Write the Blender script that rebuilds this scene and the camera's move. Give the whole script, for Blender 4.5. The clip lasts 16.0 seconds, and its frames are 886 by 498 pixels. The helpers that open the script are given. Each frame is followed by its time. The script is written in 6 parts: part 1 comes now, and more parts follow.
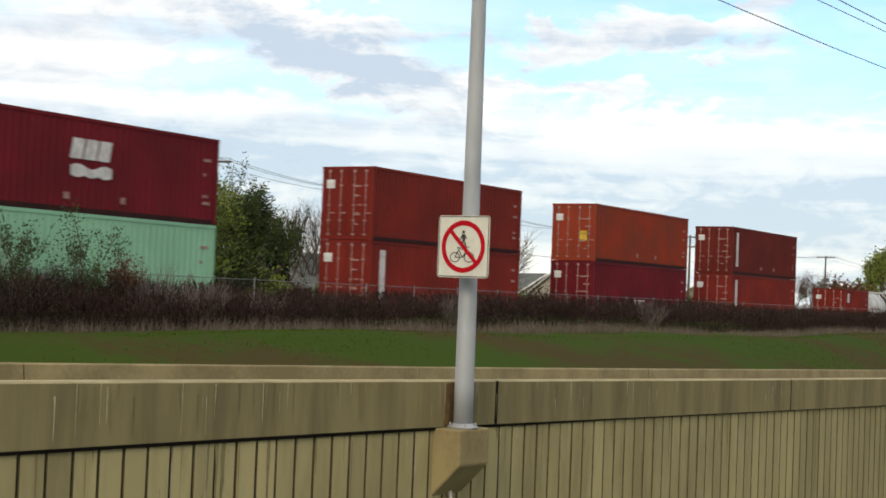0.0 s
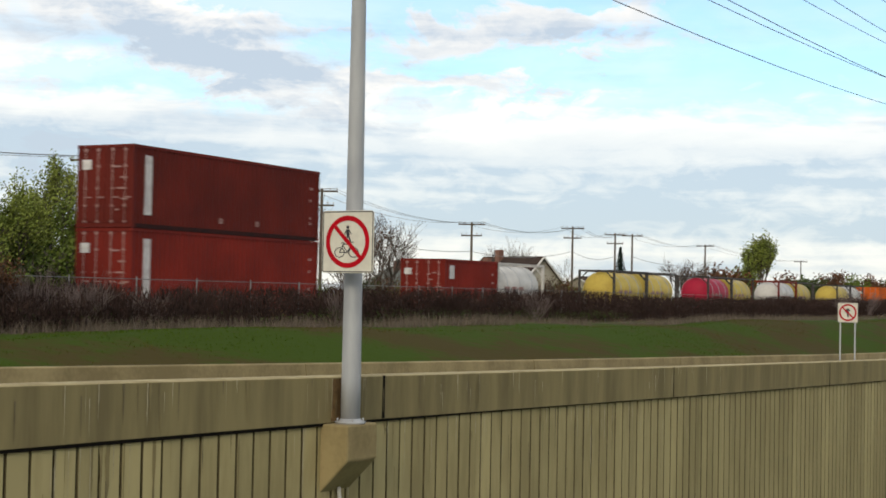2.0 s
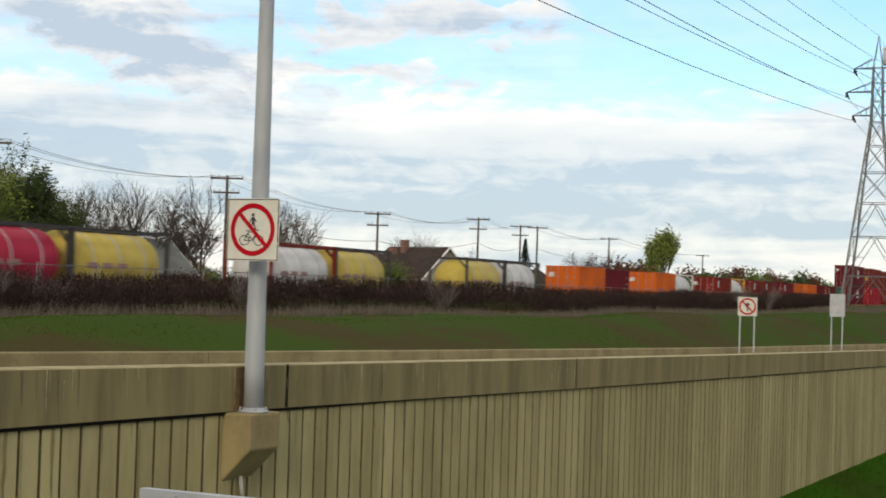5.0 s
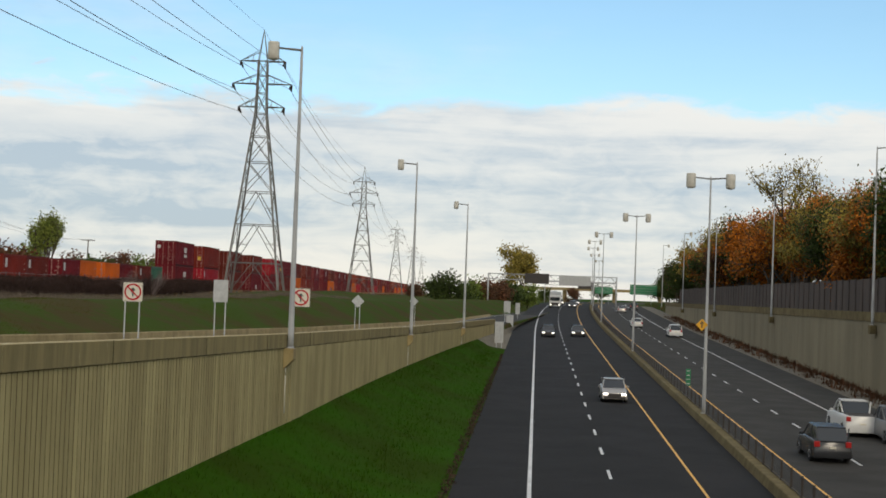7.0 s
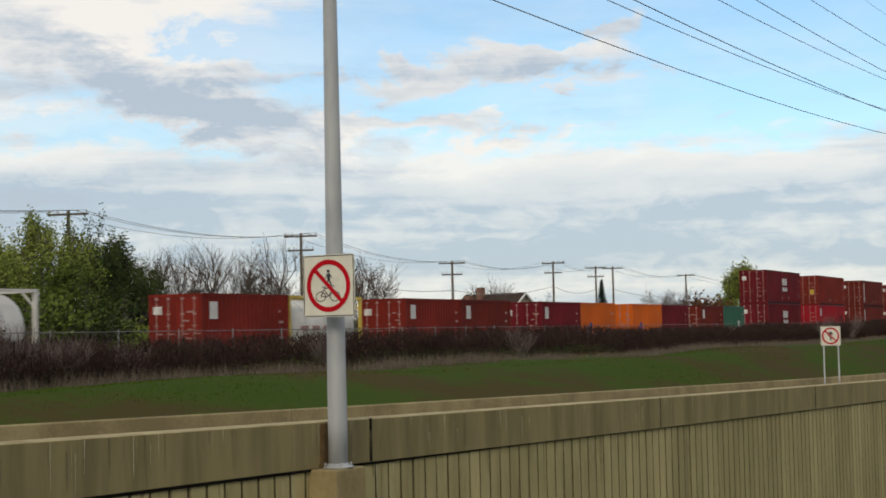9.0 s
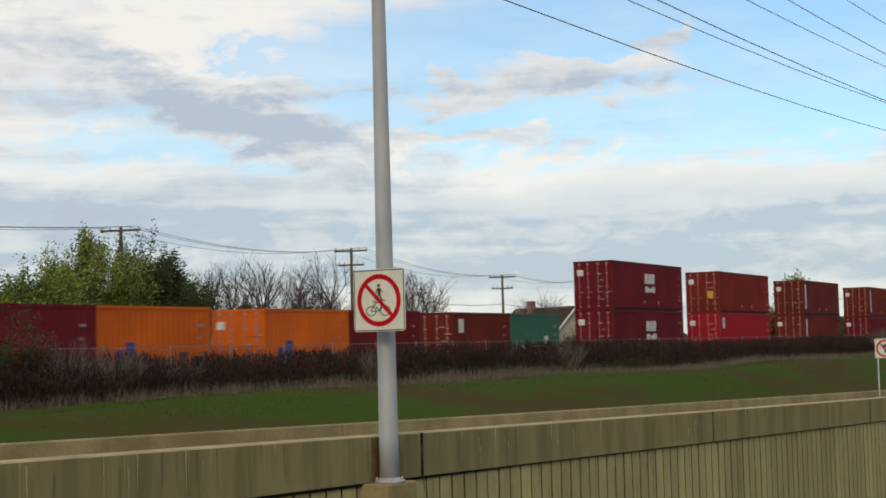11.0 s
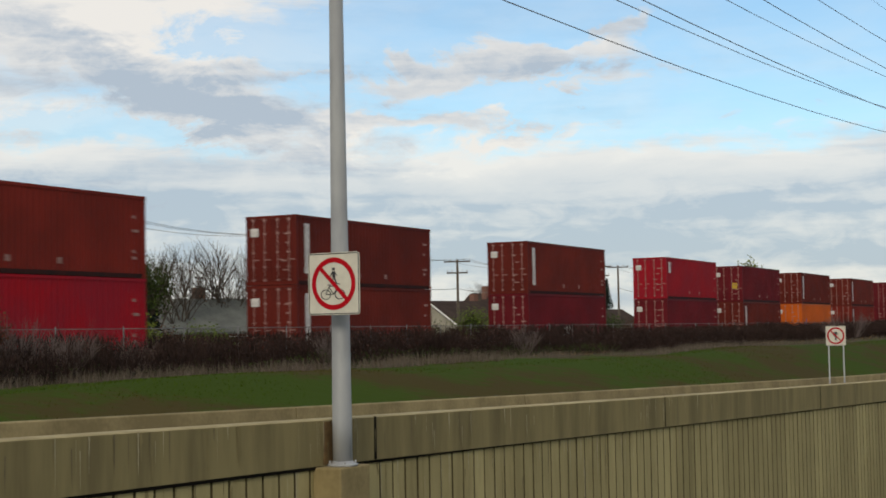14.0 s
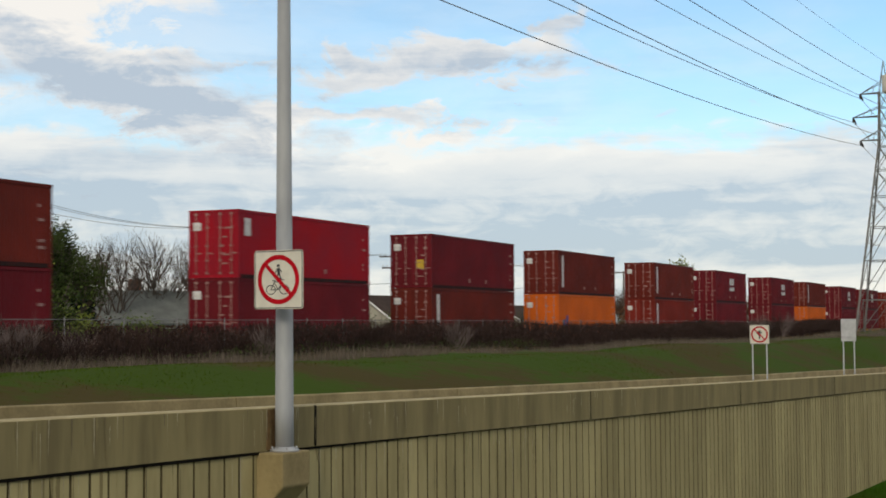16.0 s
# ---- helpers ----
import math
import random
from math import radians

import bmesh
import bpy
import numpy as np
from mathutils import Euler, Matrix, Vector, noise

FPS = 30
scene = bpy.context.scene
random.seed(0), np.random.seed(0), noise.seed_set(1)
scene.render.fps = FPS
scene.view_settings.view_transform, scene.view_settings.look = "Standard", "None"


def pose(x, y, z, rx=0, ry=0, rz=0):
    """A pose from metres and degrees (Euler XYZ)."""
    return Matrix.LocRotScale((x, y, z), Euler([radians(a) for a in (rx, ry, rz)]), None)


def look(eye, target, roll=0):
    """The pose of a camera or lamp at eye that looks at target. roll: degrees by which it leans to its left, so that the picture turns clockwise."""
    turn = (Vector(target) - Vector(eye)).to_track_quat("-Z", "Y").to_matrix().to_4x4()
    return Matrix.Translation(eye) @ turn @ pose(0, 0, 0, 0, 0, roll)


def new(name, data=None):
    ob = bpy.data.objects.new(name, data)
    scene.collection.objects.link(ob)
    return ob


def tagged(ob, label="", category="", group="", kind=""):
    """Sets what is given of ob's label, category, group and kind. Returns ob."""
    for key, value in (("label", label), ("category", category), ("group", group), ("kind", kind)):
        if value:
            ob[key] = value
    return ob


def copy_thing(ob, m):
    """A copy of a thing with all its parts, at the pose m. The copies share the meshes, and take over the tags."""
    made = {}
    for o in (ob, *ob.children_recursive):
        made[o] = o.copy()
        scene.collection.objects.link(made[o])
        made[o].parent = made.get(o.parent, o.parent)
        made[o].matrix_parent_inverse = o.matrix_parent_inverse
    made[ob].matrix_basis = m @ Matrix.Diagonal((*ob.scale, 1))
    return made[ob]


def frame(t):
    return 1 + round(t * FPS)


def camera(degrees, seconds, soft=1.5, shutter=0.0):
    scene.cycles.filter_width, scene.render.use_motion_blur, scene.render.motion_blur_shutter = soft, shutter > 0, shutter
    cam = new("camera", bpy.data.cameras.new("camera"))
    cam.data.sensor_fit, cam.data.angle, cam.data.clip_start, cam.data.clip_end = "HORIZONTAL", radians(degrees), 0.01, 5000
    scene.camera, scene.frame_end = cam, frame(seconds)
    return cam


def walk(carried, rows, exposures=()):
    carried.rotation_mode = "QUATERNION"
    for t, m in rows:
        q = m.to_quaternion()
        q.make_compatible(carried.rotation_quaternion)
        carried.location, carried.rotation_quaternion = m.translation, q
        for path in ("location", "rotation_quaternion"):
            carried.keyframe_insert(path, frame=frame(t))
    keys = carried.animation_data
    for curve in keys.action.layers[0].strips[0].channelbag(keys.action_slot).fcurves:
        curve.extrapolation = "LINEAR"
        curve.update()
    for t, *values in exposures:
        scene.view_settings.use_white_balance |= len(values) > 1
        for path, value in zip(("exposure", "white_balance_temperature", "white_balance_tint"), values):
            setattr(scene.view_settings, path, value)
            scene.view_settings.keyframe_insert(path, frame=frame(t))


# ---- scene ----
# ---------------------------------------------------------------- camera
cam = camera(32.38, 16.0, soft=1.7, shutter=0.25)
EYE = (0.0, 0.0, 9.0)
# seconds, yaw to the left of the rails, pitch up, roll, step back from the railing
CAMERA_ROWS = [
    (0, 31.28, 1.80, 2.25),
    (0.5, 32.00, 2.03, 2.15),
    (1, 32.42, 1.71, 1.91),
    (1.5, 27.26, 1.67, 1.29),
    (2, 26.94, 1.72, 1.10),
    (2.5, 27.60, 1.40, 1.39),
    (3, 27.38, 1.16, 1.31),
    (3.2, 27.03, 1.23, 1.53),
    (5.3, 21.37, 1.53, 1.86),
    (5.5, 18.64, 1.66, 2.03),
    (6, 10.96, 1.83, 2.48),
    (6.5, 2.00, 1.40, 2.34),
    (7, 0.63, 1.66, 2.08),
    (7.2, 1.35, 2.00, 1.85),
    (7.4, 2.10, 2.36, 1.52),
    (7.5, 2.64, 2.51, 1.34),
    (7.6, 3.36, 2.55, 1.08),
    (7.7, 5.46, 2.56, 0.70),
    (7.8, 8.54, 2.48, 0.28),
    (7.9, 12.5, 2.32, -0.12),
    (8, 15.61, 2.21, -0.43),
    (8.5, 24.04, 2.58, -1.03),
    (10.8, 28.19, 3.81, -1.49),
    (11, 28.07, 3.78, -1.51),
    (11.5, 27.66, 3.75, -0.94),
    (12, 27.16, 3.53, -0.87),
    (12.5, 26.91, 3.25, -0.92),
    (13, 27.14, 3.13, -0.83),
    (13.5, 27.20, 3.11, -1.09),
    (14, 26.40, 3.15, -1.06),
    (14.5, 26.30, 3.15, -0.81),
    (15, 25.65, 3.03, 0.70),
    (15.5, 25.75, 2.99, 1.20),
    (15.6, 25.58, 3.00, 1.05),
    (15.7, 25.30, 2.98, 0.75, 0.85),
    (15.8, 24.75, 2.95, 0.10, 1.15),
    (15.9, 24.28, 2.93, -0.25, 1.2),
    (16, 23.96, 2.92, -0.38, 1.2),
]


def view(yaw, pitch, roll, back=0.0):
    a, b = radians(yaw), radians(pitch)
    ahead = Vector((-math.sin(a) * math.cos(b), math.cos(a) * math.cos(b), math.sin(b)))
    eye = Vector(EYE) - Vector((ahead.x, ahead.y, 0)) * back
    return look(eye, eye + ahead * 50, roll)


walk(cam, [(row[0], view(*row[1:])) for row in CAMERA_ROWS],
     exposures=[(t, e, 6900, 10) for t, e in ((0, 0.34), (3.2, 0.2), (5.5, 0.2), (7, -0.06), (8.5, -0.02), (11, -0.04), (13, -0.10), (15, -0.12), (15.5, -0.12), (16, 0.0))])

# ---------------------------------------------------------------- light
SUN_EL, SUN_AZ = 26.0, 168.0


def make_world():
    w = bpy.data.worlds.new("sky")
    scene.world = w
    w.use_nodes = True
    nt = w.node_tree
    nt.nodes.clear()
    N, L = nt.nodes.new, nt.links.new
    out, bg = N("ShaderNodeOutputWorld"), N("ShaderNodeBackground")
    sky = N("ShaderNodeTexSky")
    sky.sky_type, sky.sun_disc = "NISHITA", False
    sky.sun_elevation, sky.sun_rotation = radians(SUN_EL), radians(SUN_AZ)
    sky.air_density, sky.dust_density, sky.ozone_density = 1.0, 0.6, 1.5
    scale = N("ShaderNodeVectorMath")
    scale.operation = "MULTIPLY"
    scale.inputs[1].default_value = SKY_GAIN
    L(sky.outputs[0], scale.inputs[0])
    tc, sep = N("ShaderNodeTexCoord"), N("ShaderNodeSeparateXYZ")
    L(tc.outputs["Generated"], sep.inputs[0])

    def mth(op, a, b=None, clamp=False):
        n = N("ShaderNodeMath")
        n.operation, n.use_clamp = op, clamp
        for i, v in enumerate((a, b)):
            if isinstance(v, (int, float)):
                n.inputs[i].default_value = v
            elif v is not None:
                L(v, n.inputs[i])
        return n.outputs[0]

    # bearing to the left of the rails and height over the horizon, in degrees
    bearing = mth("MULTIPLY", mth("ARCTAN2", mth("MULTIPLY", sep.outputs[0], -1.0), sep.outputs[1]), 57.2958)
    height = mth("MULTIPLY", mth("ARCSINE", sep.outputs[2]), 57.2958)

    def fbm(across, upward, detail, rough, offset, warp=0.5):
        comb = N("ShaderNodeCombineXYZ")
        L(mth("MULTIPLY", bearing, across), comb.inputs[0])
        L(mth("MULTIPLY", height, upward), comb.inputs[1])
        m = N("ShaderNodeMapping")
        m.inputs["Location"].default_value = offset
        L(comb.outputs[0], m.inputs[0])
        n = N("ShaderNodeTexNoise")
        n.inputs["Scale"].default_value, n.inputs["Detail"].default_value = 1.0, detail
        n.inputs["Roughness"].default_value, n.inputs["Distortion"].default_value = rough, warp
        L(m.outputs[0], n.inputs["Vector"])
        return n.outputs[0]

    def ramp(v, lo, hi, a=0.0, b=1.0):
        n = N("ShaderNodeMapRange")
        n.interpolation_type = "SMOOTHSTEP"
        for k, q in zip(("From Min", "From Max", "To Min", "To Max"), (lo, hi, a, b)):
            n.inputs[k].default_value = q
        L(v, n.inputs[0])
        return n.outputs[0]

    # ragged edges: the places of the clouds are stirred by noise
    stir_a = mth("ADD", bearing, mth("MULTIPLY", mth("SUBTRACT", fbm(0.28, 0.55, 6, 0.62, (3.1, 7.4, 0)), 0.5), 13.0))
    stir_h = mth("ADD", height, mth("MULTIPLY", mth("SUBTRACT", fbm(0.28, 0.55, 6, 0.62, (8.7, 1.2, 5)), 0.5), 5.0))

    def puff(a, h, wa, wh, tilt, amount):
        """One soft cloud lobe at a bearing and height, or a gap where amount is negative."""
        c, q = math.cos(radians(tilt)), math.sin(radians(tilt))
        da, dh = mth("SUBTRACT", stir_a, a), mth("SUBTRACT", stir_h, h)
        u = mth("DIVIDE", mth("ADD", mth("MULTIPLY", da, c), mth("MULTIPLY", dh, q)), wa)
        v = mth("DIVIDE", mth("SUBTRACT", mth("MULTIPLY", dh, c), mth("MULTIPLY", da, q)), wh)
        d2 = mth("ADD", mth("MULTIPLY", u, u), mth("MULTIPLY", v, v))
        return mth("MULTIPLY", mth("EXPONENT", mth("MULTIPLY", d2, -1.0)), amount)

    fine, billow = fbm(0.5, 1.25, 8, 0.6, (1.7, 2.2, 4)), fbm(0.13, 0.42, 7, 0.55, (5.2, 3.9, 1))
    # cumulus to the west, clear sky to the north, added unseen cloud overhead
    field = mth("ADD", mth("MULTIPLY", mth("SUBTRACT", billow, 0.5), 1.9), mth("MULTIPLY", mth("SUBTRACT", fine, 0.5), 1.2))
    field = mth("ADD", field, ramp(bearing, 8.0, 42.0, -0.75, 0.42))
    # out-of-view cloud, overhead and behind, put in to whiten the ground light
    field = mth("ADD", field, ramp(height, 14.0, 28.0, 0.0, 1.15))
    field = mth("ADD", field, ramp(mth("ABSOLUTE", mth("SUBTRACT", bearing, 15.0)), 40.0, 75.0, 0.0, 1.3))
    for lobe in ((31.3, 10.5, 3.4, 1.1, 12, -1.25), (26.0, 11.6, 3.0, 0.8, 0, -0.8), (38.6, 7.2, 3.4, 0.75, 8, -1.3), (20.0, 8.5, 5.0, 0.9, 0, -0.5),
                 (37.0, 9.4, 6.5, 1.0, 21, 1.3), (24.2, 9.8, 7.0, 0.8, -2, 1.25), (26.0, 7.6, 5.0, 0.6, 4, 1.0), (19.8, 11.2, 2.6, 0.5, -14, 0.9), (14.0, 8.3, 3.0, 0.5, 0, 0.75), (40.0, 12.5, 6.0, 1.6, 10, 0.6)):
        field = mth("ADD", field, puff(*lobe))
    upper = ramp(field, -0.35, 0.65)
    # a long bank low over the horizon
    edge = mth("ADD", height, mth("MULTIPLY", mth("SUBTRACT", mth("ADD", mth("MULTIPLY", billow, 0.6), mth("MULTIPLY", fine, 0.4)), 0.5), 4.5))
    bank = mth("MULTIPLY", ramp(edge, 7.5, 6.5), 0.94)
    cover = mth("MAXIMUM", mth("MAXIMUM", upper, bank), ramp(mth("ADD", mth("MULTIPLY", billow, 0.5), mth("MULTIPLY", bearing, 0.006)), 0.22, 0.55, 0.02, 0.45))
    layer = fbm(0.06, 0.75, 6, 0.55, (9.3, 0.4, 2), 0.25)
    dark = mth("MULTIPLY", ramp(mth("ADD", mth("MULTIPLY", layer, 0.8), mth("MULTIPLY", fine, 0.2)), 0.38, 0.66), 0.72)
    dark = mth("ADD", dark, mth("MULTIPLY", mth("MULTIPLY", ramp(edge, 7.0, 5.0), ramp(height, 0.6, 3.4, 0.05, 0.55)), ramp(bearing, -8.0, 14.0, 0.35, 1.0)))
    for lobe in ((37.4, 9.3, 7.5, 1.0, 21, 0.72), (32.4, 7.9, 2.4, 0.8, 15, 0.6), (24.4, 9.7, 7.0, 0.9, -2, 0.5), (42.5, 5.2, 4.5, 0.7, 8, 0.5), (38.0, 11.6, 5.0, 0.9, 10, -0.5), (40.5, 8.0, 2.2, 0.6, 10, -0.6), (27.0, 7.2, 6.0, 0.7, 3, -0.45)):
        dark = mth("ADD", dark, puff(*lobe))
    # the added overhead cloud is greyed to dim the ground light
    dark = mth("MULTIPLY", mth("ADD", dark, ramp(height, 16.0, 30.0, 0.0, 0.22)), ramp(fine, 0.30, 0.68, 0.72, 1.14), True)
    cloud = N("ShaderNodeMix")
    cloud.data_type = "RGBA"
    cloud.inputs["A"].default_value, cloud.inputs["B"].default_value = CLOUD_LIGHT, CLOUD_DARK
    L(dark, cloud.inputs["Factor"])
    mix = N("ShaderNodeMix")
    mix.data_type = "RGBA"
    L(mth("MULTIPLY", cover, 0.94), mix.inputs["Factor"])
    L(scale.outputs[0], mix.inputs["A"])
    L(cloud.outputs["Result"], mix.inputs["B"])
    L(mix.outputs["Result"], bg.inputs[0])
    bg.inputs[1].default_value = 1.0
    L(bg.outputs[0], out.inputs[0])


SKY_GAIN = (0.110, 0.139, 0.154)
CLOUD_LIGHT, CLOUD_DARK = (0.93, 0.915, 0.895, 1), (0.47, 0.56, 0.68, 1)
make_world()
sun_data = bpy.data.lights.new("sun", "SUN")
sun_data.energy, sun_data.angle, sun_data.color = 1.1, radians(14), (1.0, 0.90, 0.74)
sun = new("sun", sun_data)
_az = radians(SUN_AZ)
sun.matrix_world = look((0, 0, 0), (-math.sin(_az) * math.cos(radians(SUN_EL)), -math.cos(_az) * math.cos(radians(SUN_EL)), -math.sin(radians(SUN_EL))))


# ---------------------------------------------------------------- materials
def mat(name, col, rough=0.7, col2=None, size=1.0, fine=20.0, bump=0.0, metal=0.0, vary=0.0, spec=0.5, stretch=(1, 1, 1), emit=None, lo=0.35, hi=0.68, island=False):
    """Two scales of colour variation (metres), fine relief, and a shift of tone from piece to piece."""
    m = bpy.data.materials.new(name)
    m.use_nodes = True
    nt = m.node_tree
    N, L = nt.nodes.new, nt.links.new
    b = nt.nodes["Principled BSDF"]
    b.inputs["Roughness"].default_value, b.inputs["Metallic"].default_value = rough, metal
    b.inputs["Specular IOR Level"].default_value = spec
    col2 = col2 or tuple(c * 0.72 for c in col)
    tc, mp = N("ShaderNodeTexCoord"), N("ShaderNodeMapping")
    mp.inputs["Scale"].default_value = stretch
    L(tc.outputs["Object"], mp.inputs[0])

    def tex(s, detail):
        n = N("ShaderNodeTexNoise")
        n.inputs["Scale"].default_value, n.inputs["Detail"].default_value = s, detail
        L(mp.outputs[0], n.inputs["Vector"])
        return n.outputs[0]

    big, small = tex(1.0 / size, 5), tex(fine, 4)
    r = N("ShaderNodeMapRange")
    r.inputs["From Min"].default_value, r.inputs["From Max"].default_value = lo, hi
    add = N("ShaderNodeMath")
    add.operation = "MULTIPLY_ADD"
    L(small, add.inputs[0])
    add.inputs[1].default_value = 0.35
    sub = N("ShaderNodeMath")
    sub.operation = "SUBTRACT"
    L(big, sub.inputs[0])
    sub.inputs[1].default_value = 0.175
    L(sub.outputs[0], add.inputs[2])
    L(add.outputs[0], r.inputs[0])
    mix = N("ShaderNodeMix")
    mix.data_type = "RGBA"
    mix.inputs["A"].default_value, mix.inputs["B"].default_value = (*col2, 1), (*col, 1)
    L(r.outputs[0], mix.inputs["Factor"])
    res = mix.outputs["Result"]
    if vary:
        rnd = N("ShaderNodeNewGeometry").outputs["Random Per Island"] if island else N("ShaderNodeObjectInfo").outputs["Random"]
        hsv, mr = N("ShaderNodeHueSaturation"), N("ShaderNodeMapRange")
        mr.inputs["To Min"].default_value, mr.inputs["To Max"].default_value = 1 - vary, 1 + vary
        L(rnd, mr.inputs[0])
        L(mr.outputs[0], hsv.inputs["Value"])
        L(res, hsv.inputs["Color"])
        res = hsv.outputs[0]
    L(res, b.inputs["Base Color"])
    if bump:
        bp = N("ShaderNodeBump")
        bp.inputs["Strength"].default_value, bp.inputs["Distance"].default_value = bump, 0.02
        L(small, bp.inputs["Height"])
        L(bp.outputs[0], b.inputs["Normal"])
    if emit:
        b.inputs["Emission Color"].default_value, b.inputs["Emission Strength"].default_value = (*emit[:3], 1), emit[3]
    return m


CONCRETE = mat("concrete", (0.395, 0.335, 0.164), 0.9, (0.280, 0.234, 0.112), 1.1, 9.0, 0.25, stretch=(1, 1, 0.22), vary=0.11, lo=0.36, hi=0.62, spec=0.2)
CONCRETE_DULL = mat("concrete_dull", (0.255, 0.225, 0.150), 0.9, (0.19, 0.165, 0.11), 3.0, 9.0, 0.25, stretch=(1, 1, 0.2), vary=0.08, spec=0.2)
CONCRETE_CAP = mat("concrete_cap", (0.34, 0.265, 0.125), 0.9, (0.21, 0.16, 0.07), 0.9, 12.0, 0.2)
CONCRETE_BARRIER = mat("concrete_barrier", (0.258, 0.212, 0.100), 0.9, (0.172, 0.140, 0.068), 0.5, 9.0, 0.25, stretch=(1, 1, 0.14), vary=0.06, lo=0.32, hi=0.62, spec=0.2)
STREAK_LIGHT = mat("lime_streak", (0.50, 0.44, 0.29), 0.9, (0.33, 0.28, 0.16), 0.2, 20.0)
STREAK_DARK = mat("dark_streak", (0.12, 0.095, 0.05), 0.95, (0.16, 0.13, 0.07), 0.3, 20.0)
RUST_STAIN = mat("rust_stain", (0.20, 0.125, 0.055), 0.95, (0.11, 0.07, 0.035), 0.12, 24.0, 0.3, spec=0.1)
STREAK_DAMP = mat("damp_streak", (0.20, 0.165, 0.085), 0.95, (0.26, 0.21, 0.10), 0.15, 24.0, spec=0.1, stretch=(1, 1, 0.2))
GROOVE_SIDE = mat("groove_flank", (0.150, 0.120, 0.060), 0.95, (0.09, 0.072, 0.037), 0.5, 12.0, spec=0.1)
CONCRETE_MEDIAN = mat("concrete_median", (0.19, 0.155, 0.080), 0.95, (0.125, 0.10, 0.052), 0.8, 9.0, 0.3, vary=0.08, spec=0.1)
CONCRETE_TOP = mat("concrete_pale_top", (0.42, 0.35, 0.195), 0.9, (0.29, 0.235, 0.125), 0.5, 14.0, 0.2, spec=0.2)
GROOVE_FLOOR = mat("groove_floor", (0.085, 0.068, 0.036), 0.95, (0.05, 0.04, 0.022), 0.5, 12.0, spec=0.1)
JOINT = mat("joint_seal", (0.016, 0.013, 0.010), 0.95, spec=0.08)
ASPHALT = mat("asphalt", (0.027, 0.026, 0.027), 0.95, (0.018, 0.018, 0.018), 3.0, 60.0, 0.3, spec=0.15)
ASPHALT_OLD = mat("asphalt_worn", (0.058, 0.056, 0.052), 0.95, (0.040, 0.039, 0.036), 2.5, 50.0, 0.3, spec=0.15)
ROAD_WHITE = mat("road_paint_white", (0.72, 0.72, 0.70), 0.6, (0.5, 0.5, 0.48), 0.5, 30.0)
ROAD_YELLOW = mat("road_paint_yellow", (0.78, 0.42, 0.06), 0.6, (0.6, 0.32, 0.05), 0.5, 30.0)
GRASS = mat("grass", (0.040, 0.066, 0.008), 0.95, (0.060, 0.047, 0.015), 7.0, 2.2, 1.0, spec=0.03, lo=0.40, hi=0.53)
GRASS_LUSH = mat("grass_lush", (0.024, 0.076, 0.003), 0.95, (0.026, 0.050, 0.004), 4.5, 5.0, 0.8, spec=0.02)
GRAVEL = mat("gravel", (0.20, 0.175, 0.13), 0.95, (0.11, 0.095, 0.07), 0.6, 14.0, 0.8)
BALLAST = mat("ballast", (0.16, 0.145, 0.13), 0.95, (0.08, 0.07, 0.06), 0.4, 16.0, 1.0)
GALV = mat("galvanised_steel", (0.44, 0.45, 0.45), 0.6, (0.33, 0.34, 0.35), 0.35, 9.0, 0.1, metal=0.1, stretch=(1, 1, 0.3))
TOWER_STEEL = mat("tower_steel", (0.20, 0.20, 0.19), 0.6, (0.14, 0.14, 0.13), 1.0, 6.0, metal=0.4)
FENCE_STEEL = mat("fence_zinc", (0.20, 0.20, 0.20), 0.7, (0.11, 0.105, 0.10), 0.4, 9.0, metal=0.2)
LAMP_WHITE = mat("lamp_drum_enamel", (0.62, 0.60, 0.53), 0.45, (0.50, 0.48, 0.42), 0.3, 8.0)
WIRE = mat("cable_aluminium_dark", (0.15, 0.155, 0.16), 0.6)
SIGN_WHITE = mat("sign_white", (0.68, 0.655, 0.55), 0.7, (0.60, 0.57, 0.48), 0.2, 18.0, spec=0.1)
SIGN_RED = mat("sign_red", (0.46, 0.006, 0.014), 0.7, (0.40, 0.005, 0.012), 0.2, 18.0, spec=0.08)
SIGN_BLACK = mat("sign_black", (0.025, 0.025, 0.03), 0.5)
SIGN_BACK = mat("sign_back_aluminium", (0.45, 0.46, 0.46), 0.5, (0.36, 0.37, 0.37), 0.3, 8.0, metal=0.4)
SIGN_YELLOW = mat("sign_amber", (0.75, 0.38, 0.02), 0.45)
SIGN_GREEN = mat("sign_green", (0.01, 0.20, 0.08), 0.45)
RUST = mat("rusted_steel", (0.12, 0.055, 0.03), 0.85, (0.06, 0.03, 0.02), 0.4, 14.0, 0.3)
WELL_STEEL = mat("well_car_paint", (0.30, 0.16, 0.03), 0.7, (0.10, 0.06, 0.03), 0.6, 10.0, 0.2)
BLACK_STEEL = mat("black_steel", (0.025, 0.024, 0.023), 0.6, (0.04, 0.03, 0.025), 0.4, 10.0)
WOOD_POLE = mat("weathered_pole_wood", (0.12, 0.095, 0.07), 0.9, (0.07, 0.055, 0.04), 0.4, 12.0, 0.3)
BARK = mat("bark", (0.095, 0.075, 0.060), 0.95, (0.05, 0.04, 0.032), 0.3, 14.0, 0.5)
TWIG = mat("brush_twig", (0.050, 0.030, 0.024), 0.95, (0.022, 0.014, 0.012), 0.6, 8.0, vary=0.5, island=True, spec=0.1)
DRY_GRASS = mat("dry_grass", (0.15, 0.118, 0.088), 0.95, (0.09, 0.068, 0.050), 0.5, 9.0, vary=0.35, island=True)
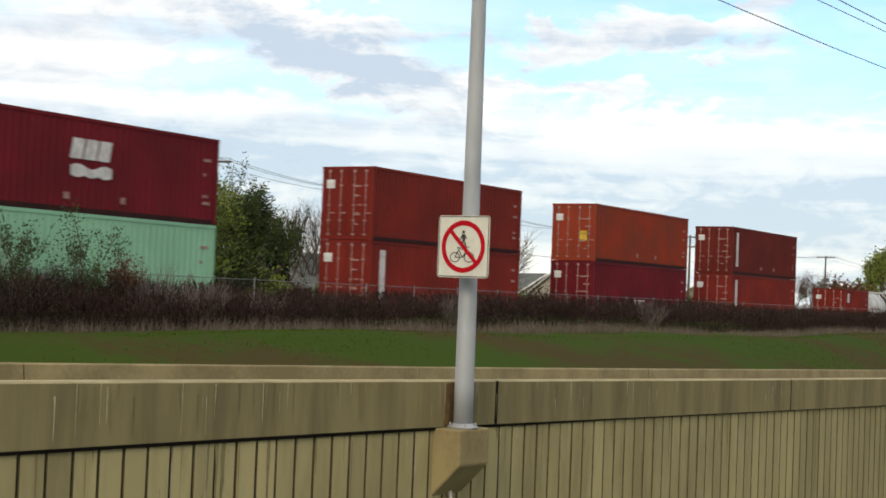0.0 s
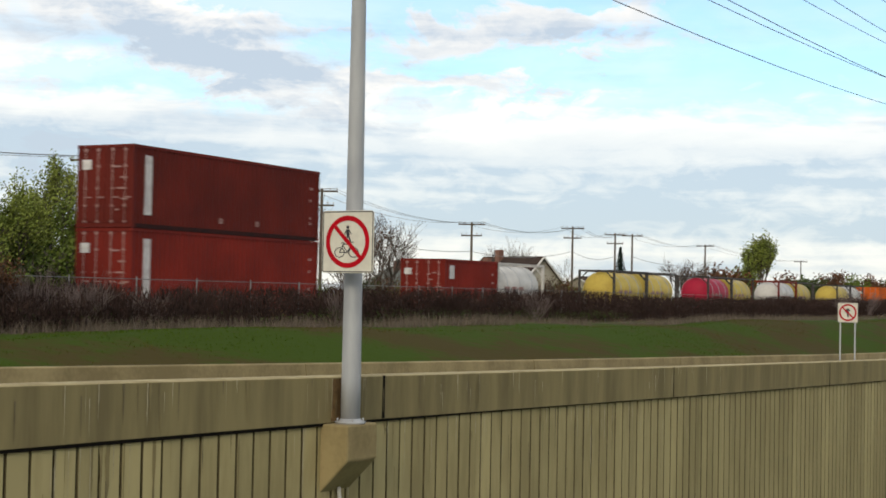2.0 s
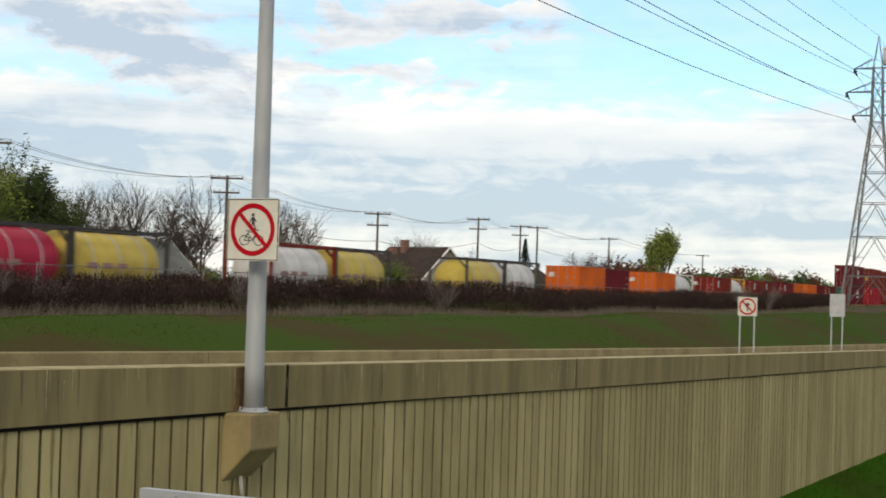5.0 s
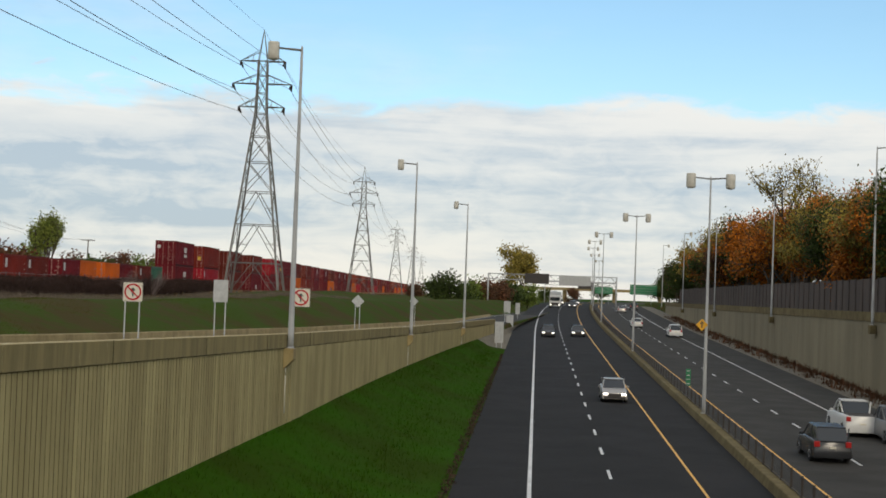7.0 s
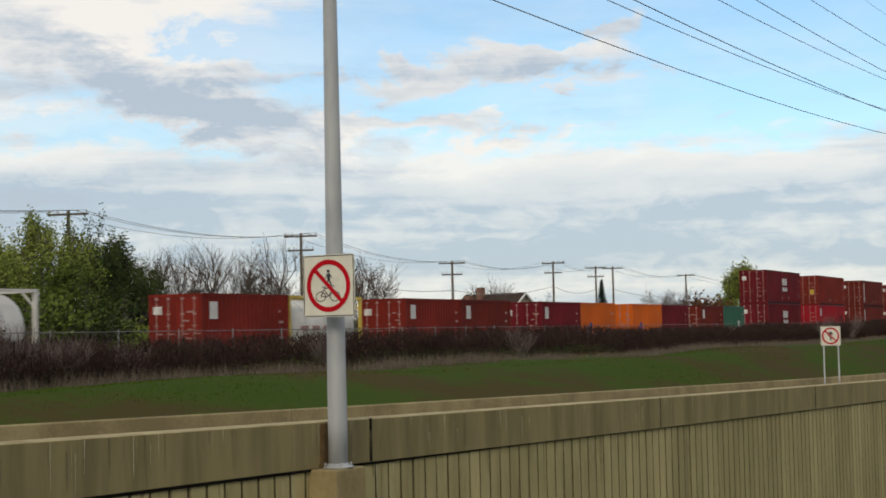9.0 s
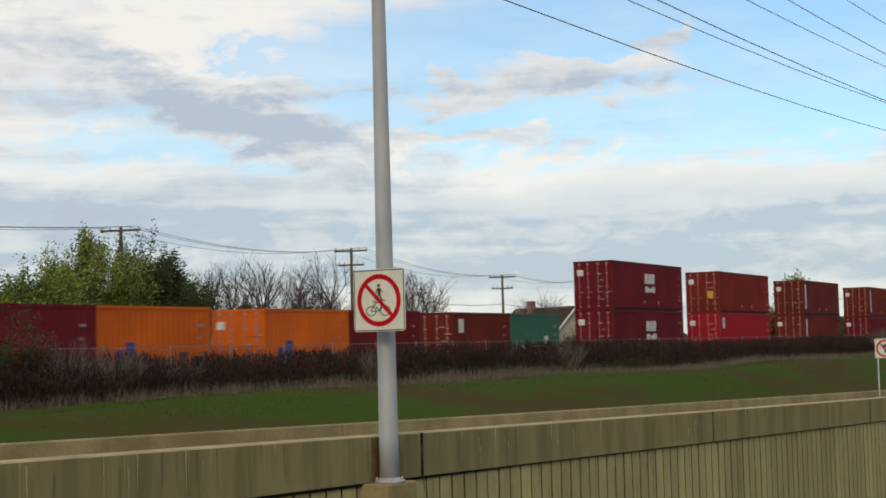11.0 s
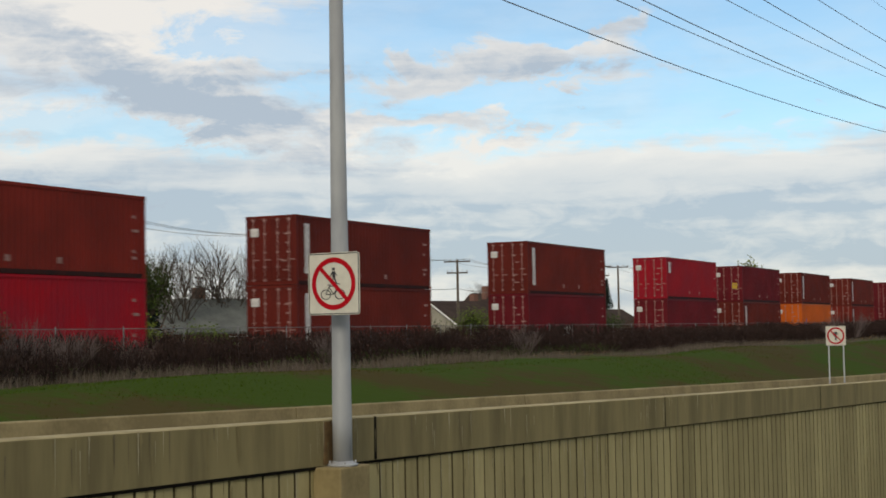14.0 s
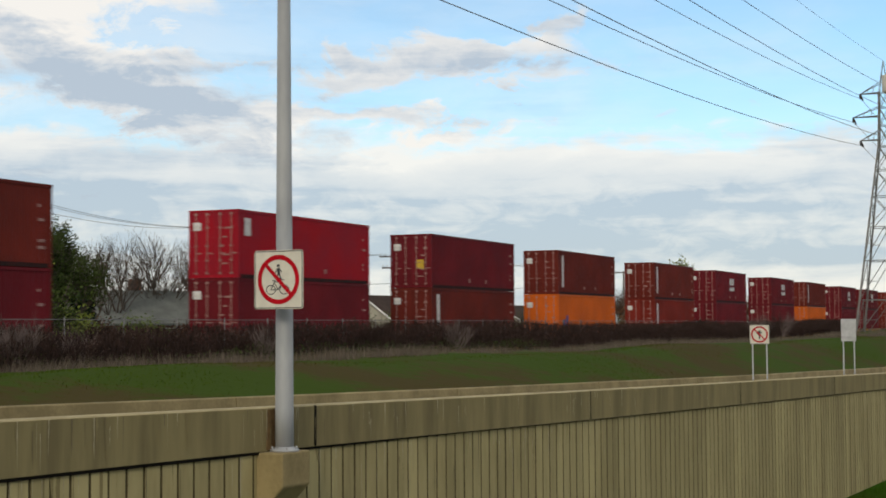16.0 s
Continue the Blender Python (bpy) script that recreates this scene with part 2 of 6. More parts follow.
BLADE = mat("grass_blade", (0.052, 0.086, 0.010), 0.9, (0.080, 0.064, 0.020), 7.0, 2.2, vary=0.14, island=True, spec=0.05, lo=0.36, hi=0.54)
LEAF_GREEN = mat("leaf_green", (0.125, 0.165, 0.028), 0.8, (0.070, 0.105, 0.018), 1.2, 3.0, vary=0.45, island=True, spec=0.2)
LEAF_PALE = mat("leaf_pale_green", (0.23, 0.27, 0.055), 0.8, (0.13, 0.17, 0.032), 1.2, 3.0, vary=0.4, island=True, spec=0.2)
LEAF_YELLOW = mat("leaf_yellow", (0.30, 0.22, 0.035), 0.8, (0.14, 0.12, 0.03), 1.5, 3.0, vary=0.4, island=True, spec=0.2)
LEAF_ORANGE = mat("leaf_orange", (0.46, 0.140, 0.010), 0.8, (0.17, 0.062, 0.008), 3.0, 2.0, vary=0.5, island=True, spec=0.2)
LEAF_RUST = mat("leaf_rust", (0.14, 0.055, 0.025), 0.8, (0.06, 0.035, 0.018), 2.5, 2.0, vary=0.45, island=True, spec=0.2)
LEAF_WITHERED = mat("leaf_withered", (0.075, 0.046, 0.036), 0.85, (0.034, 0.022, 0.020), 0.8, 3.0, vary=0.5, island=True, spec=0.1)
LEAF_DARK = mat("leaf_dark_green", (0.055, 0.080, 0.017), 0.85, (0.027, 0.043, 0.010), 1.5, 2.0, vary=0.4, island=True, spec=0.2)
NEEDLE = mat("spruce_needle", (0.016, 0.034, 0.018), 0.9, (0.010, 0.020, 0.012), 0.8, 5.0, vary=0.4, island=True, spec=0.2)
TIMBER_BROWN = mat("noise_wall_timber", (0.085, 0.062, 0.052), 0.9, (0.055, 0.042, 0.036), 1.5, 8.0, 0.3, stretch=(1, 1, 0.2), vary=0.05)
GLASS_DARK = mat("window_glass", (0.02, 0.025, 0.03), 0.08, (0.02, 0.025, 0.03), spec=0.8)
RUBBER = mat("tyre_rubber", (0.02, 0.02, 0.02), 0.85)


# ---------------------------------------------------------------- mesh helpers
def part(name, bm, material, parent=None, label="", m=None):
    me = bpy.data.meshes.new(name)
    bm.to_mesh(me)
    bm.free()
    for k in material if isinstance(material, (list, tuple)) else (material,):
        me.materials.append(k)
    ob = new(name, me)
    if m is not None:
        ob.matrix_basis = m
    if parent is not None:
        ob.parent = parent
    if label:
        ob["label"] = label
    return ob


def data_part(name, verts, faces, material, parent=None, label=""):
    me = bpy.data.meshes.new(name)
    me.from_pydata(verts, [], faces)
    for k in material if isinstance(material, (list, tuple)) else (material,):
        me.materials.append(k)
    ob = new(name, me)
    if parent is not None:
        ob.parent = parent
    if label:
        ob["label"] = label
    return ob


def shared(name, me, parent, m):
    ob = new(name, me)
    ob.parent = parent
    ob.matrix_basis = m
    return ob


def empty(name, m=None):
    e = new(name)
    e.empty_display_size = 0.3
    if m is not None:
        e.matrix_basis = m
    return e


def box(bm, x0, x1, y0, y1, z0, z1, bevel=0.0, mi=0):
    r = bmesh.ops.create_cube(bm, size=1, matrix=Matrix.Translation(((x0 + x1) / 2, (y0 + y1) / 2, (z0 + z1) / 2)) @ Matrix.Diagonal((x1 - x0, y1 - y0, z1 - z0, 1)))
    fs = {f for v in r["verts"] for f in v.link_faces}
    if bevel:
        es = list({e for v in r["verts"] for e in v.link_edges})
        bmesh.ops.bevel(bm, geom=es, offset=bevel, segments=1, affect="EDGES")
    elif mi:
        for f in fs:
            f.material_index = mi
    return bm


def tube(bm, a, b, r0, r1, seg=8, caps=True):
    a, b = Vector(a), Vector(b)
    q = (b - a).to_track_quat("Z", "Y").to_matrix()
    rings = [[bm.verts.new(p + q @ Vector((r * math.cos(2 * math.pi * i / seg), r * math.sin(2 * math.pi * i / seg), 0))) for i in range(seg)] for p, r in ((a, r0), (b, r1))]
    for i in range(seg):
        f = bm.faces.new((rings[0][i], rings[0][(i + 1) % seg], rings[1][(i + 1) % seg], rings[1][i]))
        f.smooth = seg > 5
    if caps:
        bm.faces.new(rings[0][::-1])
        bm.faces.new(rings[1])
    return bm


def lathe(bm, profile, seg=20, m=None):
    """profile: (radius, height) pairs round z."""
    m = m or Matrix()
    rings = [[bm.verts.new(m @ Vector((r * math.cos(2 * math.pi * i / seg), r * math.sin(2 * math.pi * i / seg), z))) for i in range(seg)] for r, z in profile]
    for k in range(len(rings) - 1):
        for i in range(seg):
            f = bm.faces.new((rings[k][i], rings[k][(i + 1) % seg], rings[k + 1][(i + 1) % seg], rings[k + 1][i]))
            f.smooth = True
    bm.faces.new(rings[0][::-1])
    bm.faces.new(rings[-1])
    return bm


def strip(name, sections, material, parent=None, label="", closed=False):
    """A sheet or a bar swept through rows of points."""
    n = len(sections[0])
    verts = [tuple(p) for row in sections for p in row]
    faces = []
    for k in range(len(sections) - 1):
        for i in range(n if closed else n - 1):
            j = (i + 1) % n
            faces.append((k * n + i, k * n + j, (k + 1) * n + j, (k + 1) * n + i))
    if closed:
        faces += [tuple(range(n))[::-1], tuple(range((len(sections) - 1) * n, len(sections) * n))]
    me = bpy.data.meshes.new(name)
    me.from_pydata(verts, [], faces)
    bm = bmesh.new()
    bm.from_mesh(me)
    bmesh.ops.recalc_face_normals(bm, faces=bm.faces)
    bm.to_mesh(me)
    bm.free()
    me.materials.append(material)
    ob = new(name, me)
    if parent is not None:
        ob.parent = parent
    if label:
        ob["label"] = label
    return ob


def lerp(table, s):
    return float(np.interp(s, [a for a, _ in table], [b for _, b in table]))


# ---------------------------------------------------------------- plan of the ground
WALL_AZ, ROAD_AZ = radians(3.76), radians(2.936)
WU, WN = Vector((math.sin(WALL_AZ), math.cos(WALL_AZ), 0)), Vector((-math.cos(WALL_AZ), math.sin(WALL_AZ), 0))
RV, RW = Vector((math.sin(ROAD_AZ), math.cos(ROAD_AZ), 0)), Vector((math.cos(ROAD_AZ), -math.sin(ROAD_AZ), 0))
CAP_Z = [(-60, 8.75), (0, 8.265), (10.4, 8.075), (16.8, 7.94), (26.8, 7.74), (36.7, 7.56), (62, 7.13), (107, 6.56), (149, 6.26), (200, 6.0), (260, 6.3), (400, 6.5), (5000, 6.5)]
SEAM_DROP = 0.575


def seam_drop(s):
    """The upstand grows a little deeper towards the near end."""
    return SEAM_DROP + 0.0065 * max(0.0, min(16.0 - s, 14.0))


FOOT_Z = [(-60, 3.2), (0, 3.4), (40, 3.5), (62, 3.52), (80, 3.7), (107, 3.85), (160, 4.15), (200, 4.6), (330, 6.3), (5000, 6.5)]


def wall_off(s):
    return 10.85 - 0.00021 * max(0.0, min(s, 200.0) - 62) ** 2 - (0.05 * (min(s, 330) - 200) if s > 200 else 0)


def wp(s, o, z):
    """s along the retaining wall, o to its left from the camera's line."""
    return WU * s + WN * o + Vector((0, 0, z))


def road_z(s):
    return 0.0195 * s if s < 300 else (5.85 + 0.0195 * (s - 300) * (1 - min(1, (s - 300) / 160) / 2) if s < 460 else 7.41)


def road_bend(s):
    return 1.0e-4 * max(0.0, s - 200) ** 2 if s < 700 else 25 + 0.1 * (s - 700)


def rp(s, w, z=0.0):
    """s along the road, w to the right, z above the carriageway."""
    return RV * s + RW * (w + road_bend(s)) + Vector((0, 0, road_z(s) + z))


def bank_z(x, y):
    """Natural ground between the slip road and the railway, and beyond."""
    z = 7.0 + 0.95 * max(0.0, min(1.0, (x + 30.5) / 2.5)) * max(0.0, min(1.0, (120 + x - 0.1 * y) / 60))
    z += 1.1 * math.exp(-((x + 21) / 5.5) ** 2 - ((y - 158) / 30) ** 2) + 1.0 * math.exp(-((x + 19) / 6) ** 2 - ((y - 250) / 40) ** 2)
    return z + 0.08 * math.sin(x * 0.7 + y * 0.13) + 0.06 * math.sin(y * 0.31 - x * 0.2)


# ---------------------------------------------------------------- the setting
S_ROWS = [-1500, -320, -60, -30, -10, 0, 8, 16, 24, 32, 40, 50, 62, 75, 90, 107, 125, 149, 165, 180, 190, 200, 215, 230, 260, 300, 340, 400, 460, 550, 700, 1000, 1800, 4500]


def make_ground():
    rows = []
    for s in S_ROWS:
        off, cap, foot = wall_off(s), lerp(CAP_Z, s), lerp(FOOT_Z, s)
        row = []
        for o in (4000, 1500, 500, 220, 120, 70, 45, 40, 37, 31, 29, 27, 25, 23.5, 22, 20.5, 19.2):
            p = wp(s, o + (off - 10.85 if o < 60 else 0), 0)
            z = bank_z(p.x, p.y)
            if o < 24:
                k = (24 - o) / 5.5
                z = z * (1 - k) + (cap - 0.75) * k
            if 31 <= o <= 40:
                z = 7.25
            row.append(Vector((p.x, p.y, z)))
        for o in (18.35, 11.15):
            row.append(wp(s, o + off - 10.85, cap - 0.83))
        left = wp(s, off - 0.02, foot)
        edge = rp(s, -3.15, 0.0)
        row.append(left)
        for k in (0.15, 0.35, 0.55, 0.75, 0.92):
            q = left.lerp(edge, k)
            q.z += -0.25 * math.sin(k * math.pi) + 0.05 * math.sin(s * 0.5 + k * 9)
            row.append(q)
        row.append(edge + Vector((0, 0, -0.03)))
        for w in (0, 8, 12, 20, 25.6):
            row.append(rp(s, w, -0.05))
        top = 8.1 if s < 300 else 8.0
        row.append(rp(s, 26.35, 0) * 1)
        for w, z in ((26.7, top), (31, top + 0.3), (45, 9.5), (70, 11), (150, 11), (600, 9), (4000, 8)):
            p = rp(s, w, 0)
            p.z = z
            row.append(p)
        rows.append(row)
    n = len(rows[0])
    ground = strip("ground", rows, GRASS)
    ground.data.materials.append(GRASS_LUSH)
    ground.data.materials.append(BALLAST)
    ground.data.materials.append(GRAVEL)
    for f in ground.data.polygons:
        f.use_smooth = True
        c = f.index % (n - 1)
        r = f.index // (n - 1)
        if 19 <= c <= 25:
            f.material_index = 3 if 152 < S_ROWS[r] < 262 else 1
        elif 7 <= c <= 9:
            f.material_index = 2
    return tagged(ground, "mown grass banks with worn brown patches beside the railway", "ground", kind="structure")


def ribbon(name, a, b, s0, s1, material, z, step=6.0, thick=0.0, parent=None, label=""):
    n = max(2, int((s1 - s0) / step) + 1)
    rows = []
    for i in range(n):
        s = s0 + (s1 - s0) * i / (n - 1)
        rows.append([rp(s, a, z), rp(s, b, z)] if not thick else [rp(s, a, z), rp(s, b, z), rp(s, b, z - thick), rp(s, a, z - thick)])
    return strip(name, rows, material, parent, label, closed=bool(thick))


def make_roads():
    near = tagged(ribbon("road", -3.15, 10.0, -320, 900, ASPHALT, 0.0, 10), "fresh dark asphalt carriageway with two lanes", "road", kind="structure")
    far = tagged(ribbon("road", 10.75, 23.6, -320, 900, ASPHALT_OLD, 0.0, 10), "worn grey asphalt carriageway with two lanes", "road", kind="structure")
    verge = tagged(ribbon("verge", 23.6, 26.4, -60, 420, GRAVEL, 0.012, 10), "gravel strip with dry weeds at the foot of a wall", "verge", kind="structure")
    ribbon("edge_line", -0.11, 0.06, -40, 700, ROAD_WHITE, 0.006, 6, parent=near, label="solid white edge line")
    ribbon("median_line", 7.08, 7.20, -40, 700, ROAD_YELLOW, 0.006, 6, parent=near, label="solid orange-yellow line")
    ribbon("median_line", 12.18, 12.31, -40, 600, ROAD_YELLOW, 0.006, 6, parent=far, label="solid yellow line")
    ribbon("edge_line", 19.75, 19.9, -40, 600, ROAD_WHITE, 0.006, 6, parent=far, label="solid white edge line")
    for w, parent in ((3.46, near), (15.85, far)):
        s = 23.35
        while s < 420:
            ribbon("lane_dash", w - 0.07, w + 0.07, s, s + 2.9, ROAD_WHITE, 0.006, 3, parent=parent)
            s += 8.55
    # slip road on top of the wall
    rows = []
    for s in [x for x in S_ROWS if x <= 340]:
        off, cap = wall_off(s), lerp(CAP_Z, s)
        rows.append([wp(s, off + 0.30, cap - 0.80), wp(s, off + 7.2, cap - 0.80)])
    slip = tagged(strip("road", rows, ASPHALT_OLD), "narrow grey asphalt slip road on top of the retaining wall", "road", kind="structure")
    rows = [[wp(s, wall_off(s) + 6.6, lerp(CAP_Z, s) - 0.792), wp(s, wall_off(s) + 6.75, lerp(CAP_Z, s) - 0.792)] for s in range(60, 300, 8)]
    strip("edge_line", rows, ROAD_WHITE, slip, "solid white edge line")
    return near


def make_left_wall():
    wall = tagged(empty("wall_left"), "stained ribbed concrete retaining wall beside the carriageway", "retaining wall", kind="structure")
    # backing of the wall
    # the core seen in the grooves is a darker brown than the rib faces
    for stops, proud, m in (([-60, -30, -10, 0, 10, 20, 30, 40, 50, 61.9], 0.0, GROOVE_FLOOR), ([61.95, 75, 90, 107, 120, 135, 149, 165, 185], 0.045, CONCRETE)):
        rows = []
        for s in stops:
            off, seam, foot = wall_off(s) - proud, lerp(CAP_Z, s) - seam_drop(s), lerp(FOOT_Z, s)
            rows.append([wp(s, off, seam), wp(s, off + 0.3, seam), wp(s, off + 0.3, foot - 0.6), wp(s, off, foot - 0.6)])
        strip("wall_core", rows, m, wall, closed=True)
    # upstand: one cast panel after another
    s = -42.87
    while s < 180:
        rows = []
        for k in range(5):
            q = s + 0.012 + (9.93 - 0.024) * k / 4
            off, cap = wall_off(q), lerp(CAP_Z, q)
            rows.append([wp(q, off - 0.075, cap - 0.015), wp(q, off - 0.055, cap), wp(q, off + 0.24, cap), wp(q, off + 0.26, cap - 0.83), wp(q, off + 0.1, cap - 0.83), wp(q, off + 0.1, cap - seam_drop(q) + 0.016), wp(q, off - 0.07, cap - seam_drop(q) + 0.012)])
        panel = strip("barrier_panel", rows, CONCRETE_BARRIER, wall, "stained concrete upstand panel with a paler top edge", closed=True)
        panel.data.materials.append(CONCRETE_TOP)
        # upward faces get the paler concrete
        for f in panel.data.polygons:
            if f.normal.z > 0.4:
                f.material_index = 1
        s += 9.93
    q = -32.94
    while q < 175:
        off, cap = wall_off(q), lerp(CAP_Z, q)
        wd = 0.028 if abs(q - 16.7) < 0.6 else 0.011
        verts = [tuple(wp(q + a * wd, off + o, cap + z)) for o in (-0.078, 0.2) for a, z in ((-1, -0.006), (1, -0.006), (1, -seam_drop(q) + 0.02), (-1, -seam_drop(q) + 0.02))]
        data_part("joint", verts, [(0, 1, 2, 3), (7, 6, 5, 4), (0, 4, 5, 1), (1, 5, 6, 2), (3, 7, 4, 0)], JOINT, wall, "black joint between panels")
        q += 9.93
    # upstand notch behind the near lamp post, recess painted as a flat rust-stained patch
    cap, off = lerp(CAP_Z, 15.67), wall_off(15.67) - 0.079
    verts = [tuple(wp(q, off + d, z)) for d in (0.0, 0.05) for q, z in ((15.54, cap - 0.03), (15.79, cap - 0.03), (15.80, cap - 0.55), (15.53, cap - 0.55))]
    data_part("notch_patch", verts, [(0, 1, 2, 3), (0, 4, 5, 1), (1, 5, 6, 2), (3, 7, 4, 0)], RUST_STAIN, wall, "flat rust-stained patch painted to look recessed")
    rows = []
    for s in [-60, -30, 0, 20, 40, 62, 80, 107, 130, 149, 183]:
        off, seam = wall_off(s), lerp(CAP_Z, s) - seam_drop(s)
        rows.append([wp(s, off - 0.048, seam + 0.026), wp(s, off + 0.1, seam + 0.026), wp(s, off + 0.1, seam - 0.01), wp(s, off - 0.048, seam - 0.01)])
    strip("seam", rows, JOINT, wall, "black seam under the upstand", closed=True)
    return wall


def make_wall_ribs(wall):
    rng = random.Random(4)
    s = -8.0
    while s < 62:
        w = 0.315
        off, seam, foot = wall_off(s), lerp(CAP_Z, s) - seam_drop(s) - 0.012, lerp(FOOT_Z, s) - 0.1
        a, b, d = s + 0.014, s + w - 0.014, 0.024 + rng.uniform(-0.003, 0.003)
        if s < 62:
            z2 = lerp(CAP_Z, s + w) - seam_drop(s + w) - 0.012
            front = [wp(a + 0.006, off - d, seam), wp(b - 0.006, off - d, z2), wp(b - 0.006, off - d, foot), wp(a + 0.006, off - d, foot)]
            back = [wp(a, off + 0.004, seam), wp(b, off + 0.004, z2), wp(b, off + 0.004, foot), wp(a, off + 0.004, foot)]
            vs = [tuple(p) for p in front + back]
            # rib flanks take a darker brown than the fronts
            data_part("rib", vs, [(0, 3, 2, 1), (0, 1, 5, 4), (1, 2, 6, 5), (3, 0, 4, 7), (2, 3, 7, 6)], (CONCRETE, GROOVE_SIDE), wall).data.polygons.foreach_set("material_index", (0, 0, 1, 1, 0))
        s += w
    # runs of lime and dirt down the concrete, each a ragged tongue
    for i in range(330):
        s = rng.uniform(3, 62) if i % 3 == 0 else rng.uniform(5, 30)
        off, cap = wall_off(s), lerp(CAP_Z, s)
        upper = rng.random() < 0.55
        seam = seam_drop(s)
        if upper:
            z0 = cap - rng.choice((0.02, rng.uniform(0.03, 0.3)))
            ln = min(rng.uniform(0.12, 0.55), z0 - cap + seam - 0.05)
        else:
            z0 = cap - seam - 0.02 - rng.choice((0.0, 0.0, rng.uniform(0.0, 0.7)))
            ln = rng.uniform(0.15, 1.1)
        ww = rng.choice((0.008, 0.012, 0.02, 0.035, 0.06))
        o = off - (0.0795 if upper else 0.031)
        m = (STREAK_LIGHT, STREAK_DARK, STREAK_DAMP)[rng.choice((0, 0, 1, 2, 2))]
        if ww > 0.03 and m is not STREAK_DAMP:
            ww *= 0.4
        n = 7
        verts = []
        for k in range(n + 1):
            q = k / n
            half = ww / 2 * (1 - q) ** 0.6 * rng.uniform(0.55, 1.2)
            mid = rng.uniform(-0.15, 0.15) * ww
            verts += [tuple(wp(s + mid - half, o, z0 - ln * q)), tuple(wp(s + mid + half, o, z0 - ln * q))]
        data_part("stain", verts, [(2 * k, 2 * k + 1, 2 * k + 3, 2 * k + 2) for k in range(n)], m, wall)


def make_far_barrier():
    b = tagged(empty("barrier_slip_road"), "low weathered concrete barrier along the slip road", "barrier", kind="structure")
    s = -45.0
    while s < 250:
        rows = []
        for k in range(4):
            q = s + 0.015 + 9.97 * k / 3
            off, cap = wall_off(q) + 7.15, lerp(CAP_Z, q) - 0.20 - 0.0012 * max(0, q - 20)
            low = lerp(CAP_Z, q) - 0.85
            rows.append([wp(q, off, cap - 0.02), wp(q, off + 0.02, cap), wp(q, off + 0.2, cap), wp(q, off + 0.35, low), wp(q, off - 0.15, low), wp(q, off - 0.04, low + 0.2)])
        strip("barrier_panel", rows, CONCRETE_CAP, b, closed=True)
        s += 10.0
    return b


def make_right_wall():
    wall = tagged(empty("wall_right"), "plain concrete retaining wall below a timber noise wall", "retaining wall", kind="structure")
    s, k = -40.0, 0
    while s < 330:
        rows = []
        for q in (s + 0.02, s + 7.48, s + 14.96):
            t = 8.0
            rows.append([rp(q, 26.3) * 1, rp(q, 26.7) * 1, rp(q, 26.7) * 1, rp(q, 26.3) * 1])
            rows[-1][0].z, rows[-1][1].z = t, t
            rows[-1][2].z, rows[-1][3].z = road_z(q) - 0.5, road_z(q) - 0.5
        strip("wall_panel", rows, CONCRETE_DULL, wall, closed=True)
        rows = []
        for q in (s + 0.02, s + 7.48, s + 14.96):
            pts = [rp(q, 26.22), rp(q, 26.6), rp(q, 26.6), rp(q, 26.22)]
            for p, z in zip(pts, (8.75, 8.75, 8.02, 8.02)):
                p.z = z
            rows.append(pts)
        strip("barrier_panel", rows, CONCRETE_MEDIAN, wall, closed=True)
        s += 15.0
    fence = tagged(empty("noise_wall"), "tall brown timber noise wall along the top of the bank", "noise wall", kind="structure")
    s, rng = 60.0, random.Random(8)
    while s < 330:
        h = 3.3 + rng.uniform(-0.05, 0.05)
        bm = bmesh.new()
        pts = []
        for q, w in ((s + 0.05, 29.0), (s + 2.95, 29.0), (s + 2.95, 29.15), (s + 0.05, 29.15)):
            p = rp(q, w)
            pts.append(p)
        lo = [bm.verts.new((p.x, p.y, 8.1)) for p in pts]
        hi = [bm.verts.new((p.x, p.y, 8.3 + h)) for p in pts]
        bm.faces.new(hi)
        for i in range(4):
            bm.faces.new((lo[i], lo[(i + 1) % 4], hi[(i + 1) % 4], hi[i]))
        bmesh.ops.recalc_face_normals(bm, faces=bm.faces)
        part("panel", bm, TIMBER_BROWN, fence)
        bm = bmesh.new()
        p = rp(s, 28.98)
        box(bm, p.x - 0.05, p.x + 0.05, p.y - 0.08, p.y + 0.08, 8.1, 8.4 + h)
        part("post", bm, TIMBER_BROWN, fence)
        s += 3.0


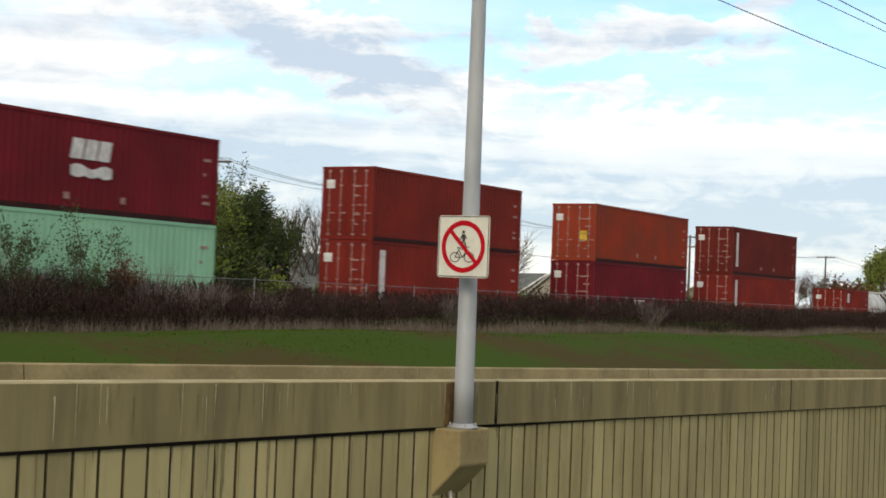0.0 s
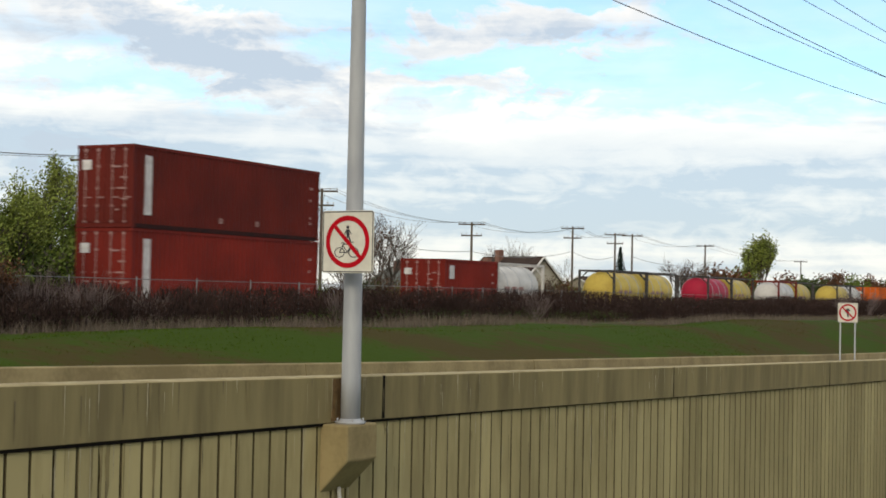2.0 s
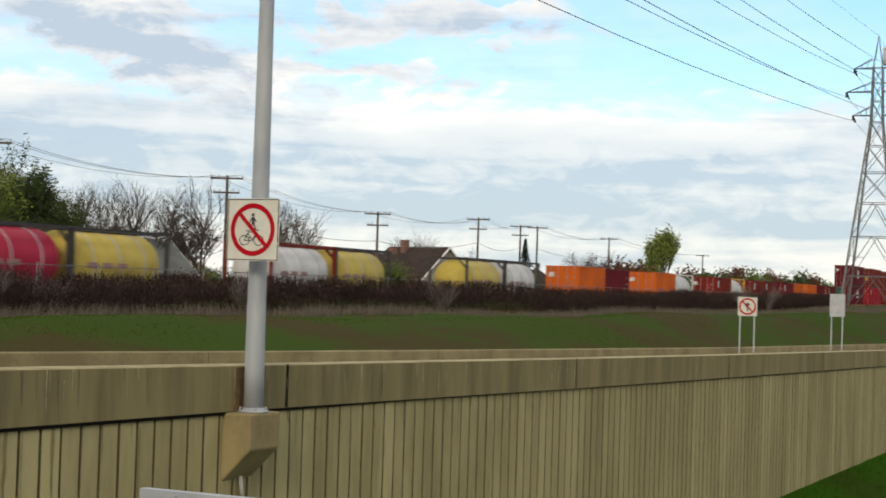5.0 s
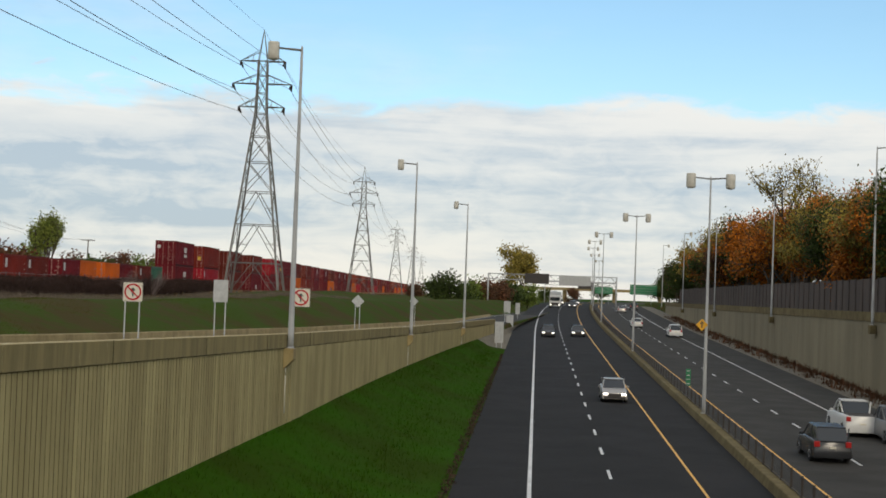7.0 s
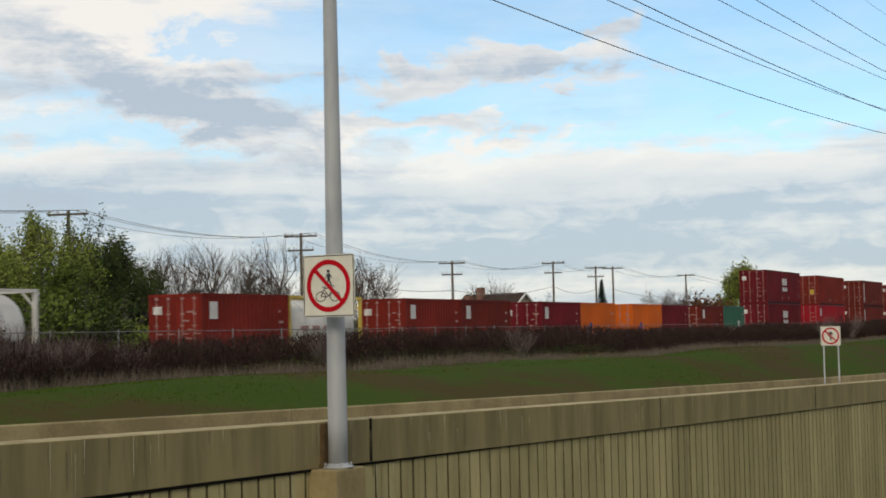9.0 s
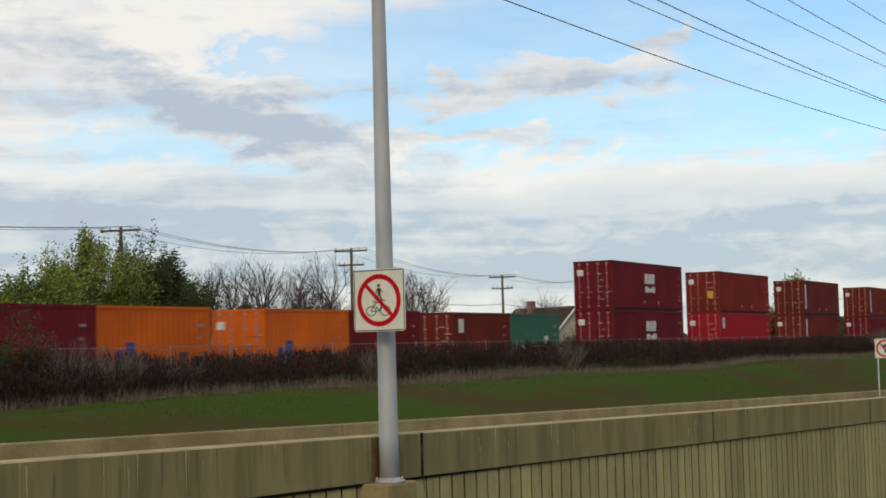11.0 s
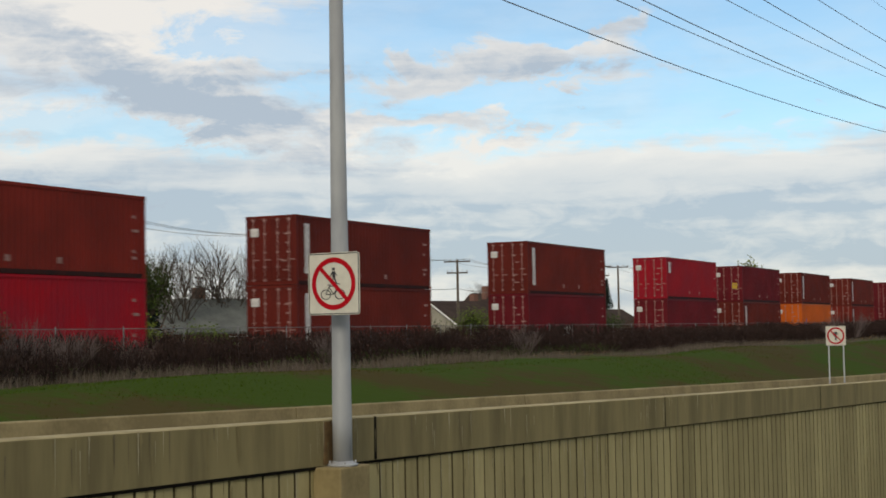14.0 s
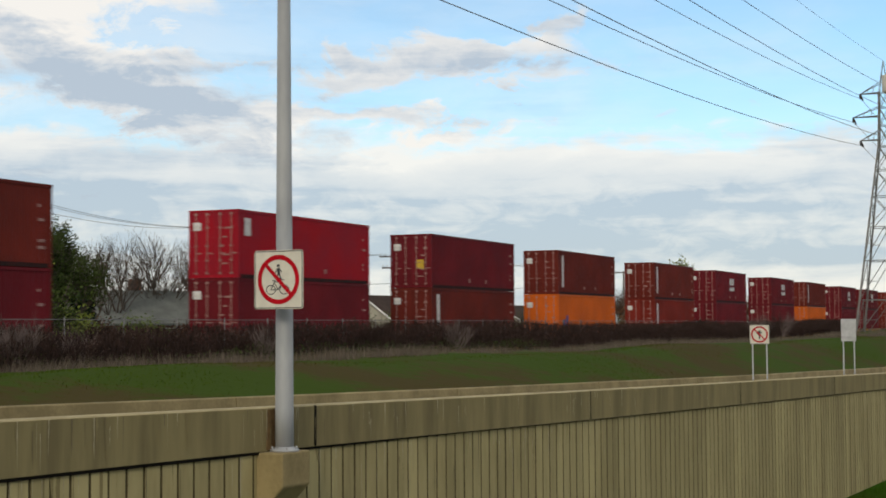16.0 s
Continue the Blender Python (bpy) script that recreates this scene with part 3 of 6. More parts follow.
def make_median():
    med = tagged(empty("barrier_median"), "low brown concrete median barrier topped by a mesh fence", "barrier", kind="structure")
    s = -40.0
    while s < 600:
        rows = []
        for q in (s + 0.01, s + 9.99):
            rows.append([rp(q, 9.95, 0.0), rp(q, 10.03, 0.40), rp(q, 10.08, 0.43), rp(q, 10.62, 0.43), rp(q, 10.67, 0.40), rp(q, 10.8, 0.0), rp(q, 10.8, -0.2), rp(q, 9.95, -0.2)])
        strip("barrier_block", rows, CONCRETE_MEDIAN, med, closed=True)
        s += 10.0
    fence = tagged(empty("median_fence"), "low dark mesh fence on steel posts along the median", "fence")
    bm = bmesh.new()
    box(bm, -0.045, 0.045, -0.045, 0.045, 0, 0.84)
    post = bpy.data.meshes.new("post")
    bm.to_mesh(post)
    bm.free()
    post.materials.append(BLACK_STEEL)
    s = 40.0
    while s < 400:
        p = rp(s, 10.5, 0.43)
        shared("post", post, fence, Matrix.Translation(p))
        s += 2.5
    for z in (0.46, 1.2):
        rows = []
        for i in range(45):
            q = 40 + i * 8.2
            rows.append([rp(q, 10.48, z), rp(q, 10.52, z), rp(q, 10.52, z + 0.04), rp(q, 10.48, z + 0.04)])
        strip("rail", rows, BLACK_STEEL, fence, closed=True)
    verts, faces = [], []
    for i in range(1500):
        q = 50 + i * 0.16
        for tilt in (-0.5, 0.5):
            a, b = rp(q, 10.5, 0.45), rp(q + tilt, 10.5, 1.2)
            n = len(verts)
            verts += [tuple(a), tuple(a + RV * 0.012), tuple(b + RV * 0.012), tuple(b)]
            faces.append((n, n + 1, n + 2, n + 3))
    mesh = data_part("mesh", verts, faces, BLACK_STEEL, fence)
    mesh["kind"] = "stuff"


make_ground()
make_roads()
WALL_LEFT = make_left_wall()
make_far_barrier()
make_right_wall()
make_median()


# ---------------------------------------------------------------- lamp posts
def lamp_post(kind, height, foot, heading, arm=1.15, rd=0.23, hd=0.74):
    """kind 1: one arm, 2: two arms. heading: degrees, the way of the arm."""
    post = empty("street_lamp", Matrix.Translation(foot) @ pose(0, 0, 0, 0, 0, heading))
    bm = bmesh.new()
    lathe(bm, [(0.123, 0.03), (0.121, 0.5), (0.104, height * 0.26), (0.085, height * 0.5), (0.066, height * 0.75), (0.05, height - 0.1), (0.02, height)], 20)
    part("pole", bm, GALV, post)
    bm = bmesh.new()
    lathe(bm, [(0.19, 0.0), (0.19, 0.025), (0.14, 0.03), (0.13, 0.06)], 20)
    for i in range(4):
        a = math.pi / 4 + i * math.pi / 2
        tube(bm, (0.16 * math.cos(a), 0.16 * math.sin(a), 0.02), (0.16 * math.cos(a), 0.16 * math.sin(a), 0.065), 0.014, 0.014, 6)
    part("base_plate", bm, GALV, post)
    for sgn in ((1,) if kind == 1 else (1, -1)):
        bm = bmesh.new()
        tube(bm, (0, 0, height - 0.18), (sgn * (arm - 0.2), 0, height - 0.10), 0.05, 0.04, 10)
        part("arm", bm, TOWER_STEEL, post)
        bm = bmesh.new()
        lathe(bm, [(rd * 0.9, 0.16), (rd * 0.98, 0.14), (rd, 0.1), (rd, 0.16 - hd * 0.86), (rd * 0.8, 0.16 - hd * 0.97), (rd * 0.45, 0.16 - hd)], 20, Matrix.Translation((sgn * arm, 0, height - 0.02)))
        part("drum", bm, LAMP_WHITE, post, "off-white drum-shaped lamp head")
    return post


def corbel(s, z):
    """A concrete bracket cast on the wall under a lamp post."""
    off = wall_off(s)
    m = Matrix(((WU.x, -WN.x, 0, 0), (WU.y, -WN.y, 0, 0), (0, 0, 1, 0), (0, 0, 0, 1)))
    ob = empty("lamp_bracket", Matrix.Translation(wp(s, off, z)) @ m)
    bm = bmesh.new()
    w, d = 0.33, 0.42
    prof = [(0.0, 0.0), (d, 0.0), (d, -0.44), (0.0, -0.86)]
    a = [bm.verts.new((-w, y, zz)) for y, zz in prof]
    b = [bm.verts.new((w, y, zz)) for y, zz in prof]
    bm.faces.new(a)
    bm.faces.new(b[::-1])
    for i in range(4):
        bm.faces.new((a[i], a[(i + 1) % 4], b[(i + 1) % 4], b[i]))
    bmesh.ops.recalc_face_normals(bm, faces=bm.faces)
    bmesh.ops.bevel(bm, geom=list(bm.edges), offset=0.025, segments=2, profile=0.5, affect="EDGES")
    part("block", bm, CONCRETE_CAP, ob)
    bm = bmesh.new()
    tube(bm, (0.02, 0.06, -0.8), (0.10, 0.05, -1.1), 0.025, 0.025, 8)
    tube(bm, (0.10, 0.05, -1.1), (0.12, 0.05, -2.6), 0.025, 0.025, 8)
    part("conduit", bm, LAMP_WHITE, ob, "pale conduit running down the wall")
    tagged(ob, "stained concrete bracket on the wall under a lamp post", "bracket", "brackets on the wall")
    return ob


LAMP_S = [15.72, 60.5, 106.5, 148.0]
LAMPS = []
for s in LAMP_S:
    z = lerp(CAP_Z, s) - seam_drop(s) + 0.005
    corbel(s, z)
    LAMPS.append(tagged(lamp_post(1, 12.15, wp(s, wall_off(s) - 0.23, z), -3.76 + 180), "tall galvanised steel lamp post on a wall bracket", "street lamp", "lamp posts on the left wall"))
for s in (94.0, 163.5, 250.0, 320.0, 390.0, 460.0, 530.0):
    tagged(lamp_post(2, 14.5, rp(s, 10.4, 0.42), -2.9, 1.2, 0.29, 0.92), "tall galvanised median lamp post with two drum heads", "street lamp", "median lamp posts")
for s in (120.0, 171.0, 226.0, 281.0, 345.0):
    p = rp(s, 26.0)
    p.z = 7.75
    tagged(lamp_post(1, 13.9, p, -2.9), "tall galvanised steel lamp post on a wall bracket", "street lamp", "lamp posts on the right wall")
    bm = bmesh.new()
    box(bm, -0.25, 0.25, -0.3, 0.3, -0.7, 0.0, 0.04)
    b = part("lamp_bracket", bm, CONCRETE_MEDIAN, None, m=Matrix.Translation(p))
    tagged(b, "rust-stained concrete bracket under a lamp post", "bracket", "brackets on the wall")


# ---------------------------------------------------------------- signs
def annulus(bm, r0, r1, y, seg=48):
    inner = [bm.verts.new((r0 * math.cos(2 * math.pi * i / seg), y, r0 * math.sin(2 * math.pi * i / seg))) for i in range(seg)]
    outer = [bm.verts.new((r1 * math.cos(2 * math.pi * i / seg), y, r1 * math.sin(2 * math.pi * i / seg))) for i in range(seg)]
    for i in range(seg):
        bm.faces.new((inner[i], outer[i], outer[(i + 1) % seg], inner[(i + 1) % seg]))


def bar(bm, x0, z0, x1, z1, w, y):
    d = Vector((x1 - x0, 0, z1 - z0)).normalized()
    n = Vector((-d.z, 0, d.x)) * w / 2
    a, b = Vector((x0, y, z0)), Vector((x1, y, z1))
    bm.faces.new([bm.verts.new(p) for p in (a - n, b - n, b + n, a + n)])


def prohibition_plate(parent, w, h, m, ring, bike=False, arrow=False):
    """A white plate with a red barred ring; its front faces -y."""
    bm = bmesh.new()
    box(bm, -w / 2, w / 2, -0.004, 0.004, -h / 2, h / 2)
    vert = [e for e in bm.edges if abs(e.verts[0].co.x - e.verts[1].co.x) < 1e-6 and abs(e.verts[0].co.z - e.verts[1].co.z) < 1e-6]
    bmesh.ops.bevel(bm, geom=vert, offset=0.04, segments=3, profile=0.5, affect="EDGES")
    plate = part("plate", bm, SIGN_WHITE, parent, "off-white plate", m)
    bm = bmesh.new()
    t = 0.011
    for x0, x1, z0, z1 in ((-w / 2 + 0.02, w / 2 - 0.02, h / 2 - 0.02, h / 2 - 0.02 + t), (-w / 2 + 0.02, w / 2 - 0.02, -h / 2 + 0.02 - t, -h / 2 + 0.02), (-w / 2 + 0.02 - t, -w / 2 + 0.02, -h / 2 + 0.02, h / 2 - 0.02), (w / 2 - 0.02, w / 2 - 0.02 + t, -h / 2 + 0.02, h / 2 - 0.02)):
        box(bm, x0, x1, -0.0065, -0.0045, z0, z1)
    part("border", bm, SIGN_BLACK, plate, "thin black border")
    bm = bmesh.new()
    y = -0.0075
    if bike:
        for cx in (-0.095, 0.075):
            sub = bmesh.new()
            annulus(sub, 0.052, 0.063, y, 24)
            bmesh.ops.translate(sub, vec=(cx, 0, -0.13), verts=sub.verts)
            tmp = bpy.data.meshes.new("wheel")
            sub.to_mesh(tmp)
            sub.free()
            bm.from_mesh(tmp)
        for a in ((-0.095, -0.13, -0.05, -0.03), (-0.05, -0.03, 0.05, -0.03), (0.05, -0.03, 0.075, -0.13), (-0.05, -0.05, 0.0, -0.13), (0.0, -0.13, 0.05, -0.03), (-0.095, -0.13, 0.0, -0.13), (0.03, -0.005, 0.075, -0.005), (-0.075, -0.015, -0.03, -0.015)):
            bar(bm, *a, 0.011, y)
        for a in ((0.0, 0.15, 0.005, 0.075, 0.036), (0.0, 0.08, -0.022, 0.0, 0.017), (0.008, 0.08, 0.035, 0.0, 0.017), (-0.012, 0.145, -0.038, 0.085, 0.012), (0.012, 0.145, 0.042, 0.095, 0.012), (0.0, 0.16, 0.0, 0.195, 0.033)):
            bar(bm, *a, y)
    if arrow:
        for a in ((0.0, -0.2, 0.0, 0.12, 0.07), (-0.1, 0.06, 0.0, 0.18, 0.06), (0.1, 0.06, 0.0, 0.18, 0.06), (0.0, -0.05, -0.12, 0.08, 0.06)):
            bar(bm, *(c * w / 0.9 for c in a), y)
    if bike:
        bmesh.ops.scale(bm, vec=(1.21, 1, 1.0), verts=bm.verts)
    part("symbol", bm, SIGN_BLACK, plate, "black symbol")
    bm = bmesh.new()
    annulus(bm, ring - ring * 0.19, ring, -0.009)
    d = ring * 0.88 * 0.7071
    bar(bm, -d, d, d, -d, ring * 0.16, -0.0095)
    part("ring", bm, SIGN_RED, plate, "red prohibition ring with a slash")
    return plate


def facing(p, toward=(0, 0)):
    """Degrees by which a sign's front (-y) turns to look at a place."""
    return math.degrees(math.atan2(p[0] - toward[0], -(p[1] - toward[1]))) + 180


def near_sign():
    p = wp(15.29, wall_off(16) - 0.43, 9.62)
    sign = empty("prohibition_sign", Matrix.Translation(p) @ pose(0, 0, 0, 0, 0, -3.76))
    prohibition_plate(sign, 0.75, 0.755, Matrix(), 0.318, bike=True)
    bm = bmesh.new()
    for z in (0.25, -0.25):
        box(bm, -0.16, 0.16, 0.004, 0.07, z - 0.02, z + 0.02)
    part("clamp", bm, GALV, sign, "steel clamp")
    tagged(sign, "white no-walking no-cycling sign with red ring on a lamp post", "road sign")


def ground_z(x, y):
    hit, loc, _, _, _, _ = scene.ray_cast(bpy.context.evaluated_depsgraph_get(), (x, y, 60), (0, 0, -1))
    return loc.z if hit else 7.0


def two_post_sign(name, az, dist, zc, w, h, label, draw, turn=0.0, spread=0.55):
    a = radians(az)
    x, y = -math.sin(a) * dist, math.cos(a) * dist
    g = bank_at(x, y)
    ob = empty(name, Matrix.Translation((x, y, g)) @ pose(0, 0, 0, 0, 0, az + turn))
    top = zc - g
    for sx in (-1, 1):
        bm = bmesh.new()
        box(bm, sx * w * spread - 0.028, sx * w * spread + 0.028, 0.02, 0.075, -0.3, top + h * 0.4)
        part("post", bm, GALV, ob)
    draw(ob, Matrix.Translation((0, 0, top)), w, h)
    return tagged(ob, label, "road sign")


def bank_at(x, y):
    """The height of the bank left of the slip road."""
    s, o = x * WU.x + y * WU.y, x * WN.x + y * WN.y
    rel = o - wall_off(s) + 10.85
    z, cap = bank_z(x, y), lerp(CAP_Z, s)
    if rel < 24:
        k = (24 - rel) / 5.5
        z = z * (1 - k) + (cap - 0.75) * k
    return z


def plain_plate(material):
    def draw(ob, m, w, h):
        bm = bmesh.new()
        box(bm, -w / 2, w / 2, -0.01, 0.01, -h / 2, h / 2, 0.004)
        pl = part("plate", bm, material, ob, m=m)
        bm = bmesh.new()
        for z in (-0.3, 0.3):
            box(bm, -w / 2 + 0.03, w / 2 - 0.03, -0.035, -0.012, h * z - 0.03, h * z + 0.03)
        part("stiffener", bm, SIGN_BACK, pl)
    return draw


near_sign()
ring_plate = lambda ob, m, w, h: prohibition_plate(ob, w, h, m, w * 0.43, arrow=True)
two_post_sign("prohibition_sign", 12.05, 60.0, 8.62, 0.75, 0.75, "white turn-ban sign with red ring on two grass posts", ring_plate, 0, 0.36)
two_post_sign("information_sign", 8.85, 66.0, 8.75, 0.62, 0.95, "grey back of a road sign on two steel posts", plain_plate(SIGN_BACK), 0, 0.36)


# ---------------------------------------------------------------- train
TRAIN_X, BASE_Z = -33.3, 8.2
CW = 2.44
PAINT = {
    "crimson": mat("paint_crimson", (0.150, 0.010, 0.015), 0.6, (0.105, 0.008, 0.012), 1.8, 7.0, 0.05, vary=0.10, spec=0.12),
    "brown": mat("paint_oxide_brown", (0.145, 0.018, 0.011), 0.6, (0.100, 0.014, 0.009), 1.8, 7.0, 0.05, vary=0.12, spec=0.12),
    "brick": mat("paint_brick_red", (0.200, 0.020, 0.012), 0.6, (0.14, 0.016, 0.010), 1.8, 7.0, 0.05, vary=0.10, spec=0.12),
    "rust": mat("paint_orange_red", (0.290, 0.036, 0.012), 0.6, (0.20, 0.038, 0.018), 1.8, 7.0, 0.05, vary=0.08, spec=0.12),
    "red": mat("paint_bright_red", (0.340, 0.006, 0.014), 0.55, (0.26, 0.011, 0.022), 1.8, 7.0, 0.05, vary=0.08, spec=0.12),
    "orange": mat("paint_orange", (0.620, 0.120, 0.010), 0.55, (0.48, 0.095, 0.012), 1.8, 7.0, 0.05, vary=0.06, spec=0.12),
    "mint": mat("paint_mint_green", (0.240, 0.480, 0.300), 0.6, (0.20, 0.41, 0.26), 1.8, 7.0, 0.05),
    "green": mat("paint_green", (0.016, 0.110, 0.060), 0.55, (0.012, 0.085, 0.046), 1.8, 7.0, 0.05),
    "yellow": mat("tank_yellow", (0.560, 0.420, 0.090), 0.5, (0.44, 0.32, 0.07), 1.2, 6.0, 0.05, vary=0.1, spec=0.1),
    "white": mat("tank_white", (0.640, 0.620, 0.580), 0.5, (0.50, 0.48, 0.44), 1.2, 6.0, 0.05, vary=0.05, spec=0.1),
    "pink": mat("tank_red", (0.420, 0.020, 0.050), 0.5, (0.33, 0.018, 0.04), 1.2, 6.0, 0.05, spec=0.1),
}
# bottom rails: dirt plus the shade of the gap below, put into one colour
RAIL_DIRT_SHADE = mat("rail_dirt_and_gap_shade", (0.045, 0.014, 0.012), 0.85, (0.022, 0.012, 0.011), 0.5, 9.0, 0.2, spec=0.15)
MARK = mat("marking_white", (0.68, 0.66, 0.62), 0.6, (0.45, 0.42, 0.40), 0.3, 15.0)
MARK_FADED = mat("marking_faded", (0.36, 0.22, 0.19), 0.7, (0.24, 0.12, 0.10), 0.2, 15.0)
MARK_YELLOW = mat("marking_yellow", (0.65, 0.42, 0.03), 0.6)
MARK_BLUE = mat("marking_blue", (0.03, 0.04, 0.22), 0.6)
MARK_BLACK = mat("marking_black", (0.03, 0.025, 0.03), 0.6)
SHELL = {}


def cached(key, name, colour, fill):
    if key not in SHELL:
        bm = bmesh.new()
        fill(bm)
        SHELL[key] = bpy.data.meshes.new(name)
        bm.to_mesh(SHELL[key])
        bm.free()
        SHELL[key].materials.append(PAINT[colour])
    return SHELL[key]


def corrugated(L, H, out):
    """A side wall folded into trapezoid ribs; out = 1 faces +x."""
    def fill(bm):
        rim, d = 0.13, 0.036
        n = int((L - 2 * rim) / 0.278)
        pitch = (L - 2 * rim) / n
        prev = None
        for i in range(n):
            for f, dep in ((0.0, 1), (0.13, 1), (0.37, 0), (0.5, 0), (0.63, 0), (0.87, 1)):
                xx = -out * (0.012 + d * (1 - dep))
                y = rim + (i + f) * pitch
                cur = (bm.verts.new((xx, y, 0.14)), bm.verts.new((xx, y, H - 0.1)))
                if prev:
                    bm.faces.new((prev[0], cur[0], cur[1], prev[1]) if out > 0 else (prev[1], cur[1], cur[0], prev[0]))
                prev = cur
    return fill


def shell_parts(c, colour, L, H):
    """Side walls, front, roof, rails and posts. The near side is x = 0, the body reaches to -x; doors at y = 0."""
    k = (colour, L, H)
    shared("side_wall", cached(("near",) + k, "side_wall", colour, corrugated(L, H, 1)), c, Matrix())
    shared("side_wall", cached(("off",) + k, "side_wall", colour, corrugated(L, H, -1)), c, Matrix.Translation((-CW, 0, 0)))
    shared("roof", cached(("roof",) + k, "roof", colour, lambda bm: box(bm, -CW + 0.1, -0.1, 0.13, L - 0.13, H - 0.05, H - 0.02)), c, Matrix())
    shared("front_wall", cached(("front",) + k, "front_wall", colour, lambda bm: box(bm, -CW + 0.1, -0.1, L - 0.06, L - 0.02, 0.15, H - 0.11)), c, Matrix())
    top = cached(("top",) + k, "top_rail", colour, lambda bm: box(bm, -0.10, 0.0, 0.145, L - 0.145, H - 0.11, H))
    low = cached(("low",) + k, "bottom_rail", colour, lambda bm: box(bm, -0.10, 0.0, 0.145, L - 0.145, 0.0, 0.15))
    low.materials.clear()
    low.materials.append(RAIL_DIRT_SHADE)
    sill = cached(("sill",) + k, "door_sill", colour, lambda bm: box(bm, -CW + 0.145, -0.145, 0.01, 0.13, 0, 0.16))
    head = cached(("head",) + k, "door_header", colour, lambda bm: box(bm, -CW + 0.145, -0.145, 0.01, 0.13, H - 0.12, H))

    def post(bm):
        box(bm, -0.142, 0.002, 0.0, 0.143, 0.0, H + 0.001)
        for z in (0.06, H - 0.06):
            for v in bmesh.ops.create_cube(bm, size=1, matrix=Matrix.Translation((-0.07, 0.07, z)) @ Matrix.Diagonal((0.17, 0.165, 0.125, 1)))["verts"]:
                pass
    corner = cached(("corner",) + k, "corner_post", colour, post)
    for x in (0.0, -CW + 0.1):
        shared("top_rail", top, c, Matrix.Translation((x, 0, 0)))
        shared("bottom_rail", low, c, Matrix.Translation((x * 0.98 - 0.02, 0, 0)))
    for y in (0.0, L - 0.14):
        shared("door_sill", sill, c, Matrix.Translation((0, y, 0)))
        shared("door_header", head, c, Matrix.Translation((0, y, 0)))
    for x in (0.0, -CW + 0.14):
        for y in (0.0, L - 0.143):
            shared("corner_post", corner, c, Matrix.Translation((x, y, 0)))


def door_mesh(colour, H):
    key = ("door", colour, H)
    if key not in SHELL:
        bm = bmesh.new()
        w = CW / 2 - 0.11
        box(bm, 0, w, 0.03, 0.08, 0.17, H - 0.13)
        for i in range(5):
            z0 = 0.24 + i * (H - 0.44) / 5
            box(bm, 0.05, w - 0.05, 0.012, 0.03, z0, z0 + (H - 0.44) / 5 - 0.12)
        SHELL[key] = bpy.data.meshes.new("door")
        bm.to_mesh(SHELL[key])
        bm.free()
        SHELL[key].materials.append(PAINT[colour])
    return SHELL[key]


def rod_mesh(H):
    key = ("rod", H)
    if key not in SHELL:
        bm = bmesh.new()
        tube(bm, (0, 0, 0.14), (0, 0, H - 0.1), 0.021, 0.021, 6)
        for z in (0.2, 0.75, 1.35, H - 0.75, H - 0.18):
            box(bm, -0.07, 0.07, -0.015, 0.02, z - 0.035, z + 0.035)
        box(bm, -0.02, 0.28, -0.035, -0.015, 1.02, 1.06)
        SHELL[key] = bpy.data.meshes.new("lock_rod")
        bm.to_mesh(SHELL[key])
        bm.free()
        SHELL[key].materials.append(MARK_FADED)
    return SHELL[key]


def plate_on(name, parent, side, a, b, z0, z1, material, label=""):
    """A painted mark: on the long near side (side 'x', a..b along it) or on the doors (side 'y', a..b across)."""
    bm = bmesh.new()
    if side == "x":
        box(bm, -0.004, 0.006, a, b, z0, z1)
    else:
        box(bm, a, b, -0.028, -0.02, z0, z1)
    return part(name, bm, material, parent, label)


def flat_mark(parent, pts, label):
    """A painted plain shape on the near side, a little proud of it."""
    bm = bmesh.new()
    f = [bm.verts.new((0.006, yy, zz)) for yy, zz in pts]
    bk = [bm.verts.new((-0.004, yy, zz)) for yy, zz in pts]
    bm.faces.new(f)
    for j in range(len(pts)):
        bm.faces.new((f[j], bk[j], bk[(j + 1) % len(pts)], f[(j + 1) % len(pts)]))
    bmesh.ops.recalc_face_normals(bm, faces=bm.faces)
    part("emblem", bm, MARK, parent, label)


def emblem_blocks(parent, y, z, w, h):
    """Three bold white leaning blocks in a row."""
    for i in range(3):
        a, b = y + w * i / 3, y + w * (i + 0.86) / 3
        flat_mark(parent, [(a - 0.06, z), (b - 0.06, z), (b + 0.06, z + h), (a + 0.06, z + h)], "bold white leaning block")


def wave(parent, y, z, w):
    n = 30
    low = [(y + w * i / n, z - 0.17 - 0.07 * abs(math.sin(i / n * math.pi * 3))) for i in range(n + 1)]
    high = [(y + w * i / n, z + 0.10 + 0.07 * math.sin(i / n * math.pi * 3)) for i in range(n, -1, -1)]
    flat_mark(parent, low + high, "white wave emblem")


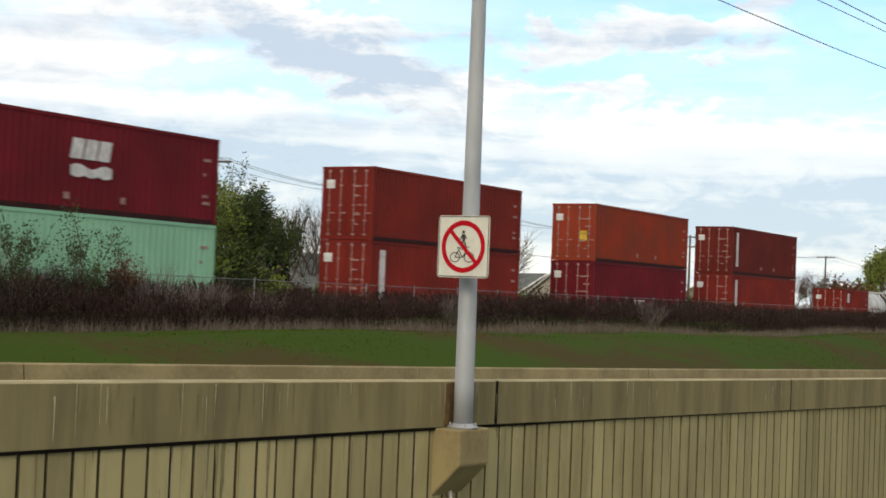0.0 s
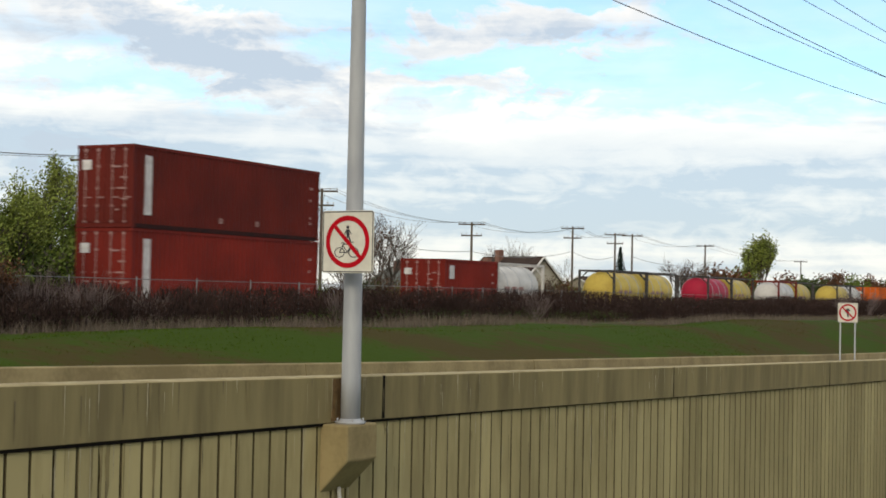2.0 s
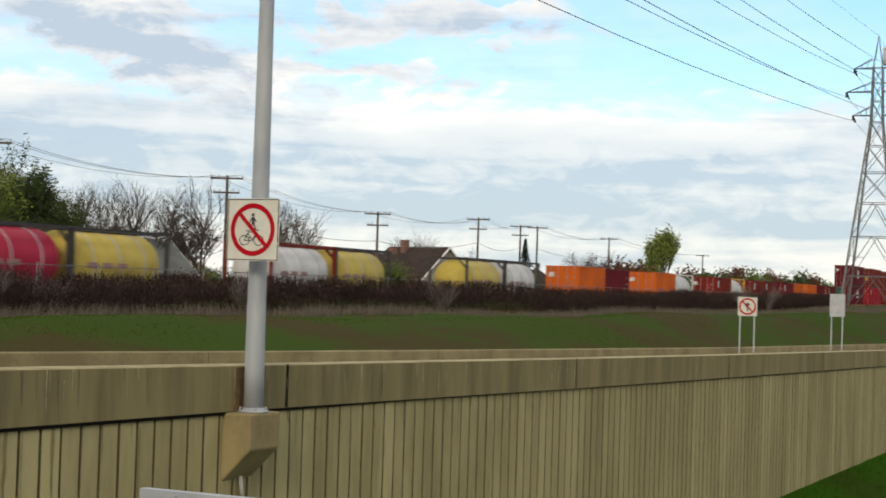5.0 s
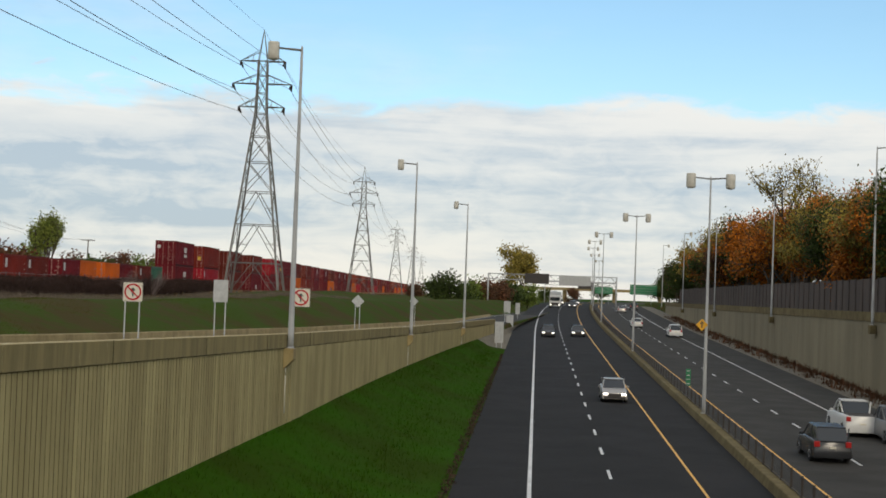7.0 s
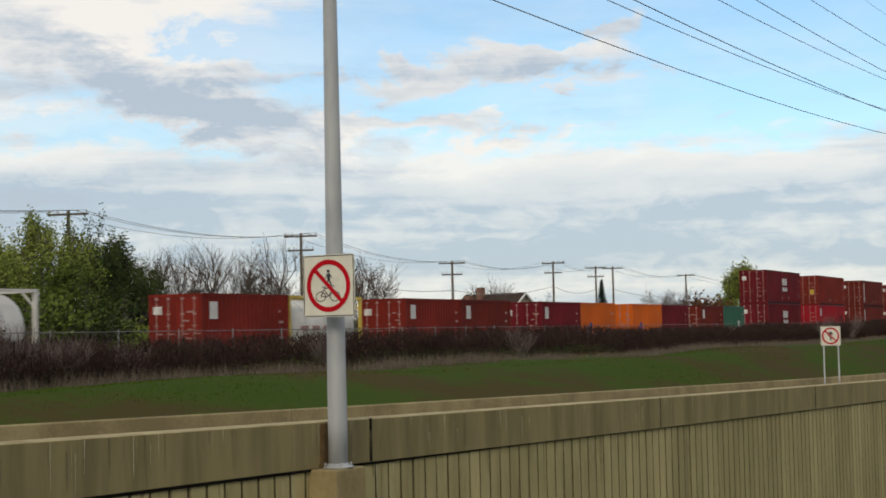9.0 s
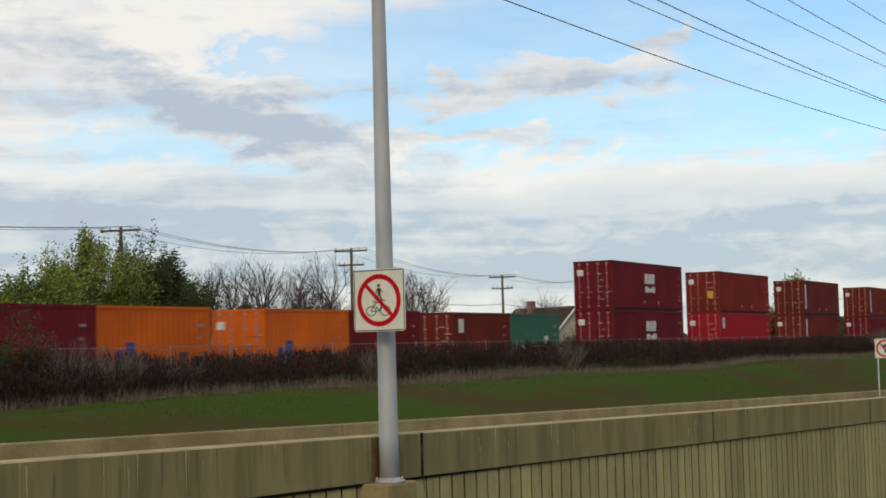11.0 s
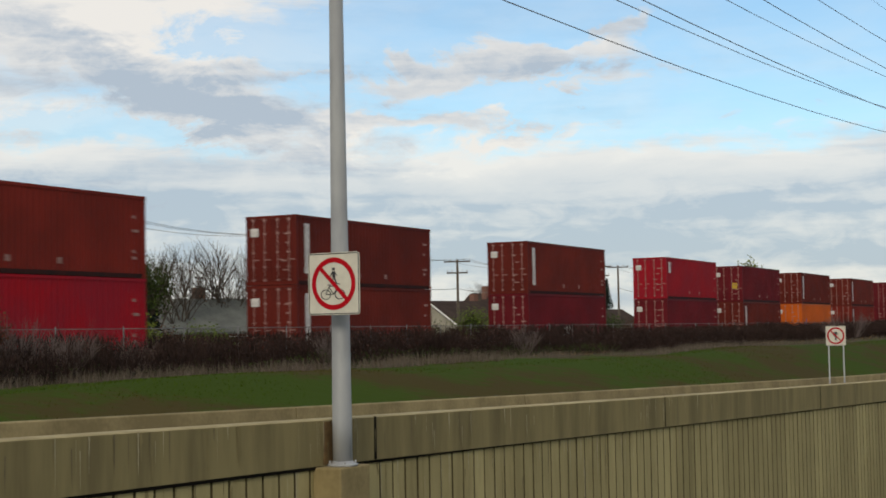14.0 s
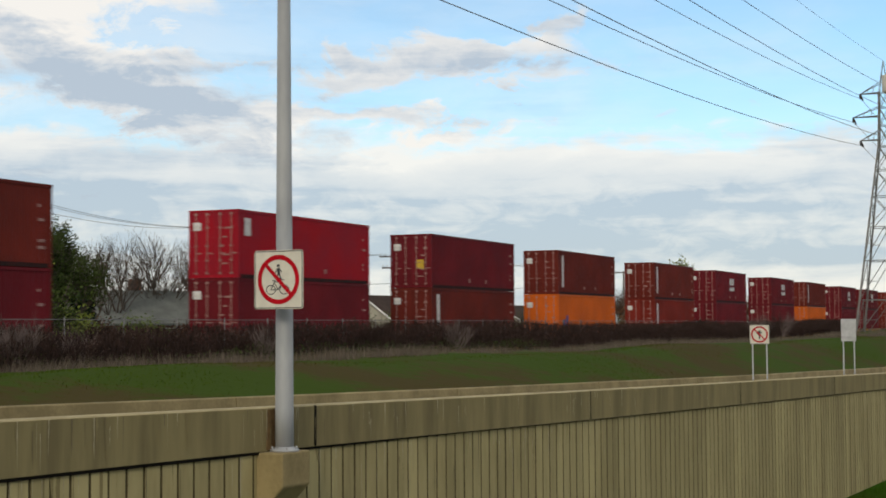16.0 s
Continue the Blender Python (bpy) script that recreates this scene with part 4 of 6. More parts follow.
def container(colour, L, H, s, z, marks=(), label="", seed=0):
    c = empty("shipping_container", Matrix.Translation((TRAIN_X, s, z)))
    shell_parts(c, colour, L, H)
    for x in (-CW + 0.105, -CW / 2 + 0.005):
        shared("door", door_mesh(colour, H), c, Matrix.Translation((x, 0, 0)))
    for x in (-CW + 0.35, -CW + 0.90, -0.90, -0.35):
        shared("lock_rod", rod_mesh(H), c, Matrix.Translation((x, 0.0, 0)))
    rng = random.Random(seed + int(s))
    for mk in marks:
        if mk == "logo":
            emblem_blocks(c, L * 0.44, H * 0.56, 1.75, 0.62)
            wave(c, L * 0.44, H * 0.45, 1.75)
        elif mk == "tag":
            plate_on("tag", c, "x", 0.66, 1.04, H * 0.16, H * 0.88, MARK, "white vertical panel")
        elif mk == "square":
            plate_on("tag", c, "x", 0.5, 1.0, H * 0.62, H * 0.88, MARK, "white square mark")
        elif mk == "low":
            plate_on("tag", c, "x", L * 0.42, L * 0.42 + 1.3, H * 0.12, H * 0.36, MARK, "white mark")
        elif mk == "yellow":
            plate_on("tag", c, "y", -0.85, -0.45, H * 0.35, H * 0.52, MARK_YELLOW, "yellow patch")
        elif mk == "carrier":
            bm = bmesh.new()
            for i in range(2):
                box(bm, -0.004, 0.006, 0.9 + i * 0.55, 1.3 + i * 0.55, H * 0.12, H * (0.42 + 0.1 * i))
            part("emblem", bm, MARK_BLUE, c, "blue emblem")
            for i, ww in enumerate((0.34, 0.26, 0.30, 0.28, 0.26, 0.14, 0.32, 0.12, 0.30, 0.28, 0.30)):
                plate_on("mark", c, "x", 2.25 + i * 0.34, 2.25 + i * 0.34 + ww * 0.8, H * 0.12, H * (0.30 if i not in (0, 6, 7, 10) else 0.38), MARK_BLACK)
        elif mk == "bars":
            for i, (ww, top) in enumerate(((0.62, 0.36), (0.58, 0.36), (0.6, 0.36), (0.58, 0.36), (0.5, 0.55))):
                plate_on("mark", c, "x", 1.2 + i * 0.72, 1.2 + i * 0.72 + ww, H * 0.14, H * top, MARK)
    # small faded markings on the doors and at the end of the side
    plate_on("mark", c, "y", -CW + 0.22, -CW + 0.62, H * 0.70, H * 0.82, MARK)
    for i in range(5):
        x = -0.95 + rng.random() * 0.5
        zz = H * (0.2 + 0.13 * i)
        plate_on("mark", c, "y", x, x + rng.uniform(0.15, 0.38), zz, zz + 0.06, MARK_FADED)
    for zz in (0.22, 0.30, 0.55, 0.72):
        plate_on("mark", c, "x", L - 0.75, L - 0.75 + rng.uniform(0.12, 0.4), H * zz, H * zz + 0.10, MARK_FADED)
    for yy in (L * 0.42, L * 0.62):
        plate_on("mark", c, "x", yy, yy + 0.22, H * 0.13, H * 0.20, MARK_FADED)
    tagged(c, label, "shipping container", "containers on the train")
    TRAIN.append((c, s, z))
    return c


def tank(colour, frame_colour, s, z, label):
    L, H = 6.06, 2.55
    c = empty("tank_container", Matrix.Translation((TRAIN_X, s, z)))
    bm = bmesh.new()
    R = 1.13
    prof = [(0.05, 0.10), (0.55, 0.16), (0.9, 0.30), (R - 0.06, 0.48), (R, 0.65), (R, L - 0.65), (R - 0.06, L - 0.48), (0.9, L - 0.30), (0.55, L - 0.16), (0.05, L - 0.10)]
    lathe(bm, prof, 28, Matrix.Translation((-CW / 2, 0, H / 2 + 0.02)) @ Matrix.Rotation(-math.pi / 2, 4, "X"))
    part("barrel", bm, PAINT[colour], c)
    for y in (1.4, 3.0, 4.6):
        bm = bmesh.new()
        lathe(bm, [(R + 0.004, y - 0.03), (R + 0.02, y - 0.02), (R + 0.02, y + 0.02), (R + 0.004, y + 0.03)], 28, Matrix.Translation((-CW / 2, 0, H / 2 + 0.02)) @ Matrix.Rotation(-math.pi / 2, 4, "X"))
        part("band", bm, GALV, c)
    fm = PAINT.get(frame_colour, BLACK_STEEL)
    for y in (0.06, L - 0.06):
        bm = bmesh.new()
        for x in (-0.07, -CW + 0.07):
            box(bm, x - 0.07, x + 0.07, y - 0.06, y + 0.06, 0, H)
        for zz in (0.06, H - 0.06):
            box(bm, -CW + 0.14, -0.14, y - 0.055, y + 0.055, zz - 0.055, zz + 0.055)
        for sx in (0, 1):
            x = -0.1 if sx == 0 else -CW + 0.1
            k = -1 if sx == 0 else 1
            tube(bm, (x, y, H - 0.6), (x + k * 0.5, y, H - 0.1), 0.04, 0.04, 6)
        part("end_frame", bm, fm, c, "dark steel end frame")
    for x in (-0.06, -CW + 0.06):
        for zz in (0.06, H - 0.06):
            bm = bmesh.new()
            box(bm, x - 0.05, x + 0.05, 0.12, L - 0.12, zz - 0.05, zz + 0.05)
            part("rail", bm, fm, c)
    bm = bmesh.new()
    box(bm, -CW / 2 - 0.3, -CW / 2 + 0.3, 0.5, L - 0.5, H - 0.06, H - 0.02)
    part("walkway", bm, GALV, c)
    for i in range(3):
        plate_on("mark", c, "x", 1.0 + i * 0.9, 1.6 + i * 0.9, 1.1, 1.3, MARK_FADED).location.x = -0.07
    tagged(c, label, "tank container", "containers on the train")
    TRAIN.append((c, s, z))


WELL = {}


def well_car(s0, s1):
    """A low-slung skeletal wagon with two bogies; s0..s1 is its well."""
    L = round(s1 - s0, 1)
    if L in WELL:
        car = copy_thing(WELL[L], Matrix.Translation((TRAIN_X, s0, BASE_Z)))
    else:
        car = empty("well_car", Matrix.Translation((TRAIN_X, s0, BASE_Z)))
        WELL[L] = car
        for x0, x1 in ((0.02, 0.22), (-CW - 0.22, -CW - 0.02)):
            bm = bmesh.new()
            box(bm, x0, x1, -0.6, L + 0.6, -0.72, 0.08)
            box(bm, x0 - 0.02, x1 + 0.02, -0.6, L + 0.6, 0.08, 0.14)
            for i in range(int(L / 1.5)):
                box(bm, x0 - 0.01, x1 + 0.03, i * 1.5 + 0.3, i * 1.5 + 0.38, -0.72, 0.08)
            part("side_sill", bm, WELL_STEEL, car)
        bm = bmesh.new()
        box(bm, -CW, 0, 0, L, -0.32, -0.02)
        part("floor", bm, RUST, car)
        for y0, y1 in ((-1.9, -0.3), (L + 0.3, L + 1.9)):
            bm = bmesh.new()
            box(bm, -CW + 0.2, -0.2, y0, y1, -0.25, 0.15, 0.05)
            box(bm, -CW / 2 - 0.25, -CW / 2 + 0.25, y0 - 0.5, y1 + 0.5, -0.15, 0.05)
            part("platform", bm, RUST, car)
            for k in (0, 1):
                yy = (y0 + y1) / 2 + (k - 0.5) * 1.5
                bm = bmesh.new()
                for x in (-CW / 2 - 0.72, -CW / 2 + 0.72):
                    lathe(bm, [(0.10, -0.09), (0.42, -0.08), (0.42, 0.04), (0.46, 0.05), (0.46, 0.08), (0.1, 0.09)], 20, Matrix.Translation((x, yy, -0.44)) @ Matrix.Rotation(math.pi / 2, 4, "Y"))
                tube(bm, (-CW / 2 - 0.8, yy, -0.44), (-CW / 2 + 0.8, yy, -0.44), 0.07, 0.07, 8)
                part("wheel_set", bm, RUST, car)
        tagged(car, "low rusty intermodal well wagon with ochre sills", "rail wagon", "wagons of the train")
    TRAIN.append((car, s0, BASE_Z))
    return car


TRAIN = []
N12 = {"crimson": "dark crimson", "brown": "oxide brown", "brick": "brick red", "rust": "faded orange-red", "red": "bright red", "orange": "orange", "mint": "pale mint green", "green": "dark green"}
# start of the stack along the train, lower container, its marks, upper container, its marks
STACKS = [
    (-15.5, "brown", ("tag",), "crimson", ()),
    (5.5, "brick", (), "brick", ()),
    (27.8, "mint", (), "crimson", ("logo",)),
    (49.4, "brick", ("tag",), "brick", ()),
    (69.5, "crimson", ("low",), "rust", ("yellow",)),
    (88.9, "brick", ("tag",), "brown", ("tag",)),
    (343.9, "crimson", ("logo",), "crimson", ("logo",)),
    (363.9, "red", ("square",), "brick", ("yellow",)),
    (386.1, "brown", ("tag",), "brown", ("tag",)),
    (410.2, "crimson", ("low",), "brown", ("tag",)),
    (434.6, "crimson", (), "red", ("square",)),
    (454.2, "brown", ("tag",), "crimson", ("yellow",)),
    (474.4, "orange", ("carrier",), "brown", ("tag",)),
    (496.9, "brick", ("tag",), "brown", ("tag",)),
    (517.0, "crimson", (), "crimson", ("logo",)),
    (541.0, "crimson", (), "crimson", ("logo",)),
    (561.0, "orange", ("carrier",), "brown", ("tag",)),
    (585.0, "crimson", (), "crimson", ("logo",)),
]
_rng = random.Random(21)
_s = 606.0
while _s < 1180:
    STACKS.append((_s, _rng.choice(("brick", "crimson", "brown", "orange", "red", "brown")), (), _rng.choice(("crimson", "brown", "brick", "crimson", "rust")), _rng.choice(((), ("tag",), ("logo",)))))
    _s += _rng.choice((20.0, 22.2, 24.0))
for s, low, lm, top, tm in STACKS:
    well_car(s, s + 12.3)
    container(low, 12.19, 2.9, s, BASE_Z, lm, f"{N12[low]} corrugated steel container in a well wagon")
    container(top, 12.19, 2.88, s, BASE_Z + 2.925, tm, f"{N12[top]} corrugated steel container stacked on another")
PAIRS = [
    (112.8, ("brick", ("square",)), ("white", "w")),
    (136.1, ("yellow", "t"), ("yellow", "t")), (155.7, ("pink", "t"), ("yellow", "t")), (175.9, ("white", "r"), ("yellow", "t")), (198.3, ("yellow", "t"), ("white", "t")),
    (218.6, ("orange", ()), ("crimson", ())), (238.6, ("orange", ("carrier",)), ("white", "w")), (259.8, ("brick", ("square",)), ("white", "y")), (276.2, ("brick", ("square",)), ("brown", ("square",))),
    (292.8, ("crimson", ("square",)), ("orange", ("carrier",))), (308.4, ("orange", ("carrier",)), ("crimson", ())), (323.8, ("brown", ("square",)), ("green", ("bars",))),
]
FRAME = {"t": ("", "dark steel"), "r": ("brick", "red steel"), "w": ("white", "white steel"), "y": ("yellow", "yellow steel")}
for s, a, b in PAIRS:
    well_car(s, s + 12.3)
    for k, (col, mk) in enumerate((a, b)):
        if isinstance(mk, str):
            tank(col, FRAME[mk][0], s + k * 6.14, BASE_Z, f"{'red' if col == 'pink' else col} tank container in a {FRAME[mk][1]} frame")
        else:
            container(col, 6.06, 2.55, s + k * 6.14, BASE_Z, mk, f"short {N12[col]} container in a well wagon")


def make_track():
    track = tagged(empty("railway_track"), "ballasted railway track behind a fence", "railway track", kind="structure")
    for x in (TRAIN_X - CW / 2 - 0.72, TRAIN_X - CW / 2 + 0.72):
        bm = bmesh.new()
        box(bm, x - 0.035, x + 0.035, -300, 1500, 7.19, 7.31)
        part("rail", bm, RUST, track)
    bm = bmesh.new()
    box(bm, -1.25, 1.25, -0.12, 0.12, -0.1, 0.06)
    me = bpy.data.meshes.new("sleeper")
    bm.to_mesh(me)
    bm.free()
    me.materials.append(WOOD_POLE)
    for i in range(160):
        shared("sleeper", me, track, Matrix.Translation((TRAIN_X - CW / 2, 20 + i * 0.62, 7.18)))


make_track()


def motions():
    """The train runs at a steady pace towards the camera."""
    for ob, s, z in TRAIN:
        walk(ob, [(0.0, Matrix.Translation((TRAIN_X, s, z))), (8.0, Matrix.Translation((TRAIN_X, s - 188.8, z))), (16.0, Matrix.Translation((TRAIN_X, s - 380.8, z)))])
    for ob, rows in TRAFFIC:
        walk(ob, rows)


TRAFFIC = []


# ---------------------------------------------------------------- power line
def bar3(bm, a, b, t):
    """A slender angle bar between two points."""
    tube(bm, a, b, t, t, 4, caps=False)


def pylon(x, y, z, top):
    """Lattice tower: four legs, braced panels, three pairs of arms and a peak."""
    ob = empty("transmission_tower", Matrix.Translation((x, y, z)))
    H = top - z

    def strut(p, q, t):
        # near towers: every strut a piece of its own
        if y < 330:
            one = bmesh.new()
            bar3(one, p, q, t)
            part("brace", one, TOWER_STEEL, ob)
        else:
            bar3(bm, p, q, t)

    zs = [0, 0.14, 0.28, 0.40, 0.51, 0.605, 0.69, 0.765, 0.83, 0.885]
    hw = [3.75 + (0.70 - 3.75) * min(1, q / 0.70) if q < 0.70 else 0.70 - (q - 0.70) * 0.6 for q in zs]
    for sx, sy in ((-1, -1), (1, -1), (1, 1), (-1, 1)):
        rows = []
        for i, q in enumerate(zs):
            t = 0.13 - 0.006 * i
            x0, y0 = sx * hw[i], sy * hw[i]
            rows.append([Vector((x0 - t, y0 - t, q * H)), Vector((x0 + t, y0 - t, q * H)), Vector((x0 + t, y0 + t, q * H)), Vector((x0 - t, y0 + t, q * H))])
        strip("leg", rows, TOWER_STEEL, ob, closed=True)
        bm = bmesh.new()
        bar3(bm, (sx * hw[-1], sy * hw[-1], zs[-1] * H), (0, 0, H), 0.06)
        part("peak_bar", bm, TOWER_STEEL, ob)
    for i in range(len(zs) - 1):
        bm = bmesh.new()
        a, b, za, zb = hw[i], hw[i + 1], zs[i] * H, zs[i + 1] * H
        for ang in range(4):
            c, s = (1, 0, -1, 0)[ang], (0, 1, 0, -1)[ang]
            rot = lambda px, py, pz: (c * px - s * py, s * px + c * py, pz)
            if i < 3:
                strut(rot(-a, -a, za), rot(0, -b, zb), 0.05)
                strut(rot(a, -a, za), rot(0, -b, zb), 0.05)
                m = (a + b) / 2
                strut(rot(-m, -m, (za + zb) / 2), rot(-b * 0.0 - a * 0.5, -(a + b) / 2, (za + zb) / 2), 0.035)
                strut(rot(m, -m, (za + zb) / 2), rot(a * 0.5, -(a + b) / 2, (za + zb) / 2), 0.035)
            else:
                strut(rot(-a, -a, za), rot(b, -b, zb), 0.045)
                strut(rot(a, -a, za), rot(-b, -b, zb), 0.045)
            strut(rot(-b, -b, zb), rot(b, -b, zb), 0.05)
        if bm.verts:
            part("bracing", bm, TOWER_STEEL, ob)
        else:
            bm.free()
    for q, w in ARM_LEVELS:
        for sx in (-1, 1):
            bm = bmesh.new()
            zz = q * H
            tip = (sx * w, 0, zz)
            for sy in (-0.62, 0.62):
                bar3(bm, (sx * 0.62, sy, zz), tip, 0.07)
                bar3(bm, (sx * 0.62, sy, zz + 1.25), tip, 0.05)
            for k in (0.3, 0.6):
                xx = sx * (0.62 + (w - 0.62) * k)
                bar3(bm, (xx, -0.62 * (1 - k), zz), (xx, 0.62 * (1 - k), zz + 1.25 * (1 - k)), 0.04)
            part("arm", bm, TOWER_STEEL, ob)
            for sy in (-1, 1):
                bm = bmesh.new()
                a, b = Vector((sx * w, 0, zz)), Vector((sx * (w - 0.15), sy * 1.1, zz - 0.75))
                n = (b - a).length
                prof = [(0.03, 0.0)]
                for k in range(7):
                    prof += [(0.04, n * (k + 0.25) / 7), (0.14, n * (k + 0.55) / 7), (0.04, n * (k + 0.7) / 7)]
                lathe(bm, prof + [(0.03, n)], 8, Matrix.Translation(a) @ (b - a).to_track_quat("Z", "Y").to_matrix().to_4x4())
                part("insulator", bm, BLACK_STEEL, ob, "dark insulator string")
    return tagged(ob, "tall grey steel lattice transmission tower beside the railway", "transmission tower", "transmission towers")


ARM_LEVELS = [(0.884, 3.0), (0.80, 3.95), (0.715, 3.05)]
TOWER_TOP = 43.5
TOWERS = [(-27.4, -217.0), (-27.3, 204.0), (-27.3, 425.0), (-31.0, 745.0), (-32.0, 1040.0), (-33.0, 1330.0)]
FIRST = pylon(TOWERS[0][0], TOWERS[0][1], 7.0, TOWER_TOP)
for x, y in TOWERS[1:]:
    copy_thing(FIRST, Matrix.Translation((x, y, 7.0)))


def cable(name, a, b, sag, r, label, n=24):
    bm = bmesh.new()
    a, b = Vector(a), Vector(b)
    pts = []
    for i in range(n + 1):
        k = i / n
        p = a.lerp(b, k)
        p.z -= sag * 4 * k * (1 - k)
        pts.append(p)
    bm.free()
    side = Vector((b.y - a.y, a.x - b.x, 0)).normalized() * r
    up = Vector((0, 0, r))
    ob = strip(name, [[p - side, p - up, p + side, p + up] for p in pts], WIRE, closed=True)
    return tagged(ob, label, "cable")


for i in range(len(TOWERS) - 2):
    (x0, y0), (x1, y1) = TOWERS[i], TOWERS[i + 1]
    for q, w in ARM_LEVELS:
        zz = 7.0 + q * (TOWER_TOP - 7.0) - 0.75
        for sx in (-1, 1):
            cable("power_cable", (x0 + sx * (w - 0.15), y0 + 1.1, zz), (x1 + sx * (w - 0.15), y1 - 1.1, zz), 8.05 if i == 0 else (3.0, 5.0, 5.0, 5.0)[i - 1], 0.032 if i == 0 else 0.035, "dark high-voltage cable strung between lattice towers")
    cable("power_cable", (x0, y0, TOWER_TOP), (x1, y1, TOWER_TOP), 7.0 if i == 0 else 3.0, 0.02, "thin earth wire strung between lattice tower peaks")


def utility_pole(x, y, top, arms=2, turn=0.0, arm=1.35):
    ob = empty("utility_pole", Matrix.Translation((x, y, 6.9)) @ pose(0, 0, 0, 0, 0, turn))
    h = top - 6.9
    bm = bmesh.new()
    lathe(bm, [(0.17, -0.3), (0.16, 0.5), (0.11, h)], 10)
    part("pole", bm, WOOD_POLE, ob)
    for k in range(arms):
        bm = bmesh.new()
        zz = h - 0.25 - k * 1.15
        w = arm * (1.0 if k == 0 else 0.8)
        box(bm, -w, w, -0.17, -0.06, zz - 0.07, zz + 0.07)
        part("crossarm", bm, WOOD_POLE, ob)
        for xx in (-w + 0.08, -w * 0.5, w * 0.5, w - 0.08):
            bm = bmesh.new()
            lathe(bm, [(0.02, 0.05), (0.02, 0.14), (0.06, 0.16), (0.06, 0.22), (0.03, 0.28)], 8, Matrix.Translation((xx, -0.115, zz)))
            part("insulator", bm, SIGN_BACK, ob)
    return tagged(ob, "weathered wooden utility pole with crossarms behind the railway", "utility pole", "utility poles")


UPOLES = [(-64.8, 35.0, 17.5, 1), (-64.8, 77.2, 17.5, 1), (-65.2, 106.3, 17.5, 2), (-68.0, 140.2, 16.5, 2), (-69.0, 170.0, 17.5, 2), (-70.2, 187.7, 17.5, 2), (-69.0, 190.9, 17.5, 1), (-70.3, 227.3, 17.5, 1), (-76.9, 314.8, 17.5, 1)]
for x, y, t, a in UPOLES:
    utility_pole(x, y, t, a, 18.0)
for k in range(len(UPOLES) - 1):
    a, b = UPOLES[k], UPOLES[k + 1]
    if k in (5,):
        continue
    for dx in (-1.2, 0.65, 1.2):
        cable("overhead_wire", (a[0] + dx, a[1], a[2] - 0.02), (b[0] + dx, b[1], b[2] - 0.02), 0.9, 0.016, "thin black overhead wire between utility poles", 12)
    cable("overhead_wire", (a[0], a[1], a[2] - 3.0), (b[0], b[1], b[2] - 3.0), 0.7, 0.025, "black telephone cable between utility poles", 12)


# ---------------------------------------------------------------- fence along the railway
def rail_fence():
    f = tagged(empty("chain_link_fence"), "galvanised chain-link fence overgrown by brush along the railway", "fence")
    bm = bmesh.new()
    tube(bm, (0, 0, -1.6), (0, 0, 0.06), 0.022, 0.022, 8)
    me = bpy.data.meshes.new("post")
    bm.to_mesh(me)
    bm.free()
    me.materials.append(FENCE_STEEL)
    for i in range(60):
        y = 12.06 + i * 2.93
        shared("post", me, f, Matrix.Translation((-28.0, y, 9.3)))
    for i in range(60):
        y0, y1 = 12.06 + i * 2.93, 12.06 + (i + 1) * 2.93
        bm = bmesh.new()
        tube(bm, (-28.0, y0, 9.29), (-28.0, y1, 9.29), 0.014, 0.014, 6)
        part("top_rail", bm, FENCE_STEEL, f)
    verts, faces = [], []
    y = 12.0
    while y < 90:
        g = bank_z(-28, y)
        for tilt in (-0.7, 0.7):
            n = len(verts)
            verts += [(-28.0, y, g + 0.05), (-28.0, y + 0.004, g + 0.05), (-28.0, y + tilt + 0.004, 9.27), (-28.0, y + tilt, 9.27)]
            faces.append((n, n + 1, n + 2, n + 3))
        y += 0.14
    m = data_part("mesh", verts, faces, FENCE_STEEL, f)
    m["kind"] = "stuff"


rail_fence()


# ---------------------------------------------------------------- plants
def blades(name, material, n, place, length, width, lean, seed, label, category):
    """Many slender three-cornered blades or twigs in one object."""
    rng = np.random.default_rng(seed)
    base = place(rng, n)
    ln = rng.uniform(*length, n)
    wd = rng.uniform(*width, n)
    a = rng.uniform(0, 2 * np.pi, n)
    le = np.abs(rng.normal(0, lean, n))
    tip = base + np.stack([np.cos(a) * np.sin(le), np.sin(a) * np.sin(le), np.cos(le)], -1) * ln[:, None]
    b = rng.uniform(0, np.pi, n)
    side = np.stack([np.cos(b), np.sin(b), 0 * b], -1) * wd[:, None] / 2
    verts = np.stack([base - side, base + side, tip], 1).reshape(-1, 3)
    me = bpy.data.meshes.new(name)
    me.from_pydata(verts.tolist(), [], np.arange(3 * n).reshape(-1, 3).tolist())
    me.materials.append(material)
    return tagged(new(name, me), label, category, kind="stuff")


def bank_place(o_range, s_range, bias=1.0, lift=(0.0, 0.0), clump=0.0):
    def place(rng, n):
        o = rng.uniform(*o_range, n)
        s = s_range[0] + (s_range[1] - s_range[0]) * rng.uniform(0, 1, n) ** bias
        pts = np.empty((n, 3))
        up = rng.uniform(*lift, n)
        for i in range(n):
            off = wall_off(s[i]) - 10.85
            p = WU * s[i] + WN * (o[i] + off)
            if clump:
                p = p + WN * (clump * (0.2 + 1.3 * noise.noise((s[i] * 0.33, 2.0, 8.0)) + 0.6 * noise.noise((s[i] * 1.3, 5.0, 8.0))))
            pts[i] = (p.x, p.y, bank_at(p.x, p.y) - 0.03 + up[i])
        return pts
    return place


